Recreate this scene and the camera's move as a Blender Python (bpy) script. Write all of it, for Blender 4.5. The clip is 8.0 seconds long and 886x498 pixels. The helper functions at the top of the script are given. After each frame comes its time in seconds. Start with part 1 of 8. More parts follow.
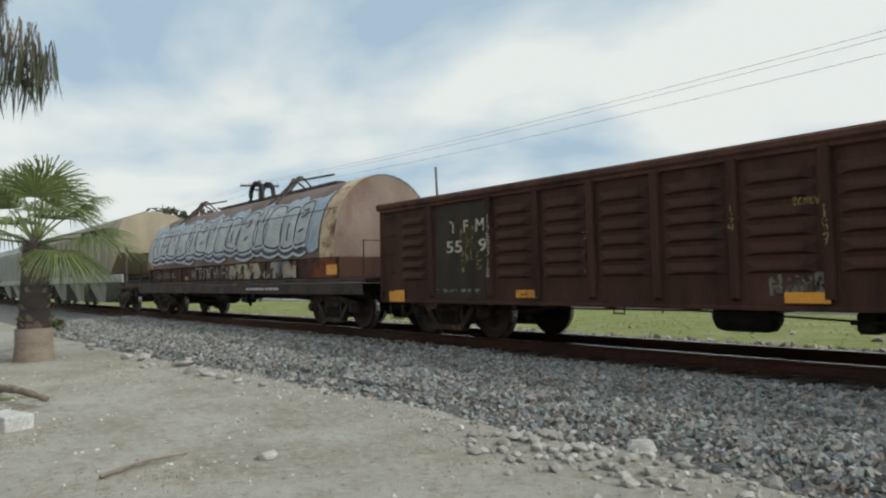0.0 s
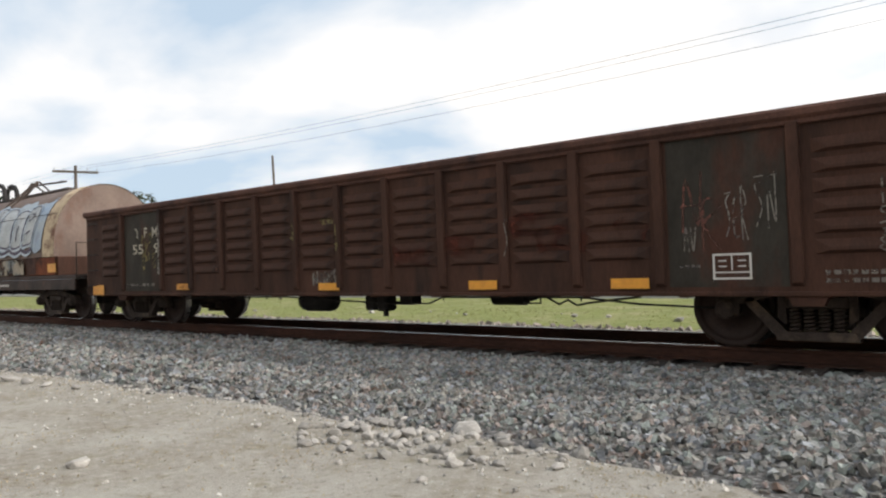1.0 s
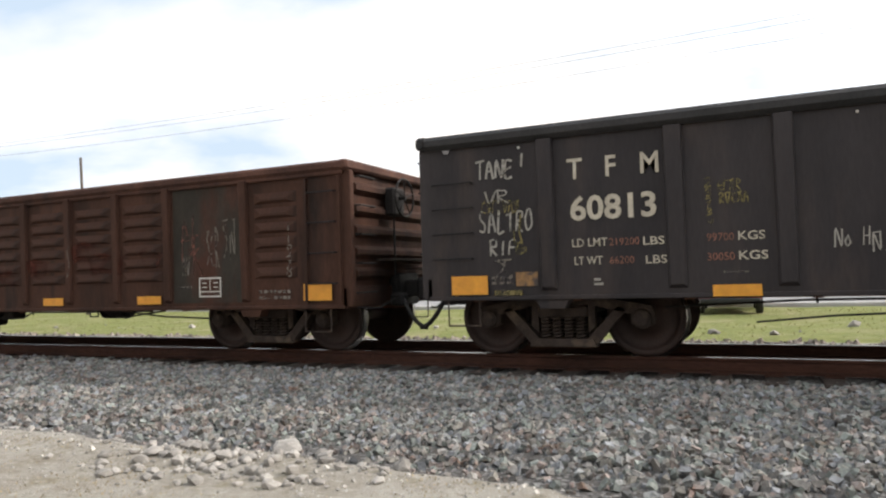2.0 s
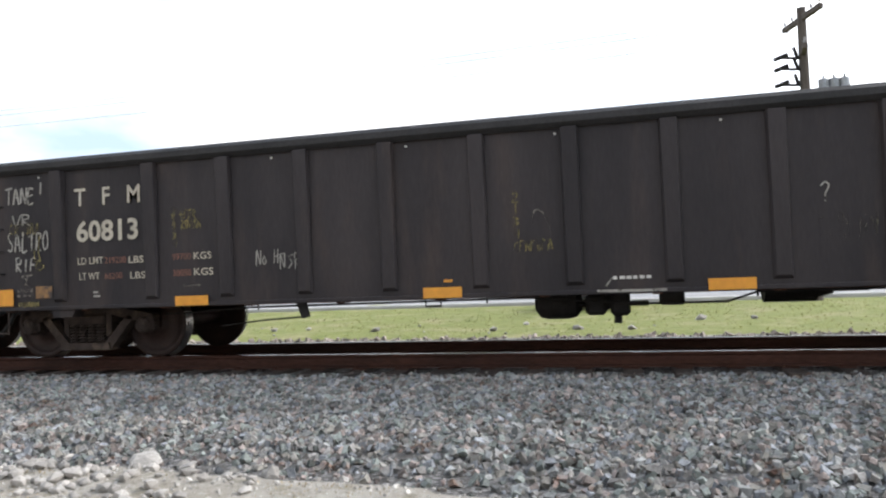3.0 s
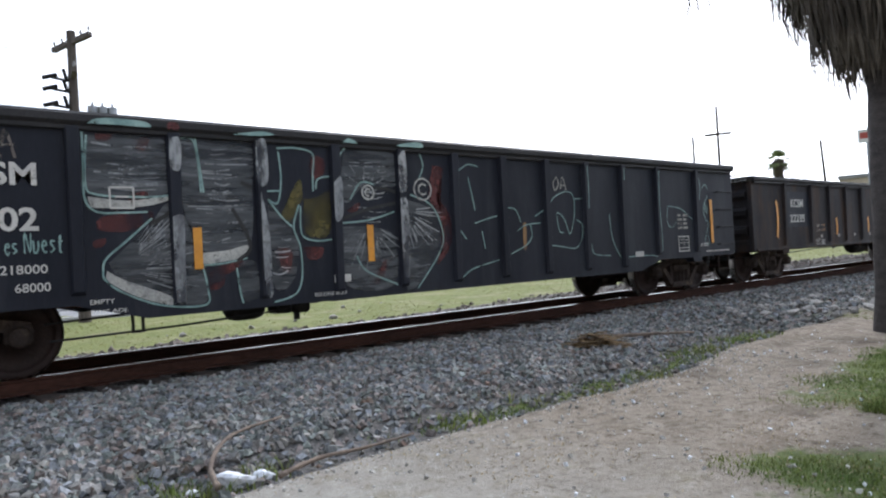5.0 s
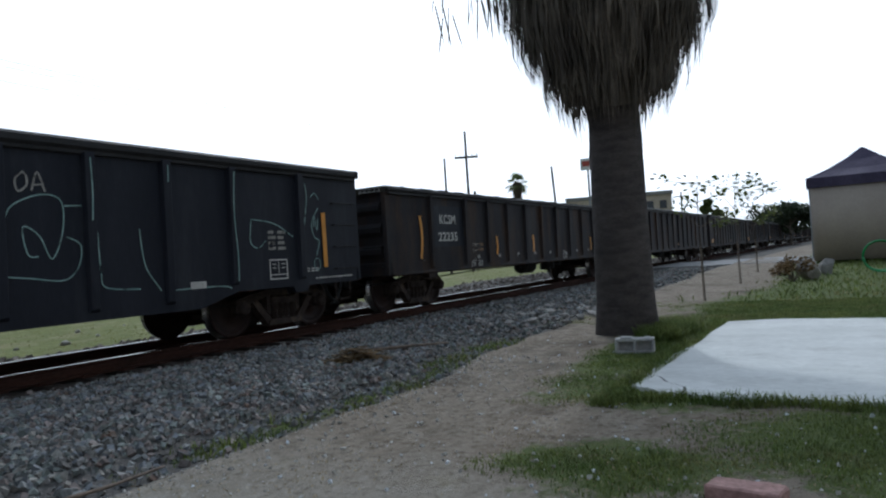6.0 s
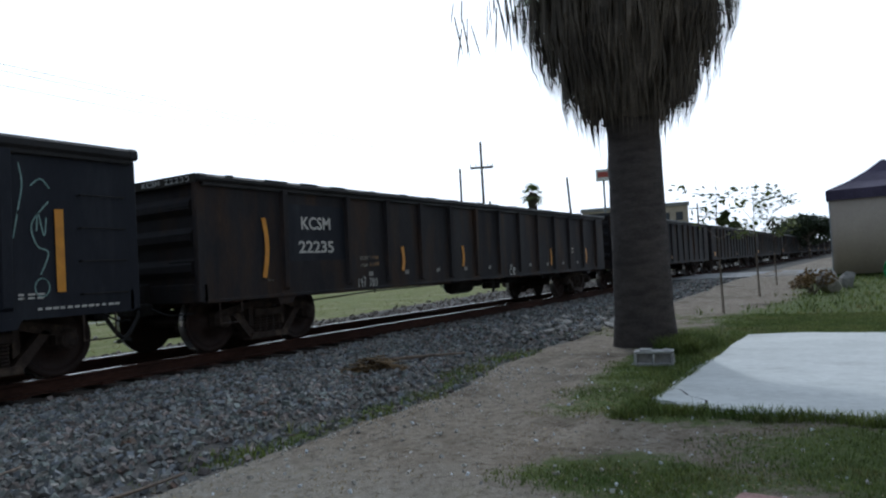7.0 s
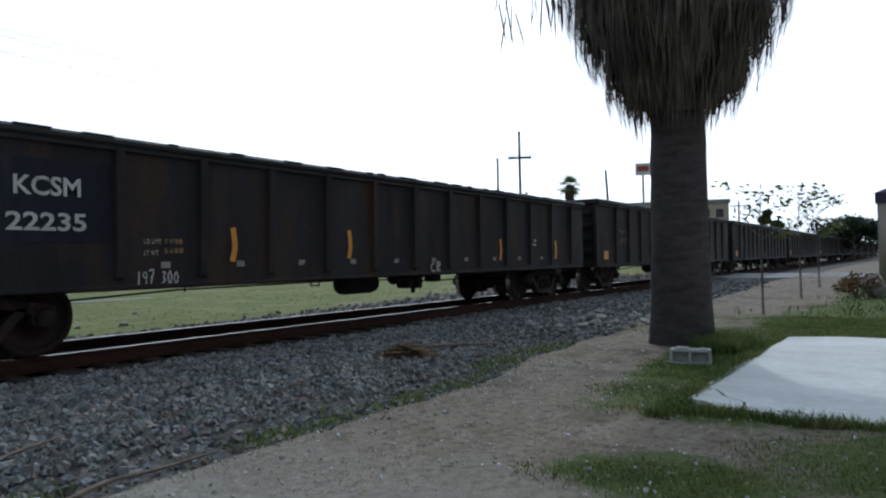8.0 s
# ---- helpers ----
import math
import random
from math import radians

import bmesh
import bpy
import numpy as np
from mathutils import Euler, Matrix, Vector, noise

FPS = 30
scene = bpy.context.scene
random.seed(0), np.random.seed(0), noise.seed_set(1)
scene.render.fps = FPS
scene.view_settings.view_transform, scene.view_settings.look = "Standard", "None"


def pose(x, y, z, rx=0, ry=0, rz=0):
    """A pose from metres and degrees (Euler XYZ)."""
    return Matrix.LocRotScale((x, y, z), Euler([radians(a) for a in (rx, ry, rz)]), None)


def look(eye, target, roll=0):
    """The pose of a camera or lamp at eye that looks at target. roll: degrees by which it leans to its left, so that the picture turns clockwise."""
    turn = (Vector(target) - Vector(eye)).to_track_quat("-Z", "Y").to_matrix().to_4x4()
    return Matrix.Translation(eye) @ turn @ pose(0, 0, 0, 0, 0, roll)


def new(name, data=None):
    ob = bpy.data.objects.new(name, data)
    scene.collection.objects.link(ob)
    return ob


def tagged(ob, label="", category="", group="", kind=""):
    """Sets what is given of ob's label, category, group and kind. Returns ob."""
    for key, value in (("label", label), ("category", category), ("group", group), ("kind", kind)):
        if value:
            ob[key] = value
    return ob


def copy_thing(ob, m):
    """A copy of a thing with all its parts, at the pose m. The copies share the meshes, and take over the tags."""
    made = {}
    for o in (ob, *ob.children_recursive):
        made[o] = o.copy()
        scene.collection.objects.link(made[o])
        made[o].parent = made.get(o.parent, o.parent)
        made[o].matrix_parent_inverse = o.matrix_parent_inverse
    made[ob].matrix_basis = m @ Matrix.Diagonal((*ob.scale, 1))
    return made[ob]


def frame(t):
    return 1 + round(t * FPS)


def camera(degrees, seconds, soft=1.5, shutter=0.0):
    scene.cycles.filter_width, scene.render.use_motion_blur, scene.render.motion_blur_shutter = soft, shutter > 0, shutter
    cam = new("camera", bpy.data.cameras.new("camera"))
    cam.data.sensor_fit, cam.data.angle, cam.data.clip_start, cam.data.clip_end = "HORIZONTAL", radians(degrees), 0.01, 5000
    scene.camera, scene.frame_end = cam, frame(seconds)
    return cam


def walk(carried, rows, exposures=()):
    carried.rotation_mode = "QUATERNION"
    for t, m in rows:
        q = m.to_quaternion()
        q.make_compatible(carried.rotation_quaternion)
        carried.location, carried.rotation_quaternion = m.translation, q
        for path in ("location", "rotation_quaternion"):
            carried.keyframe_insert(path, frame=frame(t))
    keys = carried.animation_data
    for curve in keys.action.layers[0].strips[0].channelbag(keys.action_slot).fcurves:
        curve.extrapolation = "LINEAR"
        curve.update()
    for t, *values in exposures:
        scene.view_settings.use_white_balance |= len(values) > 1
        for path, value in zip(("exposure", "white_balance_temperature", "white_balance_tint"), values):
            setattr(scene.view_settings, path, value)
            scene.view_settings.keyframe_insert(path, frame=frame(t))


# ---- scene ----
cam = camera(64.34, 8.0, soft=2.2)
# ---------------------------------------------------------------- camera
PATH = [
    (0, pose(-0.217, -0.192, 1.4, 92.60, 0.97, 50.80)),
    (0.5, pose(-0.177, -0.181, 1.4, 90.91, 1.11, 46.60)),
    (1, pose(-0.112, -0.166, 1.4, 91.53, 1.73, 37.97)),
    (1.5, pose(-0.079, -0.109, 1.4, 92.22, 1.57, 30.64)),
    (2, pose(-0.082, -0.081, 1.4, 92.09, 1.75, 24.38)),
    (2.2, pose(-0.073, -0.050, 1.4, 91.56, 2.05, 21.39)),
    (3.3, pose(-0.059, -0.051, 1.4, 92.00, 2.25, 10.90)),
    (3.5, pose(-0.050, -0.056, 1.4, 92.05, 2.33, 7.40)),
    (4, pose(-0.004, -0.087, 1.4, 91.75, 3.12, -7.59)),
    (4.5, pose(0.068, -0.154, 1.4, 91.25, 3.47, -23.26)),
    (5, pose(0.110, -0.213, 1.4, 90.73, 3.25, -40.21)),
    (5.2, pose(0.114, -0.255, 1.4, 90.20, 3.78, -48.01)),
    (6.3, pose(0.081, -0.158, 1.4, 90.96, 3.76, -59.95)),
    (6.5, pose(0.063, -0.148, 1.4, 91.35, 3.69, -59.05)),
    (7, pose(0.087, -0.135, 1.4, 91.73, 3.26, -58.49)),
    (7.5, pose(0.125, -0.107, 1.4, 91.23, 1.85, -56.62)),
    (8, pose(0.106, -0.088, 1.4, 90.92, 1.15, -55.77)),
]
EXPOSURES = [(0.0, -0.6, 6300, 3), (0.5, -0.45, 6400, 7), (1.5, 0.0, 6750, 13), (2.0, 0.05, 6750, 13), (3.5, 0.3, 5980, 13), (4.5, 0.22, 5950, 17), (5.2, -0.42, 5750, 12), (6.3, -1.45, 5450, 8), (8.0, -1.37, 5450, 8)]
walk(cam, PATH, EXPOSURES)

# ---------------------------------------------------------------- plan
RY, RZ = 9.15, 0.382        # centre line of the track, top of the rails
HALF = 0.7525               # half the distance between the rails' centres
SPEED = 4.92                # the train rolls towards -x, metres a second
SUN_DIR = Vector((0.7, 0.35, 0.62)).normalized()

# ---------------------------------------------------------------- sky and sun
world = bpy.data.worlds.new("sky")
scene.world = world
world.use_nodes = True
wt = world.node_tree
wn, wl = wt.nodes, wt.links


def wnode(kind, **kw):
    n = wn.new(kind)
    for k, v in kw.items():
        n.inputs[k].default_value = v
    return n


bg = wn["Background"]
sky = wn.new("ShaderNodeTexSky")
sky.sky_type = "NISHITA"
sky.sun_disc = False
sky.sun_elevation = math.asin(SUN_DIR.z)
sky.sun_rotation = math.atan2(SUN_DIR.x, SUN_DIR.y)
sky.air_density, sky.dust_density, sky.ozone_density = 1.0, 1.5, 1.0
coord = wn.new("ShaderNodeTexCoord")
sep = wn.new("ShaderNodeSeparateXYZ")
wl.new(coord.outputs["Generated"], sep.inputs[0])
lift = wn.new("ShaderNodeMath"); lift.operation = "ADD"; lift.inputs[1].default_value = 0.22
wl.new(sep.outputs[2], lift.inputs[0])
flat = wn.new("ShaderNodeVectorMath"); flat.operation = "DIVIDE"
comb = wn.new("ShaderNodeCombineXYZ")
for k in range(3):
    wl.new(lift.outputs[0], comb.inputs[k])
wl.new(coord.outputs["Generated"], flat.inputs[0])
wl.new(comb.outputs[0], flat.inputs[1])
stretch = wn.new("ShaderNodeMapping")
stretch.inputs["Location"].default_value = (3.1, 1.7, 0.0)
stretch.inputs["Rotation"].default_value = (0, 0, 0.5)
stretch.inputs["Scale"].default_value = (0.9, 1.1, 1.0)
wl.new(flat.outputs[0], stretch.inputs[0])
big = wnode("ShaderNodeTexNoise", Scale=1.0, Detail=9.0, Roughness=0.5, Distortion=0.2)
wl.new(stretch.outputs[0], big.inputs["Vector"])
cover = wn.new("ShaderNodeValToRGB")
cover.color_ramp.elements[0].position, cover.color_ramp.elements[1].position = 0.41, 0.6
wl.new(big.outputs[0], cover.inputs[0])
# thin cloud lit through from the sun's side
aim = wn.new("ShaderNodeVectorMath"); aim.operation = "DOT_PRODUCT"
aim.inputs[1].default_value = Vector((0.84, 0.42, 0.34)).normalized()
wl.new(coord.outputs["Generated"], aim.inputs[0])
glow = wn.new("ShaderNodeMapRange")
glow.interpolation_type = "SMOOTHSTEP"
for k, v in (("From Min", 0.3), ("From Max", 1.0), ("To Min", 0.0), ("To Max", 1.0)):
    glow.inputs[k].default_value = v
wl.new(aim.outputs["Value"], glow.inputs["Value"])
cloud_power = wn.new("ShaderNodeMapRange")
for k, v in (("From Min", 0.0), ("From Max", 1.0), ("To Min", 12.6), ("To Max", 38.0)):
    cloud_power.inputs[k].default_value = v
wl.new(glow.outputs[0], cloud_power.inputs["Value"])
cloud = wn.new("ShaderNodeMix"); cloud.data_type = "RGBA"; cloud.blend_type = "MULTIPLY"
cloud.inputs["Factor"].default_value = 1.0
cloud.inputs["A"].default_value = (1.0, 0.99, 0.97, 1)
wl.new(cloud_power.outputs[0], cloud.inputs["B"])
veil = wn.new("ShaderNodeMath"); veil.operation = "MAXIMUM"
half_glow = wn.new("ShaderNodeMath"); half_glow.operation = "MULTIPLY"; half_glow.inputs[1].default_value = 1.25
half_glow.use_clamp = True
wl.new(glow.outputs[0], half_glow.inputs[0])
wl.new(cover.outputs[0], veil.inputs[0])
wl.new(half_glow.outputs[0], veil.inputs[1])
pale = wn.new("ShaderNodeMix"); pale.data_type = "RGBA"; pale.inputs["Factor"].default_value = 0.8
pale.inputs["B"].default_value = (7.4, 9.3, 11.2, 1)
wl.new(sky.outputs[0], pale.inputs["A"])
over = wn.new("ShaderNodeMix"); over.data_type = "RGBA"
wl.new(veil.outputs[0], over.inputs["Factor"])
wl.new(pale.outputs["Result"], over.inputs["A"])
wl.new(cloud.outputs["Result"], over.inputs["B"])
wl.new(over.outputs["Result"], bg.inputs["Color"])
bg.inputs["Strength"].default_value = 0.1

sun = new("sun", bpy.data.lights.new("sun", "SUN"))
sun.data.energy, sun.data.angle, sun.data.color = 2.5, radians(2.5), (1.0, 0.95, 0.87)
sun.matrix_world = look(SUN_DIR * 60, (0, 0, 0))


# ---------------------------------------------------------------- materials
def mat(name, c1, c2, scale=2.0, rough=0.8, bump=0.15, fine=30.0, c3=None, scale3=1.0, edge3=(0.55, 0.62),
        squash=(1, 1, 1), island=0.0, each=0.0, metal=0.0, leaf=0.0, bump_dist=0.01, spec=0.5, grain_mix=(0.72, 1.25), fade=None, hues=()):
    """Two colours by a coarse noise, a third in patches, fine grain and relief."""
    m = bpy.data.materials.new(name)
    m.use_nodes = True
    n, l = m.node_tree.nodes, m.node_tree.links
    p = n["Principled BSDF"]
    tc = n.new("ShaderNodeTexCoord")
    mp = n.new("ShaderNodeMapping")
    mp.inputs["Scale"].default_value = squash
    l.new(tc.outputs["Object"], mp.inputs[0])

    def noise_node(s, detail=6.0):
        t = n.new("ShaderNodeTexNoise")
        t.inputs["Scale"].default_value, t.inputs["Detail"].default_value = s, detail
        t.inputs["Roughness"].default_value = 0.62
        l.new(mp.outputs[0], t.inputs["Vector"])
        return t

    def mix(a, b, f, blend="MIX"):
        t = n.new("ShaderNodeMix")
        t.data_type, t.blend_type = "RGBA", blend
        for key, v in (("A", a), ("B", b), ("Factor", f)):
            if isinstance(v, (tuple, float, int)):
                t.inputs[key].default_value = (*v, 1) if isinstance(v, tuple) else v
            else:
                l.new(v, t.inputs[key])
        return t.outputs["Result"]

    def span(src, lo, hi, a=0.0, b=1.0):
        t = n.new("ShaderNodeMapRange")
        for key, v in (("From Min", lo), ("From Max", hi), ("To Min", a), ("To Max", b)):
            t.inputs[key].default_value = v
        l.new(src, t.inputs["Value"])
        return t.outputs[0]

    coarse, grain = noise_node(scale), noise_node(fine, 4.0)
    col = mix(c1, c2, span(coarse.outputs[0], 0.36, 0.64))
    if c3:
        patch = noise_node(scale3, 8.0)
        col = mix(col, c3, span(patch.outputs[0], *edge3))
    col = mix(col, span(grain.outputs[0], 0.3, 0.7, *grain_mix), 1.0, "MULTIPLY")
    if island:
        g = n.new("ShaderNodeNewGeometry")
        col = mix(col, span(g.outputs["Random Per Island"], 0, 1, 1 - island, 1 + island), 1.0, "MULTIPLY")
        if hues:
            scramble = n.new("ShaderNodeMath")
            scramble.operation = "MULTIPLY"
            scramble.inputs[1].default_value = 37.0
            l.new(g.outputs["Random Per Island"], scramble.inputs[0])
            wrap = n.new("ShaderNodeMath")
            wrap.operation = "FRACT"
            l.new(scramble.outputs[0], wrap.inputs[0])
            ramp = n.new("ShaderNodeValToRGB")
            ramp.color_ramp.interpolation = "CONSTANT"
            while len(ramp.color_ramp.elements) < len(hues):
                ramp.color_ramp.elements.new(1.0)
            for k, (e, c) in enumerate(zip(ramp.color_ramp.elements, hues)):
                e.position, e.color = k / len(hues), (*c, 1)
            l.new(wrap.outputs[0], ramp.inputs[0])
            col = mix(col, ramp.outputs[0], 1.0, "MULTIPLY")
    if each:
        o = n.new("ShaderNodeObjectInfo")
        col = mix(col, span(o.outputs["Random"], 0, 1, 1 - each, 1 + each), 1.0, "MULTIPLY")
    l.new(col, p.inputs["Base Color"])
    l.new(span(coarse.outputs[0], 0.3, 0.7, max(rough - 0.1, 0.05), min(rough + 0.1, 1)), p.inputs["Roughness"])
    p.inputs["Metallic"].default_value = metal
    if fade:
        thin = noise_node(fade[0], 9.0)
        l.new(span(thin.outputs[0], fade[1], fade[2]), p.inputs["Alpha"])
    p.inputs["Specular IOR Level"].default_value = spec
    if bump:
        b = n.new("ShaderNodeBump")
        b.inputs["Strength"].default_value, b.inputs["Distance"].default_value = bump, bump_dist
        l.new(grain.outputs[0], b.inputs["Height"])
        l.new(b.outputs[0], p.inputs["Normal"])
    if leaf:
        tr = n.new("ShaderNodeBsdfTranslucent")
        l.new(col, tr.inputs[0])
        ms = n.new("ShaderNodeMixShader")
        ms.inputs[0].default_value = leaf
        l.new(p.outputs[0], ms.inputs[1])
        l.new(tr.outputs[0], ms.inputs[2])
        l.new(ms.outputs[0], n["Material Output"].inputs[0])
    return m


M = {}
M["rust_car"] = mat("rust_brown_paint", (0.077, 0.0345, 0.0225), (0.046, 0.0235, 0.0165), 1.1, 0.78, 0.3, 40, (0.022, 0.014, 0.0115), 1.5, (0.5, 0.68), (1.3, 1, 0.24), grain_mix=(0.8, 1.16), spec=0.2)
M["rust_chord"] = mat("rusty_chord", (0.105, 0.05, 0.036), (0.055, 0.03, 0.024), 1.5, 0.85, 0.3, 40, (0.035, 0.022, 0.019), 1.8, (0.55, 0.7), spec=0.2)
M["panel_grey"] = mat("worn_grey_paint", (0.042, 0.036, 0.028), (0.025, 0.022, 0.0175), 1.7, 0.78, 0.25, 35, (0.062, 0.026, 0.017), 1.6, (0.48, 0.64), (1, 1, 0.4), grain_mix=(0.82, 1.14), spec=0.22)
M["black_car"] = mat("black_car_paint", (0.040, 0.0335, 0.034), (0.0245, 0.0214, 0.0228), 0.9, 0.62, 0.15, 30, (0.06, 0.044, 0.038), 1.3, (0.54, 0.74), (1.2, 1, 0.25), grain_mix=(0.84, 1.12), spec=0.28)
M["blue_black"] = mat("blue_black_paint", (0.0155, 0.0175, 0.026), (0.0095, 0.011, 0.0175), 0.8, 0.6, 0.12, 30, (0.034, 0.037, 0.044), 1.3, (0.52, 0.74), (1.2, 1, 0.25), grain_mix=(0.84, 1.14), spec=0.28)
M["brown_black"] = mat("brown_black_paint", (0.032, 0.028, 0.029), (0.02, 0.0185, 0.0208), 0.9, 0.7, 0.15, 30, (0.055, 0.032, 0.02), 1.5, (0.48, 0.66), (1.2, 1, 0.3), grain_mix=(0.8, 1.18), spec=0.24)
M["chord_black"] = mat("black_chord", (0.036, 0.0336, 0.0336), (0.024, 0.024, 0.024), 1.5, 0.6, 0.15, 40, spec=0.25)
M["inside"] = mat("rusty_inside", (0.16, 0.07, 0.04), (0.08, 0.04, 0.028), 1.2, 0.9, 0.3, 25)
M["gear"] = mat("grimy_cast_steel", (0.066, 0.048, 0.04), (0.034, 0.026, 0.022), 4.0, 0.8, 0.35, 50, (0.12, 0.088, 0.064), 5.0, (0.54, 0.7), spec=0.25)
M["gear_dark"] = mat("oily_black_steel", (0.022, 0.02, 0.019), (0.014, 0.013, 0.013), 4.0, 0.7, 0.2, 50, spec=0.25)
M["wheel"] = mat("wheel_steel", (0.045, 0.027, 0.0228), (0.03, 0.0198, 0.0168), 3.0, 0.6, 0.2, 40, spec=0.25)
M["tread"] = mat("bright_tread", (0.45, 0.44, 0.43), (0.3, 0.29, 0.28), 8.0, 0.3, 0.05, 60, metal=1.0)
M["rust_dark"] = mat("dark_rusty_sill", (0.055, 0.032, 0.024), (0.03, 0.022, 0.019), 2.0, 0.8, 0.25, 40, (0.11, 0.05, 0.03), 2.5, (0.58, 0.7))
M["hose"] = mat("black_rubber", (0.015, 0.015, 0.015), (0.022, 0.021, 0.02), 8, 0.6, 0.1, 60)
M["orange"] = mat("orange_reflector", (0.72, 0.32, 0.03), (0.64, 0.27, 0.03), 6.0, 0.45, 0.02, 9, (0.3, 0.16, 0.06), 7.0, (0.66, 0.75), grain_mix=(0.9, 1.1))
M["orange_old"] = mat("worn_orange_reflector", (0.3, 0.16, 0.05), (0.2, 0.11, 0.05), 6.0, 0.6, 0.05, 60, (0.06, 0.045, 0.04), 9.0, (0.52, 0.6))
M["white"] = mat("white_lettering", (0.62, 0.6, 0.55), (0.5, 0.48, 0.44), 4.0, 0.7, 0.05, 60, (0.2, 0.18, 0.16), 9.0, (0.6, 0.68), grain_mix=(0.9, 1.1))
M["cream"] = mat("cream_lettering", (0.52, 0.47, 0.37), (0.38, 0.34, 0.27), 4.0, 0.7, 0.05, 60, (0.12, 0.1, 0.085), 9.0, (0.64, 0.72))
M["faint"] = mat("faded_lettering", (0.2, 0.18, 0.15), (0.12, 0.1, 0.09), 5.0, 0.8, 0.05, 60, fade=(9.0, 0.36, 0.55))
M["ghost"] = mat("almost_gone_chalk", (0.13, 0.11, 0.07), (0.08, 0.07, 0.05), 5.0, 0.8, 0.05, 60, fade=(8.0, 0.46, 0.7))
M["chalk_yellow"] = mat("yellow_paint_stick", (0.22, 0.175, 0.06), (0.12, 0.1, 0.042), 9.0, 0.8, 0.05, 60, fade=(8.0, 0.34, 0.58))
M["teal"] = mat("pale_teal_spray", (0.3, 0.43, 0.39), (0.18, 0.29, 0.27), 5.0, 0.6, 0.05, 50, fade=(4.0, 0.28, 0.46))
M["silver"] = mat("silver_spray", (0.36, 0.365, 0.36), (0.2, 0.21, 0.215), 3.0, 0.5, 0.08, 40, (0.1, 0.1, 0.11), 4.0, (0.52, 0.68), (1, 1, 0.4), fade=(5.0, 0.34, 0.54))
M["bone"] = mat("bone_white_spray", (0.5, 0.49, 0.44), (0.34, 0.335, 0.31), 3.0, 0.6, 0.05, 40, (0.12, 0.12, 0.12), 4.0, (0.56, 0.7), fade=(6.0, 0.3, 0.46))
M["grey_spray"] = mat("streaked_grey_spray", (0.085, 0.09, 0.094), (0.03, 0.034, 0.038), 2.2, 0.5, 0.05, 40, (0.2, 0.207, 0.215), 1.3, (0.55, 0.72), (0.9, 1, 7), fade=(0.9, 0.3, 0.52))
M["red_spray"] = mat("red_spray", (0.15, 0.03, 0.024), (0.085, 0.02, 0.018), 3.0, 0.6, 0.05, 50, fade=(3.0, 0.34, 0.62))
M["yellow_spray"] = mat("yellow_spray", (0.17, 0.135, 0.022), (0.08, 0.068, 0.02), 3.0, 0.6, 0.05, 50, fade=(2.2, 0.3, 0.7))
M["purple_spray"] = mat("dark_outline_spray", (0.06, 0.04, 0.08), (0.035, 0.03, 0.05), 4.0, 0.6, 0.05, 40)
M["flag_red"] = mat("red_decal", (0.62, 0.09, 0.05), (0.5, 0.08, 0.05), 4.0, 0.6, 0.05, 50, (0.25, 0.06, 0.05), 7.0, (0.62, 0.7))
M["flag_green"] = mat("green_decal", (0.02, 0.2, 0.1), (0.02, 0.13, 0.075), 4.0, 0.6, 0.05, 50, (0.02, 0.04, 0.03), 6.0, (0.6, 0.66))
M["hood"] = mat("weathered_brown_hood", (0.17, 0.118, 0.093), (0.108, 0.073, 0.058), 0.9, 0.7, 0.15, 30, (0.11, 0.05, 0.03), 1.3, (0.54, 0.72), (1, 1, 0.6), grain_mix=(0.86, 1.12))
M["hood_band"] = mat("tan_hood_band", (0.52, 0.4, 0.25), (0.4, 0.3, 0.19), 1.8, 0.7, 0.15, 35, (0.15, 0.065, 0.035), 2.5, (0.52, 0.64))
M["hopper"] = mat("pale_grey_hopper", (0.3, 0.31, 0.28), (0.22, 0.23, 0.205), 0.9, 0.6, 0.1, 25, (0.25, 0.2, 0.15), 1.6, (0.6, 0.72), (1, 1, 0.3), grain_mix=(0.9, 1.1))
M["hopper_cream"] = mat("cream_hopper", (0.27, 0.225, 0.15), (0.2, 0.165, 0.115), 0.9, 0.6, 0.1, 25, (0.22, 0.15, 0.1), 1.6, (0.6, 0.72), (1, 1, 0.3), grain_mix=(0.9, 1.1))
M["rail"] = mat("rusty_rail", (0.072, 0.032, 0.022), (0.04, 0.022, 0.017), 2.0, 0.9, 0.3, 40, squash=(0.3, 1, 1), spec=0.2)
M["rail_top"] = mat("polished_rail", (0.55, 0.54, 0.52), (0.45, 0.44, 0.42), 3.0, 0.22, 0.03, 60, metal=1.0, squash=(0.1, 1, 1))
M["sleeper"] = mat("tarred_sleeper", (0.06, 0.045, 0.036), (0.035, 0.028, 0.024), 6.0, 0.9, 0.5, 30, squash=(1, 0.15, 1), each=0.25)
M["stone"] = mat("ballast_stone", (0.265, 0.26, 0.253), (0.167, 0.164, 0.16), 3.0, 0.92, 0.5, 40, (0.19, 0.135, 0.11), 3.0, (0.6, 0.68), island=0.5, spec=0.1, grain_mix=(0.66, 1.28),
                 hues=((1.0, 0.98, 0.95), (0.9, 1.0, 0.95), (1.08, 0.94, 0.88), (0.92, 0.98, 1.06), (1.05, 1.02, 0.94), (0.96, 1.0, 1.0)))
M["far_stone"] = mat("dusty_stone", (0.27, 0.235, 0.205), (0.18, 0.155, 0.135), 3.0, 0.95, 0.4, 40, island=0.5, spec=0.12)
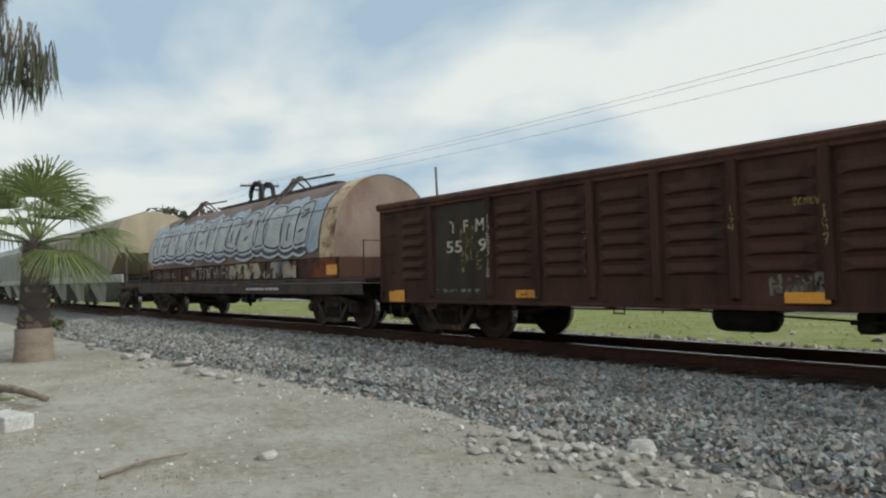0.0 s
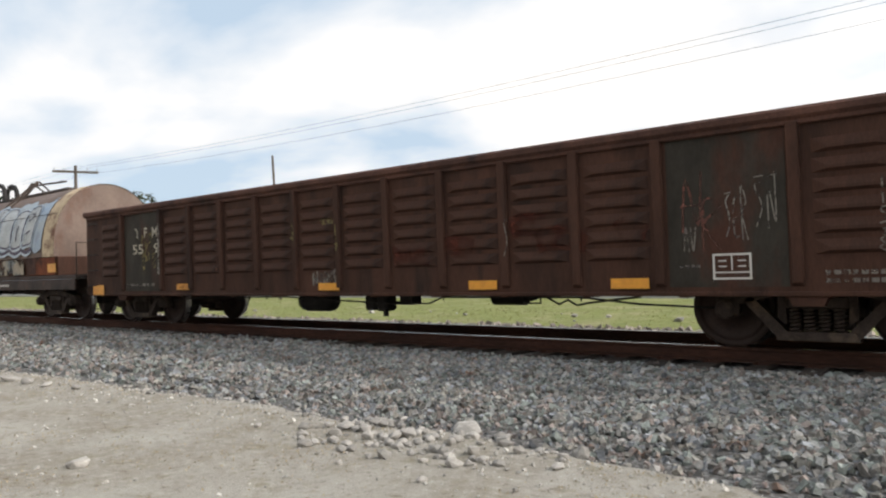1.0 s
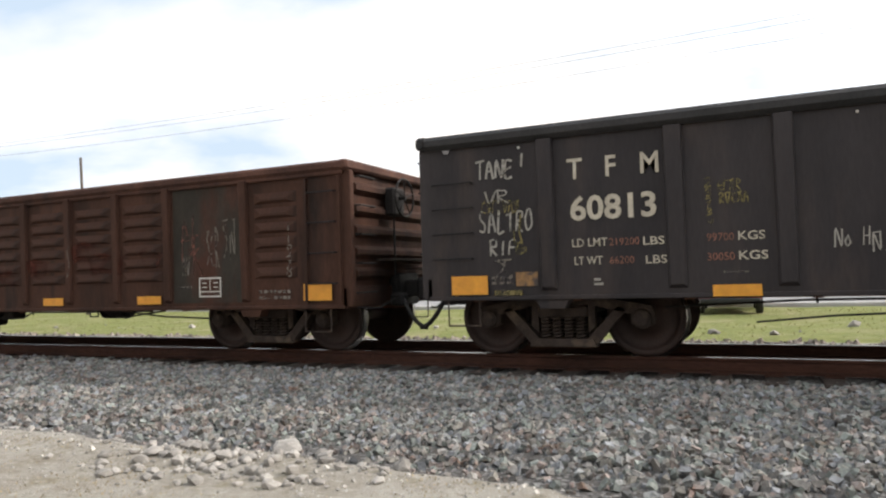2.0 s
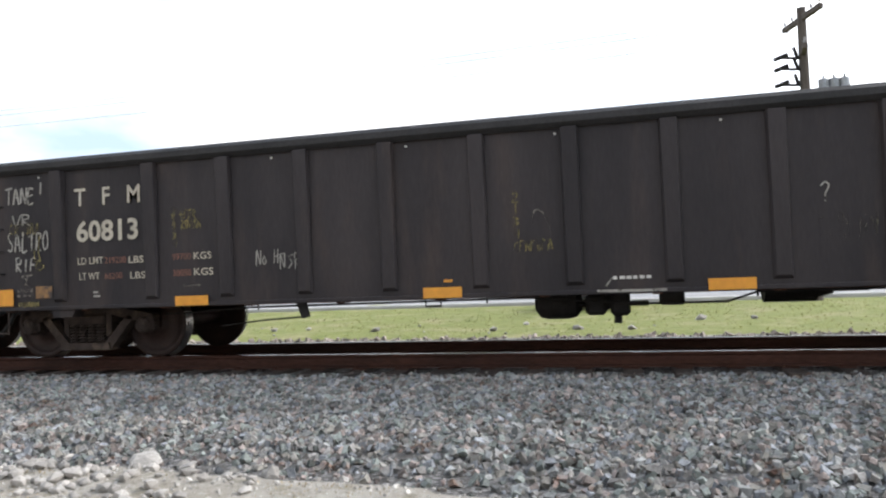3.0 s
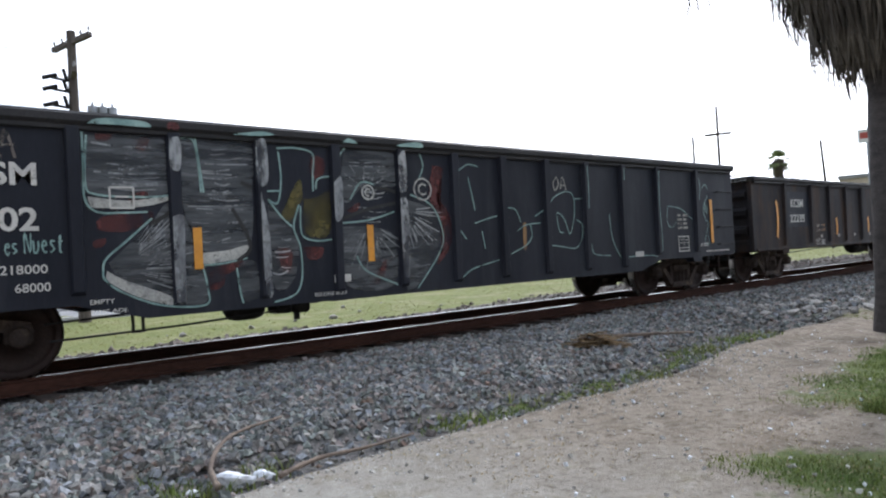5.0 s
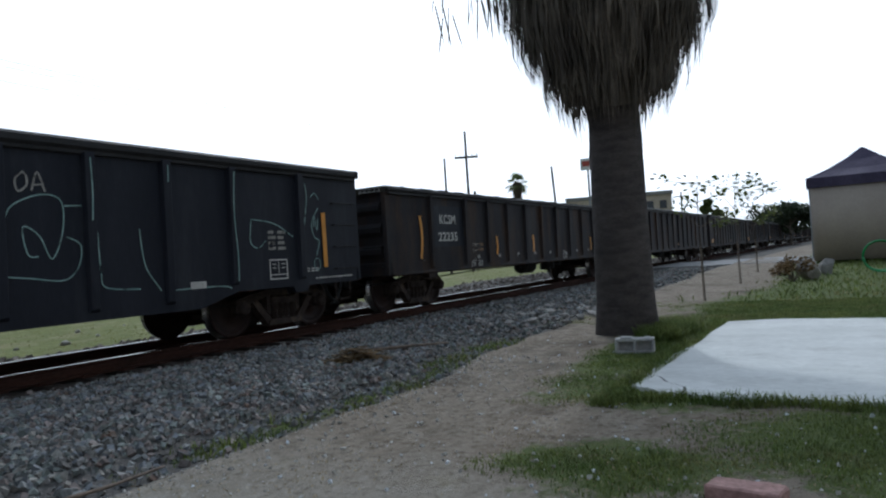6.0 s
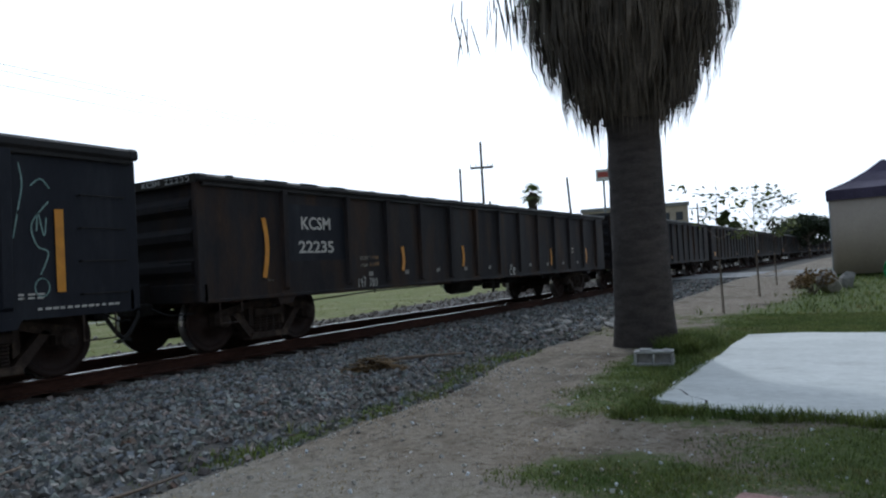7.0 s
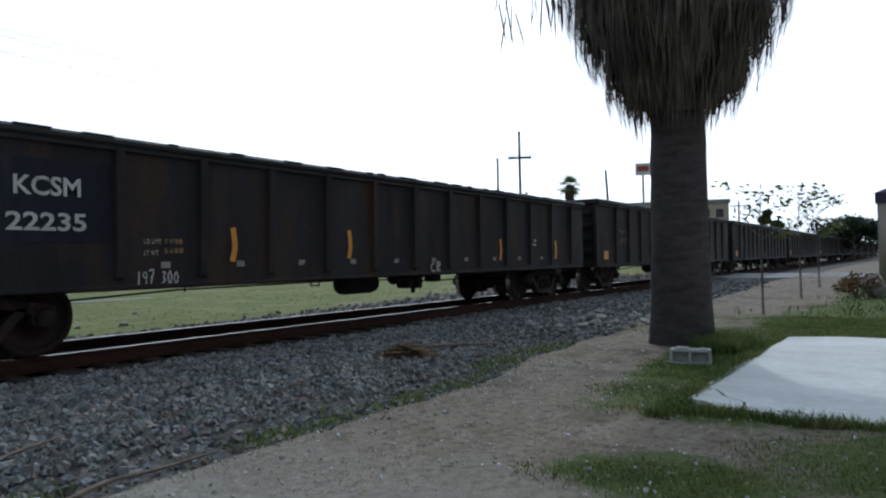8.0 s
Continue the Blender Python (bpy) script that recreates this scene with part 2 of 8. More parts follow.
M["rock"] = mat("pale_rock", (0.36, 0.34, 0.31), (0.24, 0.225, 0.205), 3.5, 0.9, 0.5, 25, each=0.3, bump_dist=0.02)
M["pebble"] = mat("pale_pebble", (0.5, 0.48, 0.44), (0.36, 0.34, 0.31), 5.0, 0.9, 0.3, 40, island=0.4)
M["concrete"] = mat("pale_concrete", (0.7, 0.71, 0.69), (0.6, 0.61, 0.59), 1.1, 0.88, 0.35, 14, (0.5, 0.5, 0.48), 1.3, (0.56, 0.74), (1.5, 0.8, 1), grain_mix=(0.86, 1.08), spec=0.3)
M["trunk"] = mat("palm_trunk_bark", (0.075, 0.061, 0.053), (0.042, 0.035, 0.032), 2.5, 0.95, 0.8, 18, squash=(1, 1, 3.5), bump_dist=0.035)
M["trunk_pale"] = mat("scarred_palm_bark", (0.26, 0.21, 0.17), (0.18, 0.14, 0.11), 2.5, 0.95, 0.6, 20, squash=(1, 1, 3), bump_dist=0.02)
M["skirt"] = mat("dead_frond_straw", (0.14, 0.115, 0.085), (0.08, 0.066, 0.052), 2.0, 0.9, 0.3, 40, island=0.5, leaf=0.2)
M["frond"] = mat("fan_palm_green", (0.2, 0.235, 0.085), (0.12, 0.165, 0.055), 1.5, 0.5, 0.1, 30, (0.26, 0.25, 0.1), 1.2, (0.6, 0.75), island=0.3, leaf=0.45)
M["frond_olive"] = mat("olive_frond", (0.07, 0.078, 0.035), (0.045, 0.05, 0.025), 1.5, 0.7, 0.1, 30, island=0.4, leaf=0.3)
M["frond_dry"] = mat("dry_frond", (0.22, 0.17, 0.09), (0.14, 0.11, 0.06), 1.5, 0.8, 0.1, 30, island=0.35, leaf=0.35)
M["leaf"] = mat("tree_leaf", (0.125, 0.145, 0.04), (0.075, 0.1, 0.028), 0.6, 0.55, 0.0, 10, island=0.45, leaf=0.4)
M["leaf_dark"] = mat("dark_tree_leaf", (0.04, 0.055, 0.025), (0.026, 0.038, 0.018), 0.6, 0.6, 0.0, 10, island=0.45, leaf=0.3)
M["wood"] = mat("weathered_pole_wood", (0.11, 0.09, 0.075), (0.07, 0.058, 0.05), 3.0, 0.95, 0.4, 25, squash=(3, 3, 0.2))
M["bark"] = mat("grey_bark", (0.16, 0.13, 0.1), (0.09, 0.075, 0.06), 4, 0.95, 0.5, 20)
M["stick"] = mat("bare_stick_wood", (0.22, 0.17, 0.13), (0.13, 0.1, 0.08), 6, 0.95, 0.4, 30)
M["wire"] = mat("power_wire", (0.06, 0.06, 0.06), (0.04, 0.04, 0.04), 3, 0.5, 0.0, 10)
M["ceramic"] = mat("insulator_grey", (0.3, 0.29, 0.28), (0.22, 0.21, 0.2), 5, 0.3, 0.0, 10)
M["steel_grey"] = mat("galvanised_steel", (0.32, 0.33, 0.34), (0.24, 0.25, 0.26), 4, 0.5, 0.05, 30, metal=0.6)
M["wall_white"] = mat("white_house_wall", (0.72, 0.71, 0.68), (0.62, 0.61, 0.58), 0.5, 0.9, 0.15, 15, (0.5, 0.48, 0.45), 0.7, (0.6, 0.75), (1, 1, 0.4))
M["wall_beige"] = mat("beige_wall", (0.5, 0.42, 0.32), (0.42, 0.35, 0.27), 0.5, 0.9, 0.15, 15)
M["wall_blue"] = mat("pale_blue_wall", (0.42, 0.5, 0.58), (0.36, 0.44, 0.52), 0.4, 0.8, 0.1, 12)
M["trim_red"] = mat("red_painted_band", (0.4, 0.08, 0.06), (0.32, 0.07, 0.055), 1.0, 0.8, 0.1, 20)
M["roof_grey"] = mat("roof_grey", (0.3, 0.29, 0.28), (0.22, 0.21, 0.2), 0.8, 0.9, 0.2, 20)
M["glass_dark"] = mat("dark_window_glass", (0.03, 0.035, 0.04), (0.02, 0.024, 0.028), 1, 0.1, 0.0, 10)
M["asphalt"] = mat("pale_worn_asphalt", (0.26, 0.26, 0.26), (0.2, 0.2, 0.2), 0.4, 0.9, 0.3, 20)
M["kerb"] = mat("concrete_kerb", (0.45, 0.44, 0.42), (0.35, 0.34, 0.33), 1.0, 0.9, 0.2, 30)
M["car_red"] = mat("red_car_paint", (0.3, 0.03, 0.035), (0.26, 0.025, 0.03), 1.0, 0.3, 0.0, 10)
M["lamp_red"] = mat("red_tail_lens", (0.35, 0.02, 0.02), (0.3, 0.02, 0.02), 1.0, 0.2, 0.0, 10)
M["tent_top"] = mat("dark_plum_canopy", (0.07, 0.055, 0.1), (0.05, 0.04, 0.075), 1.0, 0.85, 0.2, 15)
M["tent_wall"] = mat("taupe_tent_cloth", (0.42, 0.36, 0.3), (0.36, 0.305, 0.255), 0.6, 0.95, 0.05, 12, spec=0.15, grain_mix=(0.94, 1.06))
M["hose_green"] = mat("green_garden_hose", (0.03, 0.3, 0.09), (0.025, 0.24, 0.07), 4, 0.4, 0.0, 10)
M["lawn"] = mat("mown_grass_blade", (0.22, 0.225, 0.078), (0.17, 0.18, 0.06), 0.4, 0.8, 0.0, 10, (0.27, 0.235, 0.12), 0.5, (0.5, 0.68), island=0.2, leaf=0.55, spec=0.15)
M["grass"] = mat("grass_blade", (0.17, 0.2, 0.055), (0.1, 0.145, 0.04), 1.6, 0.7, 0.0, 10, (0.22, 0.2, 0.085), 1.1, (0.52, 0.7), island=0.5, leaf=0.4, spec=0.2)
M["dead_leaf"] = mat("brown_palm_debris", (0.24, 0.165, 0.085), (0.13, 0.09, 0.05), 5, 0.95, 0.0, 10, island=0.5, leaf=0.2, spec=0.1)
M["straw"] = mat("dry_straw", (0.42, 0.34, 0.21), (0.32, 0.255, 0.155), 2, 0.9, 0.0, 10, island=0.35, leaf=0.3)
M["bag"] = mat("white_plastic_bag", (0.78, 0.8, 0.83), (0.68, 0.7, 0.74), 5, 0.4, 0.2, 20)
M["brick_pink"] = mat("pink_brick", (0.42, 0.25, 0.22), (0.34, 0.2, 0.18), 5, 0.9, 0.4, 30)
M["block"] = mat("grey_block", (0.48, 0.47, 0.45), (0.36, 0.35, 0.34), 4, 0.9, 0.5, 30)
M["tag_white"] = mat("worn_white_tag", (0.36, 0.34, 0.3), (0.24, 0.225, 0.2), 4.0, 0.75, 0.05, 50, fade=(7.0, 0.3, 0.48))
M["red_faint"] = mat("faded_red_scribble", (0.13, 0.045, 0.03), (0.09, 0.035, 0.025), 5.0, 0.8, 0.0, 40, fade=(6.0, 0.38, 0.58))


# ---------------------------------------------------------------- mesh helpers
def mesh_of(name, bm, material, smooth=False):
    me = bpy.data.meshes.new(name)
    bm.to_mesh(me)
    bm.free()
    me.materials.append(material)
    if smooth:
        me.polygons.foreach_set("use_smooth", [True] * len(me.polygons))
    return me


def part(name, bm, material, parent, label="", smooth=False):
    ob = new(name, mesh_of(name, bm, material, smooth))
    ob.parent = parent
    return tagged(ob, label)


def thing(name, at, label, category, group="", kind=""):
    ob = new(name)
    ob.matrix_basis = at
    ob.empty_display_size = 0.2
    return tagged(ob, label, category, group, kind)


def box(bm, x0, x1, y0, y1, z0, z1, bevel=0.0, turn=None):
    m = Matrix.Translation(((x0 + x1) / 2, (y0 + y1) / 2, (z0 + z1) / 2)) @ Matrix.Diagonal((x1 - x0, y1 - y0, z1 - z0, 1))
    if turn is not None:
        m = turn @ m
    vs = bmesh.ops.create_cube(bm, size=1, matrix=m)["verts"]
    if bevel:
        es = list({e for v in vs for e in v.link_edges})
        bmesh.ops.bevel(bm, geom=es, offset=bevel, segments=1, affect="EDGES")
    return bm


def rod(bm, a, b, r, seg=8, r2=None):
    a, b = Vector(a), Vector(b)
    d = b - a
    m = Matrix.Translation((a + b) / 2) @ d.to_track_quat("Z", "Y").to_matrix().to_4x4()
    bmesh.ops.create_cone(bm, cap_ends=True, segments=seg, radius1=r, radius2=r if r2 is None else r2, depth=d.length, matrix=m)
    return bm


def tube(bm, pts, r, seg=6):
    """A bent tube through the points; r may be a list."""
    pts = [Vector(p) for p in pts]
    rs = r if isinstance(r, (list, tuple)) else [r] * len(pts)
    rings = []
    for k, p in enumerate(pts):
        d = (pts[min(k + 1, len(pts) - 1)] - pts[max(k - 1, 0)]).normalized()
        q = d.to_track_quat("Z", "Y").to_matrix()
        rings.append([bm.verts.new(p + q @ Vector((math.cos(i * math.tau / seg), math.sin(i * math.tau / seg), 0)) * rs[k]) for i in range(seg)])
    for a, b in zip(rings, rings[1:]):
        for i in range(seg):
            bm.faces.new((a[i], a[(i + 1) % seg], b[(i + 1) % seg], b[i]))
    bm.faces.new(rings[0][::-1])
    bm.faces.new(rings[-1])
    return bm


def lathe(bm, profile, seg=28, axis="Y"):
    """A turned solid: (radius, place along the axis) pairs."""
    rings = []
    for r, h in profile:
        ring = []
        for i in range(seg):
            c, s = math.cos(i * math.tau / seg) * r, math.sin(i * math.tau / seg) * r
            ring.append(bm.verts.new((c, h, s) if axis == "Y" else (c, s, h)))
        rings.append(ring)
    for a, b in zip(rings, rings[1:]):
        for i in range(seg):
            bm.faces.new((a[i], a[(i + 1) % seg], b[(i + 1) % seg], b[i]))
    bm.faces.new(rings[0])
    bm.faces.new(rings[-1][::-1])
    bmesh.ops.recalc_face_normals(bm, faces=bm.faces)
    return bm


def prism(bm, pts, y0, y1):
    """An outline in x and z, pushed through from y0 to y1."""
    a = [bm.verts.new((x, y0, z)) for x, z in pts]
    b = [bm.verts.new((x, y1, z)) for x, z in pts]
    n = len(pts)
    bm.faces.new(a)
    bm.faces.new(b[::-1])
    for i in range(n):
        bm.faces.new((a[i], b[i], b[(i + 1) % n], a[(i + 1) % n]))
    bmesh.ops.recalc_face_normals(bm, faces=bm.faces)
    return bm


def soup(name, verts, faces, material):
    me = bpy.data.meshes.new(name)
    me.from_pydata(verts, [], faces)
    me.materials.append(material)
    return me


def smooth01(v, a, b):
    k = min(max((v - a) / (b - a), 0.0), 1.0)
    return k * k * (3 - 2 * k)


# ---------------------------------------------------------------- ground
def rise(x):
    return 0.02 * min(max(x - 10.0, 0.0), 18.0)


def edge_y(x):
    """Where the dirt ends and the ballast begins."""
    e = 4.45 - 0.45 * smooth01(x, -3.5, 1.0) + 0.5 * smooth01(x, 7.0, 9.5) - 0.5 * smooth01(-x, 8.0, 16.0)
    return e + 0.13 * noise.noise((x * 0.9, 3.3, 0.0)) + 0.06 * noise.noise((x * 3.1, 8.3, 0.0))


def ground_z(x, y):
    z = rise(x)
    e = edge_y(x)
    near = y < 30 and -40 < x < 50
    if near:
        z += 0.035 * noise.noise((x * 0.45, y * 0.45, 1.0)) + 0.012 * noise.noise((x * 2.0, y * 2.0, 4.0))
        z += 0.035 * math.exp(-((y - e + 0.18) / 0.22) ** 2)
    bank = 0.15 * smooth01(y, e + 0.1, e + 2.9) * (1 - smooth01(y, 11.4, 14.3))
    if e - 0.1 < y < 14.5:
        z = max(z * (1 - smooth01(y, e, e + 1.5)) + rise(x) * 0.9 * smooth01(y, e, e + 1.5), bank) if bank > 0.02 else z - 0.02 * smooth01(y, e - 0.1, e + 0.15)
        z = min(z, 0.15) if 6.8 < y < 11.6 else z
    return z


def grass_weight(x, y):
    """How much grass grows at a place."""
    if y > 14.2:
        return 1.0 - 0.25 * smooth01(y, 24.0, 25.5)
    w = max(0.0, 1.35 - math.hypot((x - 10.0) / 3.2, (y - 2.3) / 0.75))
    w = max(w, 1.45 - math.hypot((x - 5.5) / 1.5, (y + 1.5) / 2.3))
    w = max(w, 0.95 - math.hypot((x - 6.9) / 0.9, (y - 1.6) / 1.3) * 0.6)
    w = max(w, 1.0 - math.hypot((x - 4.55) / 0.75, (y - 1.25) / 1.0) * 0.7)
    if x > 12.4:
        w = max(w, 1.0 - 0.6 * smooth01(y, 1.0, 3.0) - 0.35 * smooth01(x, 15.0, 20.0))
    w = max(w, 0.66 - math.hypot((x - 6.3) / 4.8, (y - edge_y(x) - 0.35) / 0.45) * 0.5)
    if x < -6:
        w = max(w, 0.42 - math.hypot((x + 11) / 5.0, (y - 1.2) / 1.6) * 0.4)
    return min(max(w, 0.0), 1.0)


def steps(a, b, step, reach, growth=1.35):
    v = list(np.arange(a, b + step / 2, step))
    lo, hi, s = a, b, step
    while hi < reach:
        s *= growth
        hi, lo = hi + s, lo - s
        v = [lo] + v + [hi]
    return v


def ground():
    xs = steps(-22, 34, 0.2, 3000)
    ys = steps(-4, 16, 0.16, 3000)
    verts = [(x, y, ground_z(x, y)) for x in xs for y in ys]
    ny = len(ys)
    faces = [(i * ny + j, (i + 1) * ny + j, (i + 1) * ny + j + 1, i * ny + j + 1) for i in range(len(xs) - 1) for j in range(ny - 1)]
    me = bpy.data.meshes.new("ground")
    me.from_pydata(verts, [], faces)
    lawn = me.attributes.new("lawn", "FLOAT", "POINT")
    lawn.data.foreach_set("value", [grass_weight(x, y) for x in xs for y in ys])
    gravel = me.attributes.new("gravel", "FLOAT", "POINT")
    gravel.data.foreach_set("value", [smooth01(y, edge_y(x) - 0.25, edge_y(x) + 0.3) * (1 - smooth01(y, 13.6, 14.6)) for x in xs for y in ys])
    me.polygons.foreach_set("use_smooth", [True] * len(me.polygons))
    m = bpy.data.materials.new("dirt_gravel_and_grass")
    m.use_nodes = True
    n, l = m.node_tree.nodes, m.node_tree.links
    p = n["Principled BSDF"]
    p.inputs["Specular IOR Level"].default_value = 0.2
    geo = n.new("ShaderNodeNewGeometry")

    def tex(kind, s, **kw):
        t = n.new(kind)
        t.inputs["Scale"].default_value = s
        for k, v in kw.items():
            t.inputs[k].default_value = v
        l.new(geo.outputs["Position"], t.inputs["Vector"])
        return t

    def rgb(a, b, f):
        t = n.new("ShaderNodeMix")
        t.data_type = "RGBA"
        for key, v in (("A", a), ("B", b), ("Factor", f)):
            if isinstance(v, tuple):
                t.inputs[key].default_value = (*v, 1)
            else:
                l.new(v, t.inputs[key])
        return t.outputs["Result"]

    def span(src, lo, hi, a=0.0, b=1.0):
        t = n.new("ShaderNodeMapRange")
        for key, v in (("From Min", lo), ("From Max", hi), ("To Min", a), ("To Max", b)):
            t.inputs[key].default_value = v
        l.new(src, t.inputs["Value"])
        return t.outputs[0]

    def attr(name):
        t = n.new("ShaderNodeAttribute")
        t.attribute_name = name
        return t.outputs["Fac"]

    def add(a, b):
        t = n.new("ShaderNodeMath")
        t.operation = "ADD"
        l.new(a, t.inputs[0])
        l.new(b, t.inputs[1])
        return t.outputs[0]

    patch = tex("ShaderNodeTexNoise", 0.7, Detail=8.0, Roughness=0.65)
    mid = tex("ShaderNodeTexNoise", 3.0, Detail=9.0, Roughness=0.75)
    grit = tex("ShaderNodeTexNoise", 55.0, Detail=5.0, Roughness=0.7)
    cell = tex("ShaderNodeTexVoronoi", 22.0)
    dirt = rgb((0.268, 0.24, 0.198), (0.385, 0.365, 0.325), span(patch.outputs[0], 0.38, 0.62))
    dirt = rgb(dirt, (0.215, 0.19, 0.125), span(mid.outputs[0], 0.52, 0.7))
    dirt = rgb(dirt, (0.4, 0.375, 0.33), span(grit.outputs[0], 0.58, 0.72))
    dirt = rgb(dirt, (0.12, 0.1, 0.08), span(grit.outputs[0], 0.42, 0.3))
    mott = tex("ShaderNodeTexNoise", 11.0, Detail=7.0, Roughness=0.7)
    dirt = rgb(dirt, (0.4, 0.375, 0.33), span(mott.outputs[0], 0.52, 0.66))
    dirt = rgb(dirt, (0.15, 0.128, 0.09), span(mott.outputs[0], 0.43, 0.3))
    where = n.new("ShaderNodeSeparateXYZ")
    l.new(geo.outputs["Position"], where.inputs[0])
    soil = rgb((0.205, 0.165, 0.122), (0.31, 0.27, 0.215), span(mid.outputs[0], 0.36, 0.64))
    soil = rgb(soil, (0.115, 0.087, 0.06), span(mott.outputs[0], 0.5, 0.36))
    soil = rgb(soil, (0.1, 0.078, 0.055), span(patch.outputs[0], 0.54, 0.66))
    soil = rgb(soil, (0.085, 0.065, 0.045), span(grit.outputs[0], 0.42, 0.32))
    soil = rgb(soil, (0.5, 0.47, 0.42), span(grit.outputs[0], 0.6, 0.68))
    wet = n.new("ShaderNodeMath")
    wet.operation = "MULTIPLY_ADD"
    wet.inputs[1].default_value, wet.inputs[2].default_value = 4.0, -2.0
    l.new(patch.outputs[0], wet.inputs[0])
    dirt = rgb(dirt, soil, span(add(where.outputs[0], wet.outputs[0]), 2.6, 4.6))
    stone = rgb((0.15, 0.148, 0.146), (0.27, 0.266, 0.26), span(cell.outputs["Color"], 0.1, 0.9))
    stone = rgb(stone, (0.105, 0.088, 0.068), span(where.outputs[0], 2.0, 4.5, 0.0, 0.8))
    stone = rgb(stone, (0.1, 0.095, 0.09), span(cell.outputs["Distance"], 0.3, 0.55))
    green = rgb((0.13, 0.155, 0.048), (0.2, 0.21, 0.07), span(mid.outputs[0], 0.38, 0.62))
    green = rgb(green, (0.26, 0.235, 0.13), span(patch.outputs[0], 0.5, 0.7))
    lush = rgb((0.075, 0.105, 0.03), (0.13, 0.155, 0.05), span(mott.outputs[0], 0.38, 0.62))
    lush = rgb(lush, (0.15, 0.135, 0.075), span(mid.outputs[0], 0.56, 0.7))
    green = rgb(lush, green, span(where.outputs[1], 9.0, 12.0))
    fuzz = span(mid.outputs[0], 0.25, 0.75, -0.35, 0.35)
    col = rgb(dirt, stone, span(add(attr("gravel"), fuzz), 0.42, 0.6))
    col = rgb(col, green, span(add(attr("lawn"), fuzz), 0.4, 0.56))
    l.new(col, p.inputs["Base Color"])
    p.inputs["Roughness"].default_value = 0.95
    b1 = n.new("ShaderNodeBump")
    b1.inputs["Strength"].default_value, b1.inputs["Distance"].default_value = 0.8, 0.02
    l.new(grit.outputs[0], b1.inputs["Height"])
    b2 = n.new("ShaderNodeBump")
    b2.inputs["Strength"].default_value, b2.inputs["Distance"].default_value = 0.5, 0.06
    l.new(mid.outputs[0], b2.inputs["Height"])
    l.new(b1.outputs[0], b2.inputs["Normal"])
    l.new(b2.outputs[0], p.inputs["Normal"])
    me.materials.append(m)
    tagged(new("ground", me), "pale trodden dirt, grey ballast bank and patchy grass", "ground", kind="structure")


ground()


def far_road():
    bm = bmesh.new()
    box(bm, -400, 400, 26.0, 34.0, -0.3, 0.012)
    r = tagged(new("road", mesh_of("road", bm, M["asphalt"])), "pale worn asphalt street beyond the grass", "road", kind="structure")
    for y in (25.7, 34.0):
        bm = bmesh.new()
        box(bm, -400, 400, y, y + 0.3, -0.3, 0.14, 0.03)
        part("kerb", bm, M["kerb"], r)
    bm = bmesh.new()
    prism(bm, [(33.0, -0.2), (41.0, -0.2), (41.0, 0.372), (33.0, 0.372)], -3, RY - HALF - 0.06)
    tagged(new("pavement", mesh_of("pavement", bm, M["asphalt"])), "pale asphalt apron of the level crossing", "road", kind="structure")


far_road()


# Unseen wall, added behind the camera to cut sky light on the cars' sides.
def unseen_wall():
    bm = bmesh.new()
    box(bm, -70, 70, -13.3, -13.0, -0.3, 5.2, 0.03)
    tagged(new("wall_back", mesh_of("wall_back", bm, M["wall_beige"])), "plain beige unseen wall added to shade the train's near side", "wall", kind="structure")


unseen_wall()


# ---------------------------------------------------------------- track
def track():
    base = thing("railway_track", pose(0, RY, RZ), "rusty rails on tarred wooden sleepers", "railway track", kind="structure")
    for s in (-1, 1):
        c = s * HALF
        prof = [(-0.07, -0.172), (0.07, -0.172), (0.07, -0.155), (0.012, -0.14), (0.012, -0.045), (0.036, -0.034), (0.036, -0.006), (0.03, -0.001), (0.017, 0.0),
                (-0.017, 0.0), (-0.03, -0.001), (-0.036, -0.006), (-0.036, -0.034), (-0.012, -0.045), (-0.012, -0.14), (-0.07, -0.155)]
        bm = bmesh.new()
        a = [bm.verts.new((-500, c + y, z)) for y, z in prof]
        b = [bm.verts.new((500, c + y, z)) for y, z in prof]
        for i in range(len(prof)):
            j = (i + 1) % len(prof)
            bm.faces.new((a[i], a[j], b[j], b[i])).material_index = 1 if i in (7, 8, 9) else 0
        bmesh.ops.recalc_face_normals(bm, faces=bm.faces)
        ob = part("rail", bm, M["rail"], base, "rusty rail with a polished running surface")
        ob.data.materials.append(M["rail_top"])
    bm = bmesh.new()
    box(bm, -0.11, 0.11, -1.3, 1.3, -0.36, -0.176, 0.012)
    me = mesh_of("sleeper", bm, M["sleeper"])
    bm = bmesh.new()
    for s in (-1, 1):
        box(bm, -0.09, 0.09, s * HALF - 0.17, s * HALF + 0.17, -0.179, -0.168)
        for d in (-0.1, 0.1):
            rod(bm, (d * 0.5, s * HALF + d, -0.17), (d * 0.5, s * HALF + d, -0.145), 0.018, 6)
    plate = mesh_of("tie_plate", bm, M["rail"])
    rnd = random.Random(5)
    for k in range(-75, 75):
        for me_k, nm in ((me, "sleeper"), (plate, "tie_plate")):
            ob = new(nm, me_k)
            ob.parent = base
            ob.matrix_basis = pose(k * 0.55, rnd.uniform(-0.05, 0.05) if nm == "sleeper" else 0, 0, 0, 0, rnd.uniform(-1, 1))


track()


# ---------------------------------------------------------------- train: shared pieces
cars = []          # (car, place at the start)
wheelsets = []


RADIUS = 0.455     # of a wheel


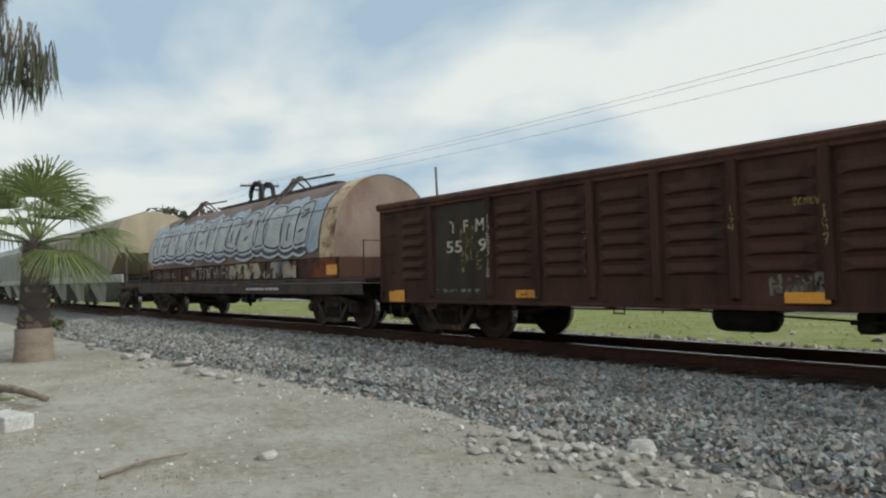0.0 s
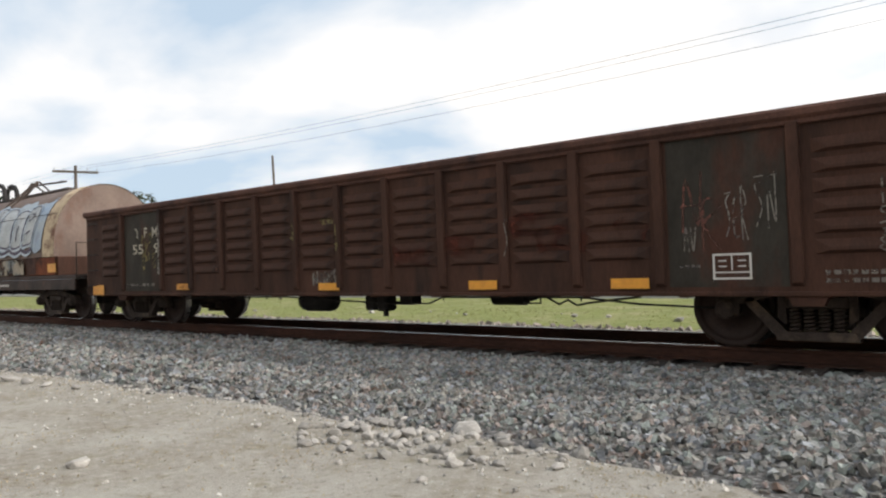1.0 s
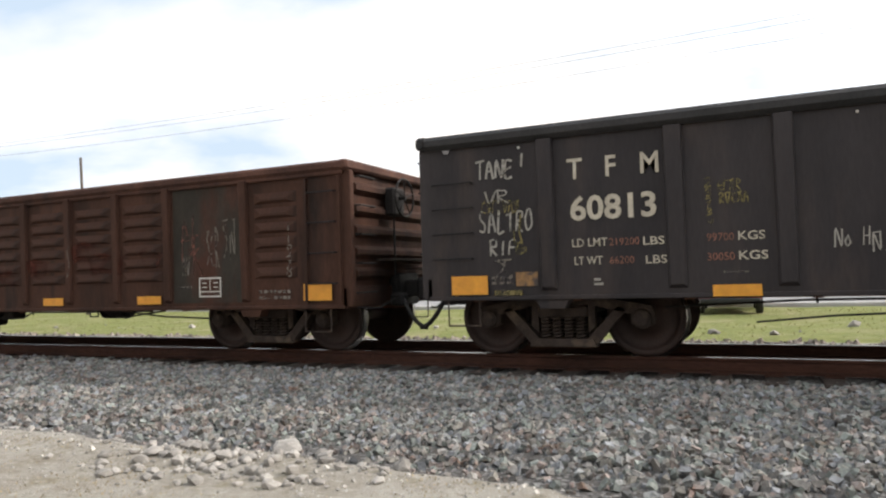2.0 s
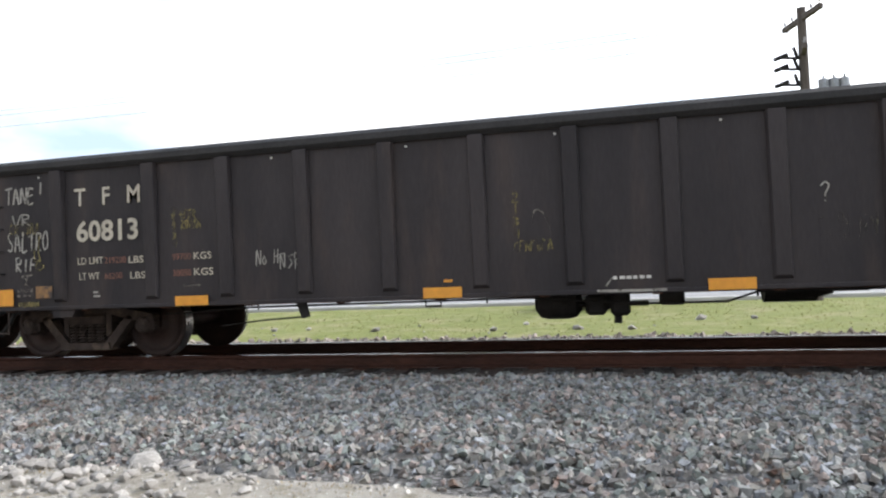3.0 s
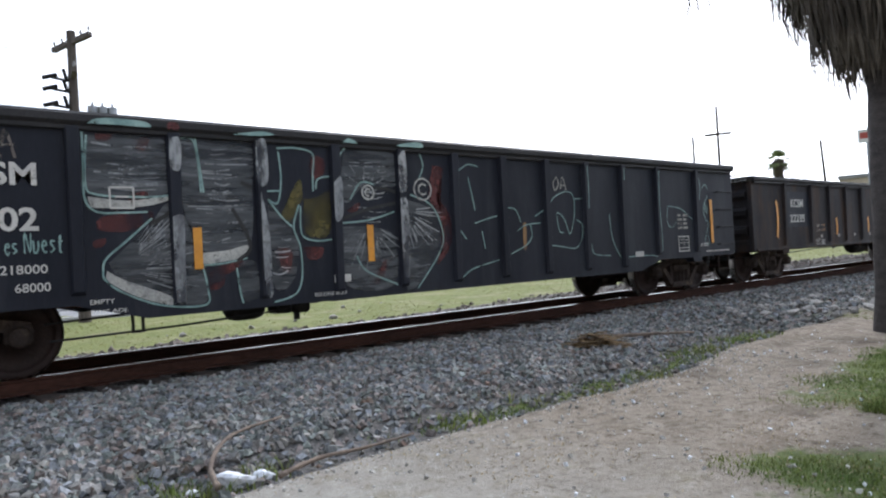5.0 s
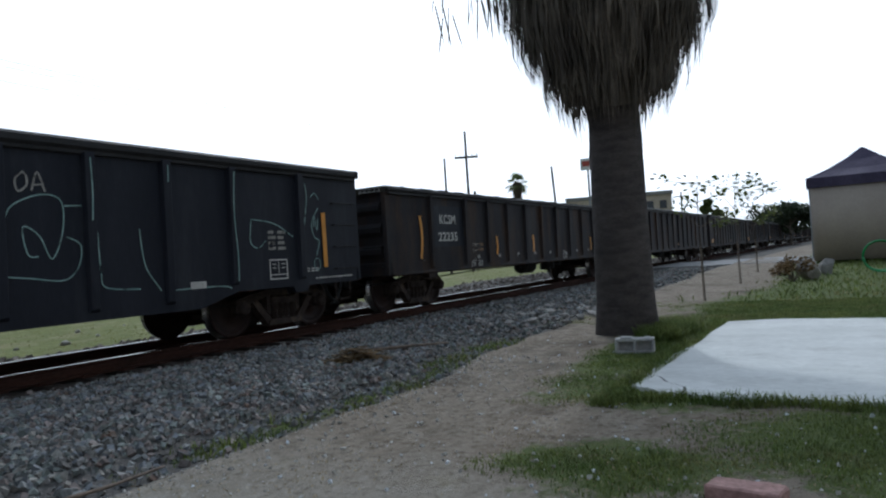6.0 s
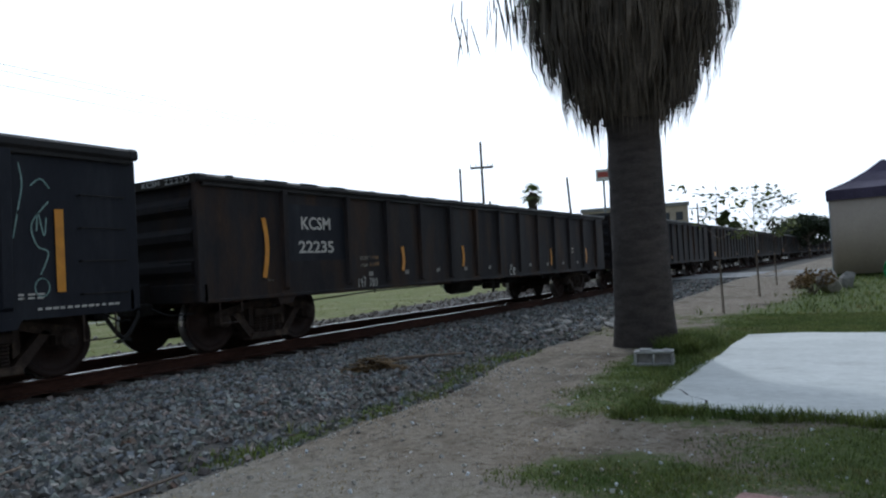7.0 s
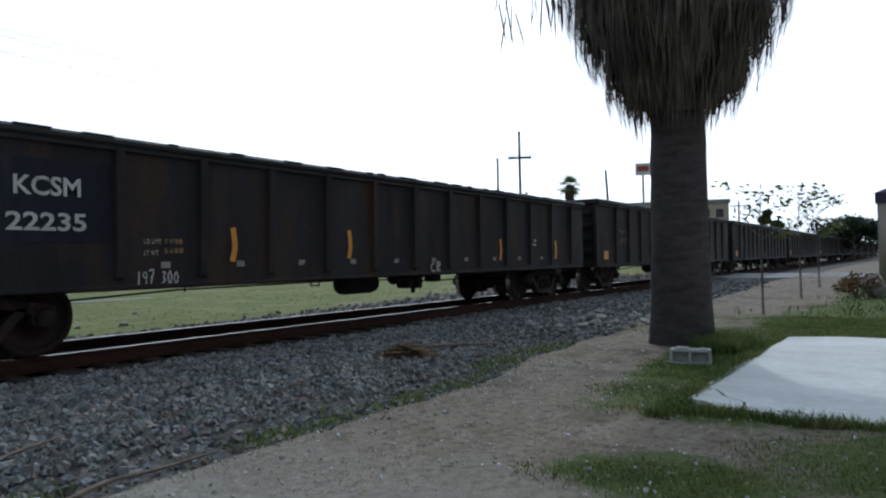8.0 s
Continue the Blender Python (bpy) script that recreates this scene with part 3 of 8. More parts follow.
def wheelset_mesh():
    bm = bmesh.new()
    for s in (-1, 1):
        prof = [(0.10, 0.86), (0.14, 0.86), (0.15, 0.80), (0.33, 0.775), (0.375, 0.80), (0.38, 0.825), (0.448, 0.825), (0.455, 0.81),
                (0.459, 0.72), (0.485, 0.715), (0.485, 0.69), (0.38, 0.685), (0.3, 0.72), (0.14, 0.71), (0.09, 0.68)]
        b2 = bmesh.new()
        lathe(b2, [(r, s * h) for r, h in prof], 32)
        tmp = bpy.data.meshes.new("tmp")
        b2.to_mesh(tmp)
        b2.free()
        bm.from_mesh(tmp)
        bpy.data.meshes.remove(tmp)
    rod(bm, (0, -0.9, 0), (0, 0.9, 0), 0.085, 12)
    for f in bm.faces:
        f.smooth = len(f.verts) == 4
        c = f.calc_center_median()
        if math.hypot(c.x, c.z) > 0.452 and abs(c.y) > 0.70:
            f.material_index = 1
    me = mesh_of("wheelset", bm, M["wheel"])
    me.materials.append(M["tread"])
    return me


def frame_mesh(s):
    bm = bmesh.new()
    y0, y1 = s * 0.93, s * 1.07
    y0, y1 = min(y0, y1), max(y0, y1)
    prism(bm, [(-1.05, 0.50), (-1.02, 0.60), (-0.70, 0.66), (-0.35, 0.72), (0.35, 0.72), (0.70, 0.66), (1.02, 0.60), (1.05, 0.50), (0.74, 0.52), (0.34, 0.62), (-0.34, 0.62), (-0.74, 0.52)], y0, y1)
    for d in (-1, 1):
        prism(bm, [(d * 0.74, 0.56), (d * 0.64, 0.60), (d * 0.27, 0.20), (d * 0.30, 0.13), (d * 0.38, 0.14)], y0, y1)
        prism(bm, [(d * 0.30, 0.62), (d * 0.38, 0.62), (d * 0.38, 0.36), (d * 0.30, 0.30)], y0 + 0.02, y1 - 0.02)
    prism(bm, [(-0.40, 0.13), (0.40, 0.13), (0.36, 0.225), (-0.36, 0.225)], y0 - 0.03, y1 + 0.03)
    box(bm, -0.3, 0.3, y0 - 0.01, y1 + 0.01, 0.47, 0.60, 0.02)
    return mesh_of("side_frame", bm, M["gear"])


def spring_mesh():
    bm = bmesh.new()
    pts = [(0.05 * math.cos(i * 0.9), 0.05 * math.sin(i * 0.9), 0.225 + i * 0.245 / 42) for i in range(43)]
    tube(bm, pts, 0.014, 5)
    return mesh_of("spring", bm, M["gear"], True)


def journal_mesh(s):
    bm = bmesh.new()
    box(bm, -0.13, 0.13, min(s * 0.9, s * 1.08), max(s * 0.9, s * 1.08), 0.37, 0.60, 0.03)
    lathe_part = [(0.02, s * 1.15), (0.07, s * 1.15), (0.1, s * 1.13), (0.115, s * 1.08), (0.115, s * 0.96)]
    b2 = bmesh.new()
    lathe(b2, lathe_part, 16)
    bmesh.ops.translate(b2, verts=b2.verts, vec=(0, 0, RADIUS))
    tmp = bpy.data.meshes.new("tmp")
    b2.to_mesh(tmp)
    b2.free()
    bm.from_mesh(tmp)
    bpy.data.meshes.remove(tmp)
    for i in range(3):
        a = i * math.tau / 3 + 0.5
        rod(bm, (0.06 * math.cos(a), s * 1.145, RADIUS + 0.06 * math.sin(a)), (0.06 * math.cos(a), s * 1.165, RADIUS + 0.06 * math.sin(a)), 0.016, 6)
    return mesh_of("journal_box", bm, M["gear"])


PARTS = {"wheelset": wheelset_mesh(), "spring": spring_mesh()}
for sgn in (-1, 1):
    PARTS["frame", sgn] = frame_mesh(sgn)
    PARTS["journal", sgn] = journal_mesh(sgn)
BASE = 1.83        # wheelbase of a truck


def sub(name, me, parent, m=None, label=""):
    ob = new(name, me)
    ob.parent = parent
    if m is not None:
        ob.matrix_basis = m
    return tagged(ob, label)


def truck(car, x):
    bm = bmesh.new()
    box(bm, -0.2, 0.2, -1.0, 1.0, 0.46, 0.66, 0.03)
    rod(bm, (0, 0, 0.6), (0, 0, 0.78), 0.2, 14)
    for d in (-1, 1):
        box(bm, -0.3, 0.3, *sorted((d * 0.62, d * 0.84)), 0.22, 0.47, 0.02)
        box(bm, d * 0.36 - 0.04, d * 0.36 + 0.04, -0.78, 0.78, 0.36, 0.46, 0.01)
    t = part("truck", bm, M["gear"], car, "grimy cast-steel truck with coil springs")
    t.matrix_basis = pose(x, 0, 0)
    for s in (-1, 1):
        sub("side_frame", PARTS["frame", s], t)
        for d in (-BASE / 2, BASE / 2):
            sub("journal_box", PARTS["journal", s], t, pose(d, 0, 0))
        for d in (-0.21, -0.07, 0.07, 0.21):
            for dy in (0.96, 1.04):
                sub("spring", PARTS["spring"], t, pose(d, s * dy, 0))
    for d in (-BASE / 2, BASE / 2):
        w = sub("wheelset", PARTS["wheelset"], t, pose(d, 0, RADIUS), "steel wheelset with worn treads")
        wheelsets.append((w, d))
    return t


def coupler(car, x, d):
    """d: -1 at the car's left end, 1 at its right."""
    bm = bmesh.new()
    box(bm, min(x - d * 0.5, x + d * 0.42), max(x - d * 0.5, x + d * 0.42), -0.12, 0.12, 0.72, 0.95, 0.02)
    box(bm, min(x + d * 0.36, x + d * 0.62), max(x + d * 0.36, x + d * 0.62), -0.2, 0.15, 0.66, 1.0, 0.05)
    box(bm, x - 0.16, x + 0.16, -0.32, 0.32, 0.6, 1.06, 0.03)
    box(bm, *sorted((x + d * 0.1, x + d * 0.3)), -0.5, -0.3, 0.6, 0.78, 0.03)
    c = part("coupler", bm, M["gear_dark"], car, "black knuckle coupler")
    bm = bmesh.new()
    box(bm, min(x + d * 0.5, x + d * 0.66), max(x + d * 0.5, x + d * 0.66), -0.2, -0.05, 0.70, 0.96, 0.03)
    part("knuckle", bm, M["gear"], c)
    bm = bmesh.new()
    pts = [(x + d * (0.27 + 0.375 * k), -0.42 - 0.02 * k, 0.7 - 0.4 * math.sin(k * math.pi * 0.5) ** 0.85) for k in [i / 12 for i in range(13)]]
    tube(bm, pts, 0.032, 8)
    rod(bm, (x + d * 0.12, -0.4, 0.72), (x + d * 0.28, -0.42, 0.70), 0.04, 8)
    part("air_hose", bm, M["hose"], car, "black rubber air hose", True)
    bm = bmesh.new()
    tube(bm, [(x + d * 0.05, -1.3, 0.62), (x + d * 0.16, -0.9, 0.60), (x + d * 0.2, -0.4, 0.74)], 0.014, 6)
    part("uncoupling_lever", bm, M["gear_dark"], car)


def flat(name, parent, x0, x1, z0, z1, material, label="", y=-1.484, lean=0.0):
    bm = bmesh.new()
    v = [bm.verts.new(p) for p in ((x0, y, z0), (x1, y, z0), (x1 + lean, y, z1), (x0 + lean, y, z1))]
    bm.faces.new(v)
    r = bmesh.ops.extrude_face_region(bm, geom=bm.faces[:])
    bmesh.ops.translate(bm, verts=[q for q in r["geom"] if isinstance(q, bmesh.types.BMVert)], vec=(0, 0.003, 0))
    bmesh.ops.recalc_face_normals(bm, faces=bm.faces)
    return part(name, bm, material, parent, label)


def lettering(parent, words, x0, x1, z0, z1, material, y=-1.484, turn=None, bold=0.0, label="painted lettering"):
    """Words stretched to fill a rectangle on the car's side."""
    cu = bpy.data.curves.new("words", "FONT")
    cu.body, cu.extrude, cu.offset, cu.resolution_u = words, 0.0, bold, 3
    tmp = bpy.data.objects.new("words", cu)
    me = bpy.data.meshes.new_from_object(tmp)
    bpy.data.objects.remove(tmp)
    bpy.data.curves.remove(cu)
    co = np.empty(len(me.vertices) * 3)
    me.vertices.foreach_get("co", co)
    co = co.reshape(-1, 3)
    lo, hi = co.min(0), co.max(0)
    k = (co - lo) / np.maximum(hi - lo, 1e-6)
    out = np.c_[x0 + k[:, 0] * (x1 - x0), np.full(len(co), y), z0 + k[:, 1] * (z1 - z0)]
    me.vertices.foreach_set("co", out.ravel())
    me.name = "lettering"
    me.materials.clear()
    me.materials.append(material)
    me.update()
    ob = new("lettering", me)
    ob.parent = parent
    return tagged(ob, label)


def ribbon(bm, pts, width, y=-1.486):
    """A painted stroke of even width through points in x and z."""
    pts = [Vector((p[0], p[1])) for p in pts]
    left, right = [], []
    for k, p in enumerate(pts):
        d = pts[min(k + 1, len(pts) - 1)] - pts[max(k - 1, 0)]
        n = Vector((-d.y, d.x)).normalized() * width / 2 if d.length else Vector((0, width / 2))
        left.append(bm.verts.new((p.x + n.x, y, p.y + n.y)))
        right.append(bm.verts.new((p.x - n.x, y, p.y - n.y)))
    for k in range(len(pts) - 1):
        bm.faces.new((left[k], right[k], right[k + 1], left[k + 1]))


def curve_pts(pts, n=8):
    """Rounds off a chain of points."""
    out = []
    P = [Vector(p) for p in pts]
    for k in range(len(P) - 1):
        a, b, c, d = P[max(k - 1, 0)], P[k], P[k + 1], P[min(k + 2, len(P) - 1)]
        for i in range(n):
            t = i / n
            out.append(0.5 * ((2 * b) + (c - a) * t + (2 * a - 5 * b + 4 * c - d) * t * t + (3 * b - a - 3 * c + d) * t ** 3))
    out.append(P[-1])
    return out


def scrawl(parent, x0, x1, z0, z1, marks, material, seed, width=0.014, y=-1.486, label="scrawled paint-stick tag"):
    """A row of loose hand-drawn marks that spell nothing."""
    rnd = random.Random(seed)
    bm = bmesh.new()
    w = (x1 - x0) / marks
    glyphs = ([(0, 0.02), (0.12, 1), (0.6, 0.92)], [(0, 0.0), (0.3, 1), (0.6, 0.0)], [(0.55, 0.9), (0.1, 0.75), (0.12, 0.15), (0.6, 0.1)],
              [(0.1, 0), (0.1, 1), (0.55, 0.78), (0.12, 0.5), (0.6, 0)], [(0.58, 0.92), (0.12, 0.8), (0.5, 0.42), (0.08, 0.05)], [(0, 1), (0.28, 0), (0.6, 1)],
              [(0.05, 0), (0.1, 0.9), (0.5, 0.1), (0.55, 1)], [(0.3, 1), (0.05, 0.5), (0.3, 0.02), (0.6, 0.5), (0.32, 1)])
    for k in range(marks):
        a = x0 + k * w
        tilt = rnd.uniform(-0.12, 0.12)
        g = rnd.choice(glyphs)
        ribbon(bm, curve_pts([(a + (0.1 + x * 1.25 + tilt * z) * w, z0 + (z1 - z0) * (z * rnd.uniform(0.9, 1.0) + rnd.uniform(0, 0.06))) for x, z in g], 5), width * rnd.uniform(0.8, 1.2), y)
        if rnd.random() < 0.5:
            z = z0 + (z1 - z0) * rnd.choice((0.45, 0.95))
            ribbon(bm, [(a + 0.1 * w, z), (a + 0.85 * w, z + 0.01)], width, y - 0.0004)
    return part("tag", bm, material, parent, label)


HAND = {
    "A": ([(0, 0), (0.45, 1), (0.95, 0)], [(0.15, 0.38), (0.85, 0.42)]), "C": ([(0.9, 0.85), (0.4, 1), (0.05, 0.5), (0.4, 0.02), (0.9, 0.15)],),
    "E": ([(0.85, 1), (0.05, 0.95), (0.1, 0.0), (0.9, 0.05)], [(0.1, 0.5), (0.75, 0.55)]), "F": ([(0.1, 0), (0.12, 1), (0.9, 1.02)], [(0.1, 0.5), (0.75, 0.55)]),
    "H": ([(0.1, 0), (0.1, 1)], [(0.85, 0), (0.9, 1)], [(0.1, 0.5), (0.88, 0.5)]), "I": ([(0.5, 0), (0.5, 1)],), "J": ([(0.8, 1), (0.75, 0.2), (0.4, 0), (0.1, 0.25)],),
    "L": ([(0.15, 1), (0.1, 0.02), (0.85, 0.05)],), "N": ([(0.05, 0), (0.1, 1), (0.85, 0.02), (0.9, 1)],), "O": ([(0.5, 1), (0.1, 0.6), (0.35, 0.02), (0.85, 0.3), (0.8, 0.85), (0.5, 1)],),
    "R": ([(0.1, 0), (0.12, 1)], [(0.0, 0.95), (0.75, 0.95), (0.8, 0.6), (0.15, 0.48), (0.95, 0)]), "S": ([(0.9, 0.9), (0.35, 1), (0.15, 0.7), (0.8, 0.4), (0.6, 0.02), (0.0, 0.12)],),
    "T": ([(0.5, 0), (0.45, 1)], [(-0.1, 0.9), (1.05, 1.05)]), "U": ([(0.1, 1), (0.1, 0.2), (0.5, 0), (0.85, 0.2), (0.85, 1)],), "V": ([(0, 1), (0.45, 0), (0.95, 1)],),
    "M": ([(0.0, 0), (0.1, 1), (0.45, 0.3), (0.85, 1), (0.95, 0)],), "D": ([(0.1, 0), (0.1, 1), (0.75, 0.85), (0.85, 0.3), (0.1, 0.0)],), "e": ([(0.15, 0.32), (0.8, 0.38), (0.5, 0.62), (0.12, 0.3), (0.5, 0.0), (0.85, 0.1)],),
    "l": ([(0.3, 1), (0.35, 0.1), (0.6, 0.02)],), "s": ([(0.8, 0.55), (0.3, 0.6), (0.25, 0.4), (0.75, 0.2), (0.15, 0.02)],), "t": ([(0.45, 0.95), (0.4, 0.1), (0.7, 0.02)], [(0.1, 0.62), (0.8, 0.66)]), "u": ([(0.1, 0.6), (0.15, 0.1), (0.5, 0.02), (0.8, 0.3), (0.82, 0.6)],),
    "o": ([(0.5, 0.6), (0.15, 0.35), (0.4, 0.02), (0.8, 0.25), (0.5, 0.6)],), "!": ([(0.6, 1), (0.35, 0.1)],), "?": ([(0.1, 0.8), (0.5, 1), (0.85, 0.75), (0.5, 0.45), (0.45, 0.25)], [(0.45, 0.08), (0.5, 0.02)]),
    "0": ([(0.5, 1), (0.1, 0.55), (0.4, 0.0), (0.85, 0.4), (0.5, 1)],), "1": ([(0.45, 1), (0.5, 0)],), "2": ([(0.1, 0.8), (0.5, 1), (0.8, 0.7), (0.05, 0.02), (0.9, 0.05)],), "3": ([(0.1, 0.95), (0.8, 0.85), (0.35, 0.52), (0.85, 0.3), (0.1, 0.02)],),
    "4": ([(0.15, 1), (0.1, 0.5), (0.9, 0.5)], [(0.75, 1), (0.75, 0)]), "5": ([(0.85, 1), (0.2, 0.95), (0.15, 0.55), (0.8, 0.4), (0.6, 0.02), (0.1, 0.08)],),
    "6": ([(0.75, 1), (0.2, 0.5), (0.3, 0.05), (0.8, 0.15), (0.7, 0.45), (0.2, 0.4)],), "7": ([(0.05, 0.95), (0.9, 1), (0.4, 0)], [(0.25, 0.5), (0.8, 0.52)]),
    "8": ([(0.5, 0.52), (0.15, 0.8), (0.5, 1), (0.85, 0.8), (0.5, 0.52), (0.1, 0.25), (0.5, 0), (0.9, 0.25), (0.5, 0.52)],), "9": ([(0.85, 0.6), (0.3, 0.55), (0.25, 0.95), (0.8, 0.95), (0.7, 0.0)],)}


def by_hand(parent, words, x0, x1, z0, z1, material, seed, width=0.02, y=-1.486, label="hand-painted tag"):
    """Words drawn stroke by stroke; a line break starts a new row."""
    rnd = random.Random(seed)
    bm = bmesh.new()
    rows = words.split("\n")
    h = (z1 - z0) / len(rows)
    for r, word in enumerate(rows):
        w = (x1 - x0) / len(word)
        for k, c in enumerate(word):
            a, b = x0 + (k + 0.08) * w, z1 - (r + 0.93) * h
            tilt, size = rnd.uniform(-0.04, 0.14), rnd.uniform(0.78, 0.92)
            for i, stroke in enumerate(HAND.get(c, ())):
                pts = [(a + (px * 0.82 + tilt * pz + rnd.uniform(-0.04, 0.04)) * w, b + (pz * size + rnd.uniform(-0.04, 0.04)) * h) for px, pz in stroke]
                ribbon(bm, curve_pts(pts, 4), width * rnd.uniform(0.75, 1.2), y - 0.0003 * i)
    return part("tag", bm, material, parent, label)


def small_print(parent, x0, x1, z0, z1, rows, cols, material, y=-1.484, seed=1):
    """Lines too small to read, as plain bars."""
    rnd = random.Random(seed)
    bm = bmesh.new()
    h = (z1 - z0) / rows
    for r in range(rows):
        x = x0
        for c in range(cols):
            w = (x1 - x0) / cols
            ww = w * rnd.uniform(0.55, 0.88)
            z = z1 - (r + 1) * h + h * 0.22
            bm.faces.new([bm.verts.new(q) for q in ((x, y, z), (x + ww, y, z), (x + ww, y, z + h * 0.55), (x, y, z + h * 0.55))])
            x += w
    return part("lettering", bm, material, parent, "small painted lettering")


def data_box(parent, x0, x1, z0, z1, y=-1.484):
    bm = bmesh.new()
    e = 0.022
    for a, b, c, d in ((x0, x1, z0, z0 + e), (x0, x1, z1 - e, z1), (x0, x0 + e, z0 + e, z1 - e), (x1 - e, x1, z0 + e, z1 - e),
                       ((x0 + x1) / 2 - e / 3, (x0 + x1) / 2 + e / 3, z0 + 0.1, z1 - e), (x0 + e, x1 - e, z0 + 0.07, z0 + 0.085)):
        bm.faces.new([bm.verts.new(q) for q in ((a, y, c), (b, y, c), (b, y, d), (a, y, d))])
    h = (x1 - x0) / 2
    for i in (0, 1):
        for k in range(2):
            z = z1 - 0.085 - k * 0.06
            a = x0 + i * h + 0.06
            bm.faces.new([bm.verts.new(q) for q in ((a, y, z), (a + h * 0.42, y, z), (a + h * 0.42, y, z + 0.014), (a, y, z + 0.014))])
    return part("data_box", bm, M["white"], parent, "white-framed inspection box stencil")


def rungs(parent, name, x0, x1, zs, y, label=""):
    for z in zs:
        bm = bmesh.new()
        tube(bm, [(x0, y + 0.07, z), (x0, y, z), (x1, y, z), (x1, y + 0.07, z)], 0.011, 6)
        part("ladder_rung", bm, M["gear_dark"], parent, label)


def end_rungs(parent, x, d, ys, zs):
    for z in zs:
        bm = bmesh.new()
        tube(bm, [(x, ys[0], z), (x + d * 0.08, ys[0], z), (x + d * 0.08, ys[1], z), (x, ys[1], z)], 0.012, 6)
        part("ladder_rung", bm, M["gear_dark"], parent)


# ---------------------------------------------------------------- gondola cars
def gondola(label, length, top, bottom, stakes, paint, chord, group="", belly=0.0, belly_from=3.2, chord_h=0.2, stake_w=0.13,
            end_ribs=4, brake_end=1, roller=False, gear=None, slots=()):
    """An open-topped goods car, its left end at x = 0 and the rails' top at z = 0."""
    car = thing("gondola_car", pose(0, 0, 0), label, "freight car", group)
    L = length
    ch = top - chord_h
    for s in (-1, 1):
        bm = bmesh.new()
        y0, y1 = sorted((s * 1.47, s * 1.445))
        low = [(0, bottom), (L, bottom)]
        if belly:
            low[1:1] = [(belly_from, bottom), (belly_from + 0.7, bottom - belly), (L - belly_from - 0.7, bottom - belly), (L - belly_from, bottom)]
        high = [(L, ch)]
        for a, b, deep in slots:
            high += [(b, ch), (b - 0.03, ch - deep), (a + 0.03, ch - deep), (a, ch)]
        prism(bm, low + high + [(0, ch)], y0, y1)
        part("side_wall", bm, paint, car)
        bm = bmesh.new()
        y0, y1 = sorted((s * 1.56, s * 1.40))
        if roller:
            box(bm, -0.05, L + 0.05, y0, y1, ch, top, 0.05)
        else:
            box(bm, 0.0, L, y0, y1, ch + 0.02, top, 0.035)
            box(bm, 0.0, L, *sorted((s * 1.52, s * 1.44)), ch - 0.03, ch + 0.03, 0.01)
        part("top_chord", bm, chord, car)
        bm = bmesh.new()
        box(bm, 0.02, L - 0.02, *sorted((s * 1.505, s * 1.471)), bottom, bottom + 0.05, 0.008)
        if not belly:
            part("side_sill", bm, paint, car)
        else:
            bm.free()
        for x in stakes:
            bm = bmesh.new()
            w = stake_w / 2
            zb = bottom + 0.1 - (belly * smooth01(x, belly_from, belly_from + 0.7) * smooth01(L - x, belly_from, belly_from + 0.7) if belly else 0)
            vs = [(x - w, 1.470, zb), (x + w, 1.470, zb), (x + w * 0.7, 1.52, zb + 0.04), (x - w * 0.7, 1.52, zb + 0.04),
                  (x - w, 1.470, ch), (x + w, 1.470, ch), (x + w * 0.85, 1.555, ch), (x - w * 0.85, 1.555, ch)]
            v = [bm.verts.new((a, s * b, c)) for a, b, c in vs]
            for f in ((0, 1, 2, 3), (4, 5, 6, 7), (0, 1, 5, 4), (1, 2, 6, 5), (2, 3, 7, 6), (3, 0, 4, 7)):
                bm.faces.new([v[i] for i in f])
            bmesh.ops.recalc_face_normals(bm, faces=bm.faces)
            bmesh.ops.bevel(bm, geom=[e for e in bm.edges], offset=0.006, segments=1, affect="EDGES")
            part("side_stake", bm, paint, car)
    bm = bmesh.new()
    box(bm, 0.03, L - 0.03, -1.444, 1.444, bottom + 0.12, bottom + 0.2)
    for x in np.arange(0.6, L - 0.3, 1.2):
        box(bm, x - 0.05, x + 0.05, -1.40, 1.40, bottom - 0.02, bottom + 0.118)
    box(bm, -0.02, L + 0.02, -0.2, 0.2, bottom - 0.06, bottom + 0.11)
    part("floor", bm, M["inside"], car)
    for d, x in ((-1, 0.0), (1, L)):
        bm = bmesh.new()
        xa, xb = sorted((x + d * 0.0, x - d * 0.03))
        box(bm, xa, xb, -1.444, 1.444, bottom + 0.05, top - 0.02)
        box(bm, *sorted((x - d * 0.06, x + d * 0.04)), -1.47, 1.47, bottom + 0.0, bottom + 0.28, 0.02)
        w = part("end_wall", bm, paint, car)
        bm = bmesh.new()
        box(bm, *sorted((x - d * 0.05, x + d * 0.10)), -1.56, 1.56, top - chord_h + 0.02, top + 0.004, 0.03)
        part("end_chord", bm, chord, car)
        step = (ch - bottom - 0.35) / end_ribs
        for k in range(end_ribs):
            z = bottom + 0.36 + k * step
            bm = bmesh.new()
            prism(bm, [(x, z), (x + d * 0.08, z + step * 0.2), (x + d * 0.08, z + step * 0.42), (x, z + step * 0.62)], -1.30, 1.30)
            part("end_rib", bm, paint, w)
        for yc in (-1.42, 1.42):
            bm = bmesh.new()
            box(bm, *sorted((x - d * 0.08, x + d * 0.09)), yc - 0.05, yc + 0.05, bottom + 0.02, ch + 0.02, 0.012)
            part("corner_post", bm, paint, car)
        end_rungs(car, x + d * 0.08, d, (-1.34, -0.95), [bottom + 0.2 + 0.38 * k for k in range(5)])
        coupler(car, x, d)
    d, x = brake_end, (L if brake_end > 0 else 0.0)
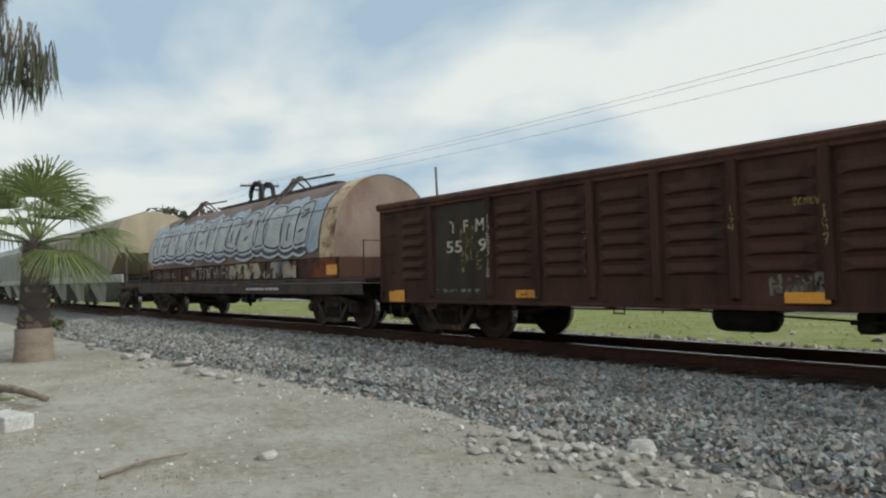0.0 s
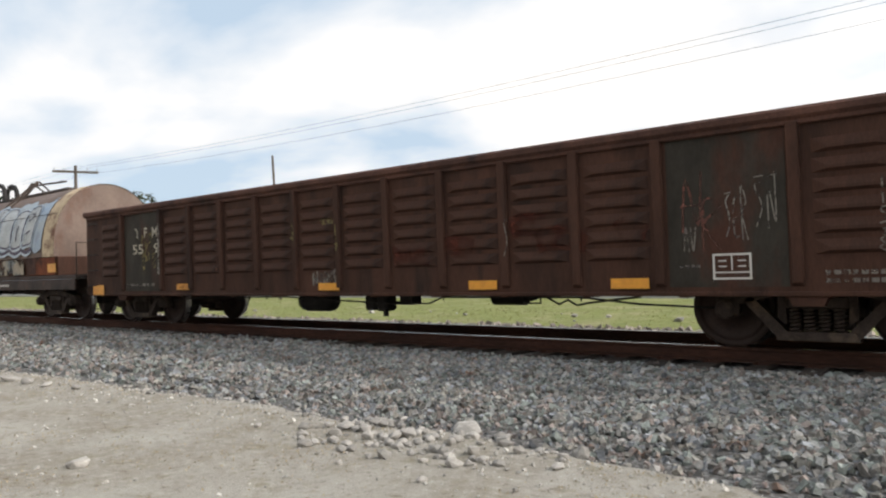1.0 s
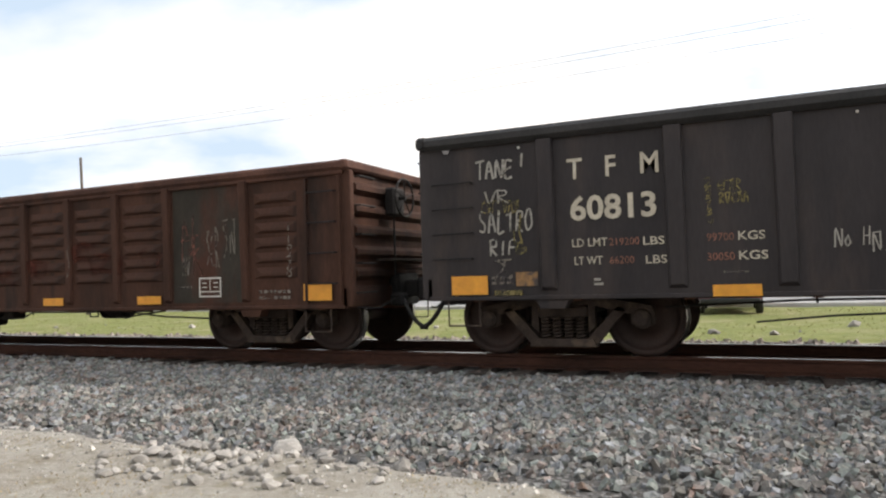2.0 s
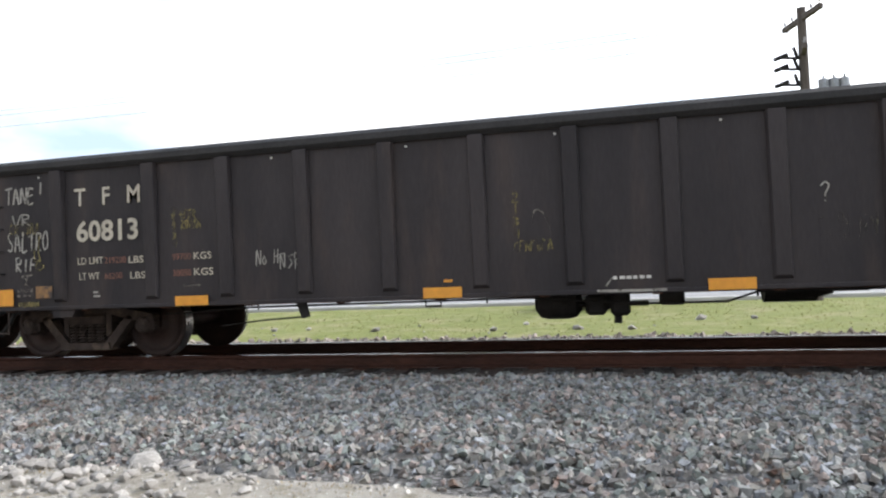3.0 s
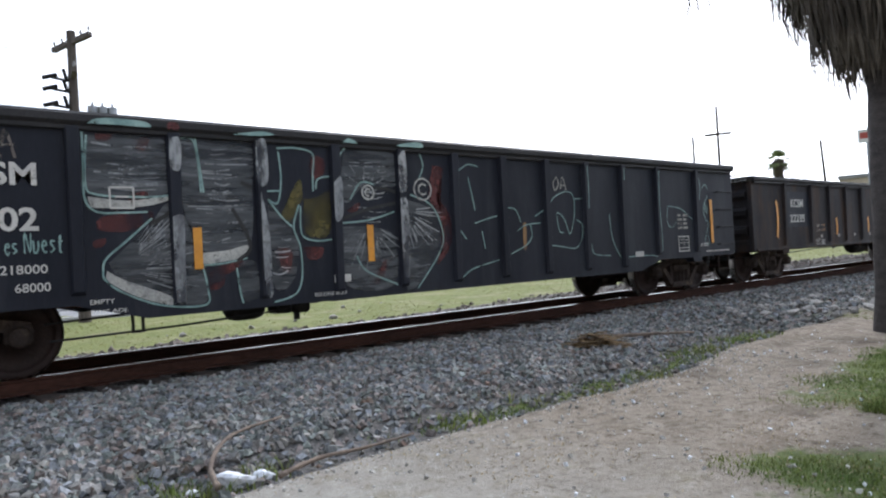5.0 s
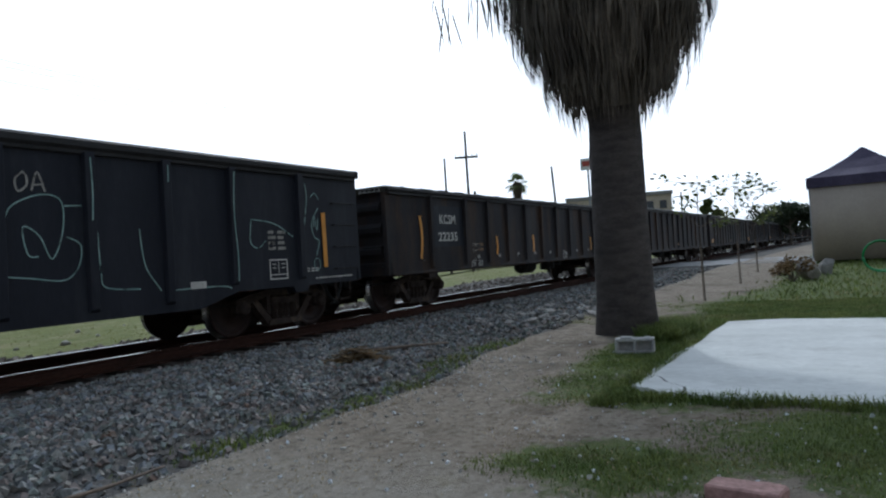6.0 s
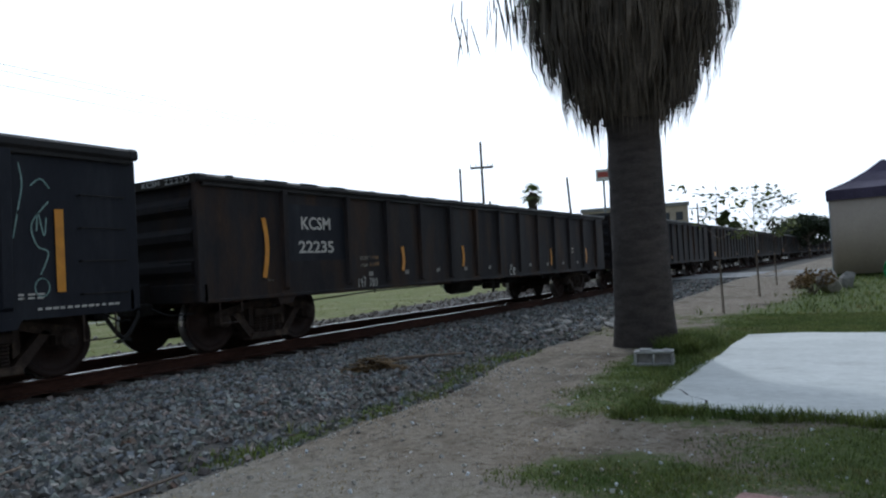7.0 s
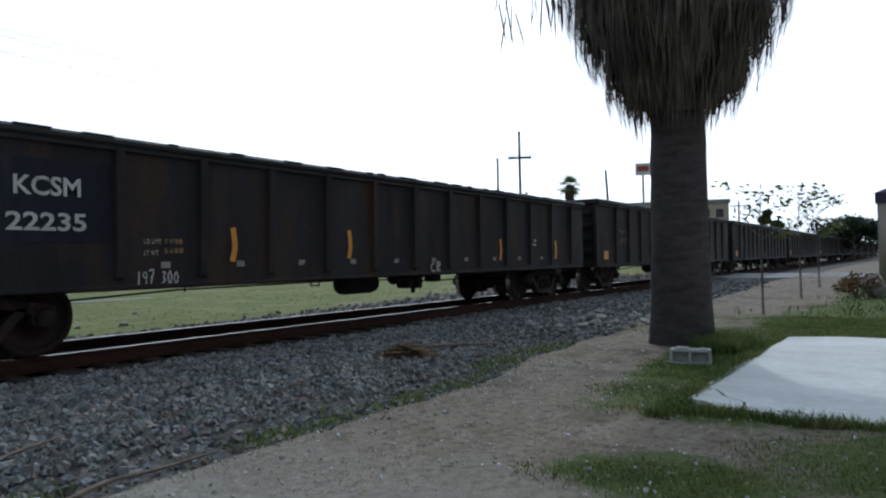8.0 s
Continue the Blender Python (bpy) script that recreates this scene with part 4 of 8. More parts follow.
    bm = bmesh.new()
    c = Vector((x + d * 0.3, -0.35, top - 0.42))
    ring = [(c.x, c.y + 0.27 * math.cos(a), c.z + 0.27 * math.sin(a)) for a in [k * math.tau / 24 for k in range(25)]]
    tube(bm, ring, 0.016, 6)
    for k in range(5):
        a = k * math.tau / 5 + 0.3
        rod(bm, c, (c.x, c.y + 0.27 * math.cos(a), c.z + 0.27 * math.sin(a)), 0.01, 5)
    rod(bm, (x + d * 0.05, c.y, c.z), (x + d * 0.32, c.y, c.z), 0.03, 8)
    part("brake_wheel", bm, M["gear_dark"], car, "dark iron hand-brake wheel")
    bm = bmesh.new()
    box(bm, *sorted((x + d * 0.05, x + d * 0.22)), c.y - 0.16, c.y + 0.16, c.z - 0.25, c.z + 0.15, 0.03)
    rod(bm, (x + d * 0.12, c.y, c.z - 0.2), (x + d * 0.12, c.y, bottom), 0.014, 6)
    part("brake_housing", bm, M["gear_dark"], car)
    bm = bmesh.new()
    box(bm, *sorted((x + d * 0.04, x + d * 0.26)), -0.75, 0.75, bottom + 0.62, bottom + 0.65)
    part("brake_step", bm, M["gear"], car)
    for x in (1.54, L - 1.54):
        truck(car, x)
        bm = bmesh.new()
        box(bm, x - 0.22, x + 0.22, -1.46, 1.46, bottom - 0.03, bottom + 0.11, 0.02)
        for s in (-1, 1):
            prism(bm, [(x - 0.2, bottom + 0.02), (x + 0.2, bottom + 0.02), (x + 0.14, bottom - 0.1), (x - 0.14, bottom - 0.1)], *sorted((s * 1.3, s * 1.48)))
        part("bolster", bm, paint, car)
    for xa in (0.25, L - 0.65):
        for s in (-1, 1):
            bm = bmesh.new()
            tube(bm, [(xa, s * 1.46, bottom), (xa, s * 1.46, bottom - 0.3), (xa + 0.4, s * 1.46, bottom - 0.3), (xa + 0.4, s * 1.46, bottom)], 0.013, 6)
            part("sill_step", bm, M["gear"], car)
    underneath(car, L, bottom - belly * 0.35, *(gear or (L * 0.5 - 1.9, 1.1, L * 0.5, L * 0.62)))
    return car


def underneath(car, L, b, tank=6.3, long=1.2, valve=8.4, cylinder=10.0):
    """Brake gear below the floor; tank, valve and cylinder are the places where each begins."""
    bm = bmesh.new()
    t = bmesh.new()
    lathe(t, [(0.02, 0.0), (0.1, 0.01), (0.18, 0.07), (0.2, 0.16), (0.2, long - 0.16), (0.18, long - 0.07), (0.1, long - 0.01), (0.02, long)], 18)
    bmesh.ops.rotate(t, verts=t.verts, cent=(0, 0, 0), matrix=Euler((0, 0, -math.pi / 2)).to_matrix())
    bmesh.ops.translate(t, verts=t.verts, vec=(tank, -0.75, b - 0.11))
    tmp = bpy.data.meshes.new("tmp")
    t.to_mesh(tmp)
    t.free()
    bm.from_mesh(tmp)
    bpy.data.meshes.remove(tmp)
    for x in (tank + 0.2, tank + long - 0.2):
        box(bm, x - 0.03, x + 0.03, -0.95, -0.55, b - 0.16, b + 0.1)
    part("air_reservoir", bm, M["gear_dark"], car, "black brake air reservoir")
    bm = bmesh.new()
    box(bm, valve, valve + 0.24, -1.0, -0.7, b - 0.26, b - 0.01, 0.04)
    box(bm, valve + 0.28, valve + 0.5, -1.02, -0.72, b - 0.27, b + 0.02, 0.04)
    box(bm, valve + 0.22, valve + 0.32, -0.94, -0.78, b - 0.2, b + 0.06, 0.01)
    rod(bm, (valve + 0.36, -0.86, b - 0.2), (valve + 0.36, -0.86, b - 0.36), 0.045, 8)
    rod(bm, (valve - 0.1, -0.85, b - 0.14), (valve + 0.7, -0.85, b - 0.14), 0.03, 8)
    part("control_valve", bm, M["gear_dark"], car)
    bm = bmesh.new()
    box(bm, valve + 0.82, valve + 1.08, -1.05, -0.8, b - 0.16, b + 0.04, 0.02)
    part("junction_box", bm, M["gear_dark"], car)
    bm = bmesh.new()
    rod(bm, (cylinder, 0.4, b - 0.09), (cylinder + 0.6, 0.4, b - 0.09), 0.15, 14)
    rod(bm, (cylinder + 0.6, 0.4, b - 0.1), (cylinder + 0.8, 0.4, b - 0.1), 0.1, 10, 0.05)
    rod(bm, (cylinder + 0.8, 0.4, b - 0.1), (cylinder + 1.2, 0.4, b - 0.1), 0.025, 8)
    part("brake_cylinder", bm, M["gear_dark"], car)
    bm = bmesh.new()
    tube(bm, [(2.7, -0.95, b - 0.12), (4.1, -1.15, b - 0.05), (tank, -1.2, b - 0.03), (valve + 0.6, -1.15, b - 0.13), (valve + 1.5, -1.15, b - 0.13), (valve + 1.8, -1.2, b - 0.03), (L - 4.2, -1.2, b - 0.03), (L - 3.4, -1.2, b - 0.11), (L - 2.6, -0.95, b - 0.16)], 0.014, 6)
    for x in (4.2, tank - 0.5, valve + 1.8, L - 4.2):
        rod(bm, (x, -1.18, b - 0.08), (x, -1.18, b + 0.06), 0.012, 5)
    part("brake_pipe", bm, M["gear_dark"], car)
    for x, h in ((tank - 1.2, 0.09), (L - 4.9, 0.1)):
        bm = bmesh.new()
        tube(bm, [(x, -1.3, b), (x, -1.3, b - h), (x + 0.18, -1.3, b - h), (x + 0.18, -1.3, b)], 0.014, 6)
        part("hanger", bm, M["gear_dark"], car)
    # a release rod that sags and kinks beside the far truck
    bm = bmesh.new()
    x = L - 4.7
    tube(bm, [(x, -1.2, b - 0.02), (x + 0.2, -1.2, b - 0.12), (x + 0.32, -1.2, b - 0.06), (x + 0.45, -1.2, b - 0.13), (x + 0.6, -1.2, b - 0.1), (x + 1.3, -1.2, b - 0.02)], 0.015, 6)
    part("release_rod", bm, M["gear_dark"], car)


def pressed_rib(w, step):
    """One pressed louvre-like rib, its lower left corner at the origin, facing -y."""
    bm = bmesh.new()
    a, e = 0.04, 0.14
    low = [bm.verts.new(p) for p in ((a, 0, 0), (w - a, 0, 0))]
    mid = [bm.verts.new(p) for p in ((a + e, -0.048, step * 0.16), (w - a - e, -0.048, step * 0.16))]
    mid2 = [bm.verts.new(p) for p in ((a + e, -0.045, step * 0.32), (w - a - e, -0.045, step * 0.32))]
    hi = [bm.verts.new(p) for p in ((a, 0, step * 0.72), (w - a, 0, step * 0.72))]
    for f in ((low[0], low[1], mid[1], mid[0]), (mid[0], mid[1], mid2[1], mid2[0]), (mid2[0], mid2[1], hi[1], hi[0]),
              (low[0], mid[0], mid2[0], hi[0]), (low[1], hi[1], mid2[1], mid[1])):
        bm.faces.new(f)
    bmesh.ops.recalc_face_normals(bm, faces=bm.faces)
    for f in bm.faces:
        if f.normal.y > 0:
            f.normal_flip()
    return mesh_of("pressed_rib", bm, M["rust_car"])


def car_rust():
    u0 = -11.75
    ribs = [1.58, 3.13] + [3.13 + 1.045 * k for k in range(1, 11)] + [15.0]
    car = gondola("rust-brown open gondola car with pressed rib side panels", 16.62, 2.544, 0.62, ribs, M["rust_car"], M["rust_chord"], "gondola cars of the train", chord_h=0.15, end_ribs=5, gear=(6.62, 0.86, 8.4, 10.05))
    spans = list(zip(ribs[1:11], ribs[2:12]))
    for a, b in spans + [(0.55, 1.54), (15.05, 15.98)]:
        rib = pressed_rib(b - a - 0.14, 1.22 / 6)
        for k in range(6):
            sub("pressed_rib", rib, car, pose(a + 0.07, -1.4705, 1.0444 + k * 1.22 / 6))
    for a, b in ((1.66, 3.05), (13.68, 14.92)):
        flat("panel", car, a, b, 0.72, 2.36, M["panel_grey"], "smooth grey-green worn panel", -1.4745)
    for a, b in ((0.28, 0.77), (7.88, 8.36), (10.9, 11.36), (12.98, 13.45), (15.98, 16.42)):
        z = 0.71 if a > 1 and a < 15 else 0.64 if a < 1 else 0.73
        flat("reflector", car, a, b, z, z + (0.12 if 1 < a < 15 else 0.22), M["orange"], "orange reflector plate", -1.508)
    flat("reflector", car, 3.72, 4.18, 0.74, 0.86, mat("flaking_orange_reflector", (0.62, 0.27, 0.03), (0.5, 0.2, 0.03), 6.0, 0.5, 0.02, 9, fade=(8.0, 0.38, 0.46)), "flaking orange reflector plate", -1.508)
    worn = mat("flaking_cream_paint", (0.5, 0.46, 0.37), (0.38, 0.34, 0.27), 5.0, 0.8, 0.05, 50, fade=(7.0, 0.33, 0.45))
    lettering(car, "T  F  M", 2.1, 2.98, 1.84, 2.05, worn, -1.479, bold=0.012, label="flaking cream reporting mark")
    lettering(car, "55   9", 2.0, 3.05, 1.5, 1.71, worn, -1.479, bold=0.015, label="half-erased cream car number")
    for k, (a, b, z0, z1, n) in enumerate(((2.35, 2.8, 1.55, 1.92, 3), (2.5, 2.75, 1.3, 1.8, 2), (2.4, 2.5, 1.1, 1.5, 1))):
        scrawl(car, a, b, z0, z1, n, M["chalk_yellow"], 31 + k, 0.03, -1.481)
    by_hand(car, "E\n5", 2.78, 2.95, 1.2, 1.5, M["chalk_yellow"], 5, 0.02, -1.4815, "yellow hand-painted figures")
    by_hand(car, "1\n2\n8\n3\n1\n8", 3.1, 3.2, 1.05, 2.1, M["tag_white"], 6, 0.018, -1.56, "column of hand-painted cream figures")
    by_hand(car, "1\n5\n4", 7.27, 7.36, 1.52, 1.88, M["chalk_yellow"], 7, 0.02, -1.56, "column of hand-painted yellow figures")
    by_hand(car, "1\n4\n7", 8.32, 8.4, 1.32, 1.76, M["chalk_yellow"], 8, 0.018, -1.56, "column of hand-painted yellow figures")
    by_hand(car, "1\n1\n9\n7\n8", 15.71, 15.83, 1.05, 1.78, M["faint"], 9, 0.015, -1.523, "column of hand-painted figures")
    scrawl(car, 7.7, 8.36, 0.78, 1.03, 4, M["faint"], 8, 0.045, -1.4745)
    for k, (a, b, z0, z1, n, mt) in enumerate(((13.8, 14.1, 1.3, 2.0, 1, "red_faint"), (14.0, 14.3, 1.1, 1.7, 1, "red_faint"), (14.3, 14.55, 1.2, 1.75, 3, "faint"), (14.6, 14.85, 1.3, 1.9, 2, "faint"),
                                                (13.85, 14.0, 1.1, 1.4, 2, "faint"), (8.02, 8.32, 1.77, 1.86, 5, "chalk_yellow"), (11.5, 11.6, 1.1, 1.7, 1, "faint"), (5.1, 5.25, 1.0, 1.7, 1, "red_faint"))):
        scrawl(car, a, b, z0, z1, n, M[mt], 110 + k, 0.026 if mt == "red_faint" else 0.014, -1.481 if a > 13 else -1.56)
    data_box(car, 14.16, 14.56, 0.8, 1.08, -1.479)
    small_print(car, 13.8, 14.05, 0.92, 0.98, 1, 4, M["faint"], -1.479)
    small_print(car, 15.25, 15.8, 0.74, 0.9, 2, 7, M["faint"], -1.509)
    small_print(car, 1.7, 2.9, 0.8, 0.9, 1, 7, M["faint"], -1.479)
    rungs(car, "side_ladder", 0.1, 0.46, [0.85, 1.2, 1.55, 1.9, 2.25], -1.55)
    rungs(car, "side_ladder", 16.08, 16.5, [0.95, 1.35, 1.75, 2.15], -1.55)
    for x in (16.03, 16.55):
        bm = bmesh.new()
        box(bm, x - 0.02, x + 0.02, -1.52, -1.471, 0.7, 2.35)
        part("ladder_stile", bm, M["rust_car"], car)
    fresh = mat("fresh_rust", (0.1, 0.026, 0.017), (0.065, 0.022, 0.016), 6, 0.9, 0.2, 40, fade=(3.2, 0.42, 0.7), spec=0.1)
    for x, w, z in ((12.0, 0.7, 1.3), (10.4, 0.6, 1.25), (9.55, 0.7, 1.2), (11.6, 0.5, 1.5), (13.1, 0.35, 1.35)):
        bm = bmesh.new()
        ribbon(bm, curve_pts([(x, z), (x + w * 0.4, z + 0.06), (x + w, z)], 5), 0.3, -1.521)
        part("rust_patch", bm, fresh, car, "patch of bare rust")
    cars.append((car, u0))


def car_black():
    u0 = 6.05
    ribs = [x - u0 for x in (7.56, 8.95, 10.0, 11.04, 12.1, 13.17, 14.2, 15.23, 16.27, 17.3, 18.33, 19.36, 20.74)]
    car = gondola("black open gondola car with a red and green flag decal", 16.23, 2.69, 0.7, ribs, M["black_car"], M["chord_black"],
                  "gondola cars of the train", chord_h=0.17, stake_w=0.2, roller=True, brake_end=1, gear=(7.62, 0.56, 8.22, 10.35), slots=((15.92, 16.12, 0.05), (0.22, 0.33, 0.05)))
    lettering(car, "T   F   M", 1.76, 2.75, 2.04, 2.27, M["cream"], bold=0.014, label="cream reporting mark")
    lettering(car, "60813", 1.78, 2.71, 1.57, 1.85, M["cream"], bold=0.025, label="cream car number")
    for w, a, b, z in (("LD LMT", 1.79, 2.18, 1.28), ("LBS", 2.56, 2.78, 1.27), ("LT WT", 1.81, 2.12, 1.08), ("LBS", 2.58, 2.8, 1.07), ("KGS", 3.5, 3.75, 1.28), ("KGS", 3.5, 3.77, 1.08)):
        lettering(car, w, a, b, z, z + 0.09, M["cream"], bold=0.01)
    for w, a, b, z in (("219200", 2.2, 2.52, 1.28), ("66200", 2.2, 2.46, 1.08), ("99700", 3.2, 3.46, 1.28), ("30050", 3.2, 3.46, 1.08)):
        lettering(car, w, a, b, z, z + 0.08, mat("faded_red_letters", (0.28, 0.12, 0.08), (0.16, 0.08, 0.06), 6, 0.8, 0.0, 30), label="faded red stencilled figures")
    for a, b, z0, z1 in ((0.32, 0.78, 0.77, 0.99), (3.24, 3.7, 0.71, 0.83), (6.45, 6.9, 0.71, 0.83), (9.5, 9.96, 0.71, 0.83), (12.44, 12.9, 0.71, 0.83), (15.5, 15.96, 0.76, 0.98)):
        flat("reflector", car, a, b, z0, z1, M["orange"], "orange reflector plate", -1.509)
    for k, (w, a, b, z0, z1) in enumerate((("TANE", 0.66, 1.13, 2.11, 2.35), ("!", 1.2, 1.27, 2.2, 2.41), ("VR", 0.75, 1.07, 1.82, 2.01), ("SALTRO", 0.68, 1.35, 1.47, 1.75), ("RIF", 0.8, 1.14, 1.21, 1.42))):
        by_hand(car, w, a, b, z0, z1, M["tag_white"], 40 + k, 0.024, -1.486 - 0.0006 * k, "hand-painted white tag")
    ghost = bmesh.new()
    for pts in (((0.86, 1.17), (0.98, 1.1), (0.88, 0.97)), ((1.0, 1.17), (0.98, 1.05), (1.08, 0.98)), ((0.86, 1.16), (1.08, 1.17))):
        ribbon(ghost, curve_pts(pts, 5), 0.02, -1.486)
    part("tag", ghost, M["faint"], car, "faint pale strokes")
    scrawl(car, 0.72, 1.18, 1.71, 1.86, 7, M["chalk_yellow"], 51, 0.013, -1.4895)
    yellow = bmesh.new()
    for n, pts in enumerate((((1.18, 1.86), (1.17, 1.76)), ((1.1, 1.7), (1.2, 1.72), (1.18, 1.5), (1.21, 1.36), (1.19, 1.36)), ((1.12, 1.52), (1.12, 1.36), (1.2, 1.37)), ((1.16, 1.34), (1.14, 1.24), (1.24, 1.25), (1.25, 1.3), (1.17, 1.29)))):
        ribbon(yellow, curve_pts(pts, 5), 0.022, -1.491 - 0.0003 * n)
    part("tag", yellow, M["chalk_yellow"], car, "yellow hand-painted strokes")
    for k, (a, b, z0, z1, n, mt) in enumerate(((3.32, 3.55, 1.79, 1.9, 4, "chalk_yellow"), (3.33, 3.62, 1.66, 1.77, 5, "chalk_yellow"), (7.5, 7.93, 1.19, 1.31, 7, "chalk_yellow"),
                                                (10.54, 11.1, 1.18, 1.42, 6, "ghost"), (11.44, 11.78, 1.68, 1.86, 4, "chalk_yellow"), (12.5, 12.75, 1.7, 2.1, 1, "ghost"), (12.82, 12.94, 1.42, 2.1, 1, "ghost"),
                                                (15.15, 15.4, 1.73, 1.83, 4, "chalk_yellow"), (15.18, 15.42, 1.62, 1.7, 5, "chalk_yellow"))):
        scrawl(car, a, b, z0, z1, n, M[mt], 60 + k, 0.013)
    by_hand(car, "2\n5\n7\n3\n4", 3.19, 3.28, 1.43, 1.94, M["chalk_yellow"], 71, 0.013, label="chalked column of yellow figures")
    by_hand(car, "2\n1\n3\n4", 7.49, 7.59, 1.33, 1.86, M["chalk_yellow"], 72, 0.013, label="chalked column of yellow figures")
    by_hand(car, "5\n1\n7\n8", 14.98, 15.06, 1.2, 1.9, M["chalk_yellow"], 77, 0.014, label="chalked column of yellow figures")
    by_hand(car, "4\n6\n7\n11", 11.84, 11.98, 1.37, 1.99, M["chalk_yellow"], 73, 0.014, label="chalked column of yellow figures")
    by_hand(car, "No H", 4.35, 4.66, 1.16, 1.36, M["tag_white"], 74, 0.014, label="pale chalked words")
    scrawl(car, 4.66, 4.95, 1.1, 1.3, 3, M["tag_white"], 75, 0.014)
    by_hand(car, "?", 10.58, 10.7, 1.54, 1.76, M["tag_white"], 76, 0.014, label="chalked question mark")
    arrow = bmesh.new()
    ribbon(arrow, [(11.53, 1.47), (11.76, 1.59)], 0.016, -1.486)
    ribbon(arrow, [(11.68, 1.62), (11.8, 1.6), (11.74, 1.52)], 0.016, -1.4863)
    part("tag", arrow, M["chalk_yellow"], car, "chalked yellow arrow")
    hook = bmesh.new()
    ribbon(hook, curve_pts([(7.72, 1.5), (7.75, 1.64), (7.84, 1.6), (7.92, 1.39)], 5), 0.012, -1.486)
    part("tag", hook, M["faint"], car, "faint chalk hook")
    flat("yellow_dot", car, 6.69, 6.79, 0.885, 0.915, M["orange"], "small orange sticker")
    scrape = bmesh.new()
    ribbon(scrape, [(8.47, 0.78), (8.55, 0.885)], 0.018, -1.486)
    ribbon(scrape, [(8.38, 0.735), (8.8, 0.728), (9.09, 0.73)], 0.028, -1.5085)
    part("scrape", scrape, M["tag_white"], car, "pale scrape on the sill")
    flat("yellow_smear", car, 0.86, 1.2, 0.755, 0.815, M["chalk_yellow"], "smear of yellow paint", -1.508)
    flat("placard", car, 1.12, 1.38, 0.86, 1.02, M["orange_old"], "rusty warning placard")
    flat("placard", car, 11.52, 11.76, 1.14, 1.26, M["tag_white"], "small pale placard")
    small_print(car, 13.85, 14.05, 0.86, 0.91, 1, 1, M["faint"])
    small_print(car, 2.02, 2.14, 0.84, 0.94, 2, 1, M["tag_white"])
    small_print(car, 0.82, 1.1, 0.87, 0.99, 2, 3, M["faint"])
    small_print(car, 1.42, 1.46, 0.9, 1.25, 6, 1, M["white"])
    small_print(car, 3.35, 3.6, 0.94, 0.98, 1, 5, M["faint"])
    small_print(car, 8.55, 8.96, 0.84, 0.9, 1, 6, M["white"])
    data_box(car, 12.51, 12.98, 1.14, 1.48)
    for k, (a, b) in enumerate((("IL 52'-6\"", "16.00 M"), ("IW 9'-6\"", "2.90 M"), ("IH 5'-0\"", "1.53 M"), ("CU FT 2743", "77.65 M3"))):
        z = 1.43 - k * 0.105
        lettering(car, a, 13.54, 13.54 + (0.3 if k < 3 else 0.4), z, z + 0.062, M["white"], bold=0.008)
        lettering(car, b, 14.0, 14.28, z, z + 0.062, M["white"], bold=0.008)
    for k, w in enumerate(("EMPTY LOAD", "7/8\" ADJ.", "BLOCK")):
        z = 1.53 - k * 0.115
        lettering(car, w, 15.05, 15.05 + (0.45, 0.36, 0.26)[k], z, z + 0.062, M["white"], bold=0.008)
    small_print(car, 15.0, 15.45, 1.16, 1.2, 1, 8, M["white"])
    small_print(car, 15.1, 15.4, 0.84, 0.96, 2, 4, M["white"])
    small_print(car, 13.9, 14.05, 0.86, 0.9, 1, 2, M["faint"])
    small_print(car, 14.5, 14.62, 0.84, 0.94, 2, 2, M["white"])
    # the flag decal: two colours split by a pale diagonal, with plain white blocks for its letters
    rows = 14

    def wave(k):
        return 0.03 * math.sin(k * 2.2 * math.pi)

    bm_r, bm_g = bmesh.new(), bmesh.new()
    for k in range(rows):
        a, b = k / rows, (k + 1) / rows
        for bm, lo, hi in ((bm_g, lambda q: 1.69, lambda q: 2.32 - 0.56 * q - 0.03), (bm_r, lambda q: 2.32 - 0.56 * q, lambda q: 2.36)):
            pts = [(13.53 + 0.91 * q + 0.07 * (f(q) - 1.7), f(q) + wave(q)) for q, f in ((a, lo), (b, lo), (b, hi), (a, hi))]
            bm.faces.new([bm.verts.new((x, -1.484, z)) for x, z in pts])
    part("decal", bm_r, M["flag_red"], car, "red upper half of a flag decal")
    part("decal", bm_g, M["flag_green"], car, "green lower half of a flag decal")
    bm = bmesh.new()
    ribbon(bm, [(13.57, 2.32), (14.0, 2.03), (14.45, 1.76)], 0.026, -1.4865)
    part("decal", bm, M["white"], car, "white diagonal of the flag decal")
    for x, w in ((13.68, 0.17), (13.9, 0.16), (14.1, 0.22)):
        bm = bmesh.new()
        prism(bm, [(x, 1.92), (x + w, 1.92), (x + w + 0.03, 2.14), (x + 0.03, 2.14)], -1.4895, -1.4885)
        part("decal", bm, M["white"], car, "plain white block on the flag decal")
    for k in range(9):
        bm = bmesh.new()
        rod(bm, (1.2 + 1.7 * k, -1.488, 2.46), (1.2 + 1.7 * k, -1.47, 2.46), 0.014, 8)
        part("bolt", bm, M["white"], car)
    rungs(car, "side_ladder", 0.1, 0.6, [1.2, 1.5, 1.8, 2.1], -1.54)
    rungs(car, "side_ladder", 15.55, 16.1, [1.15, 1.5, 1.85, 2.2], -1.54)
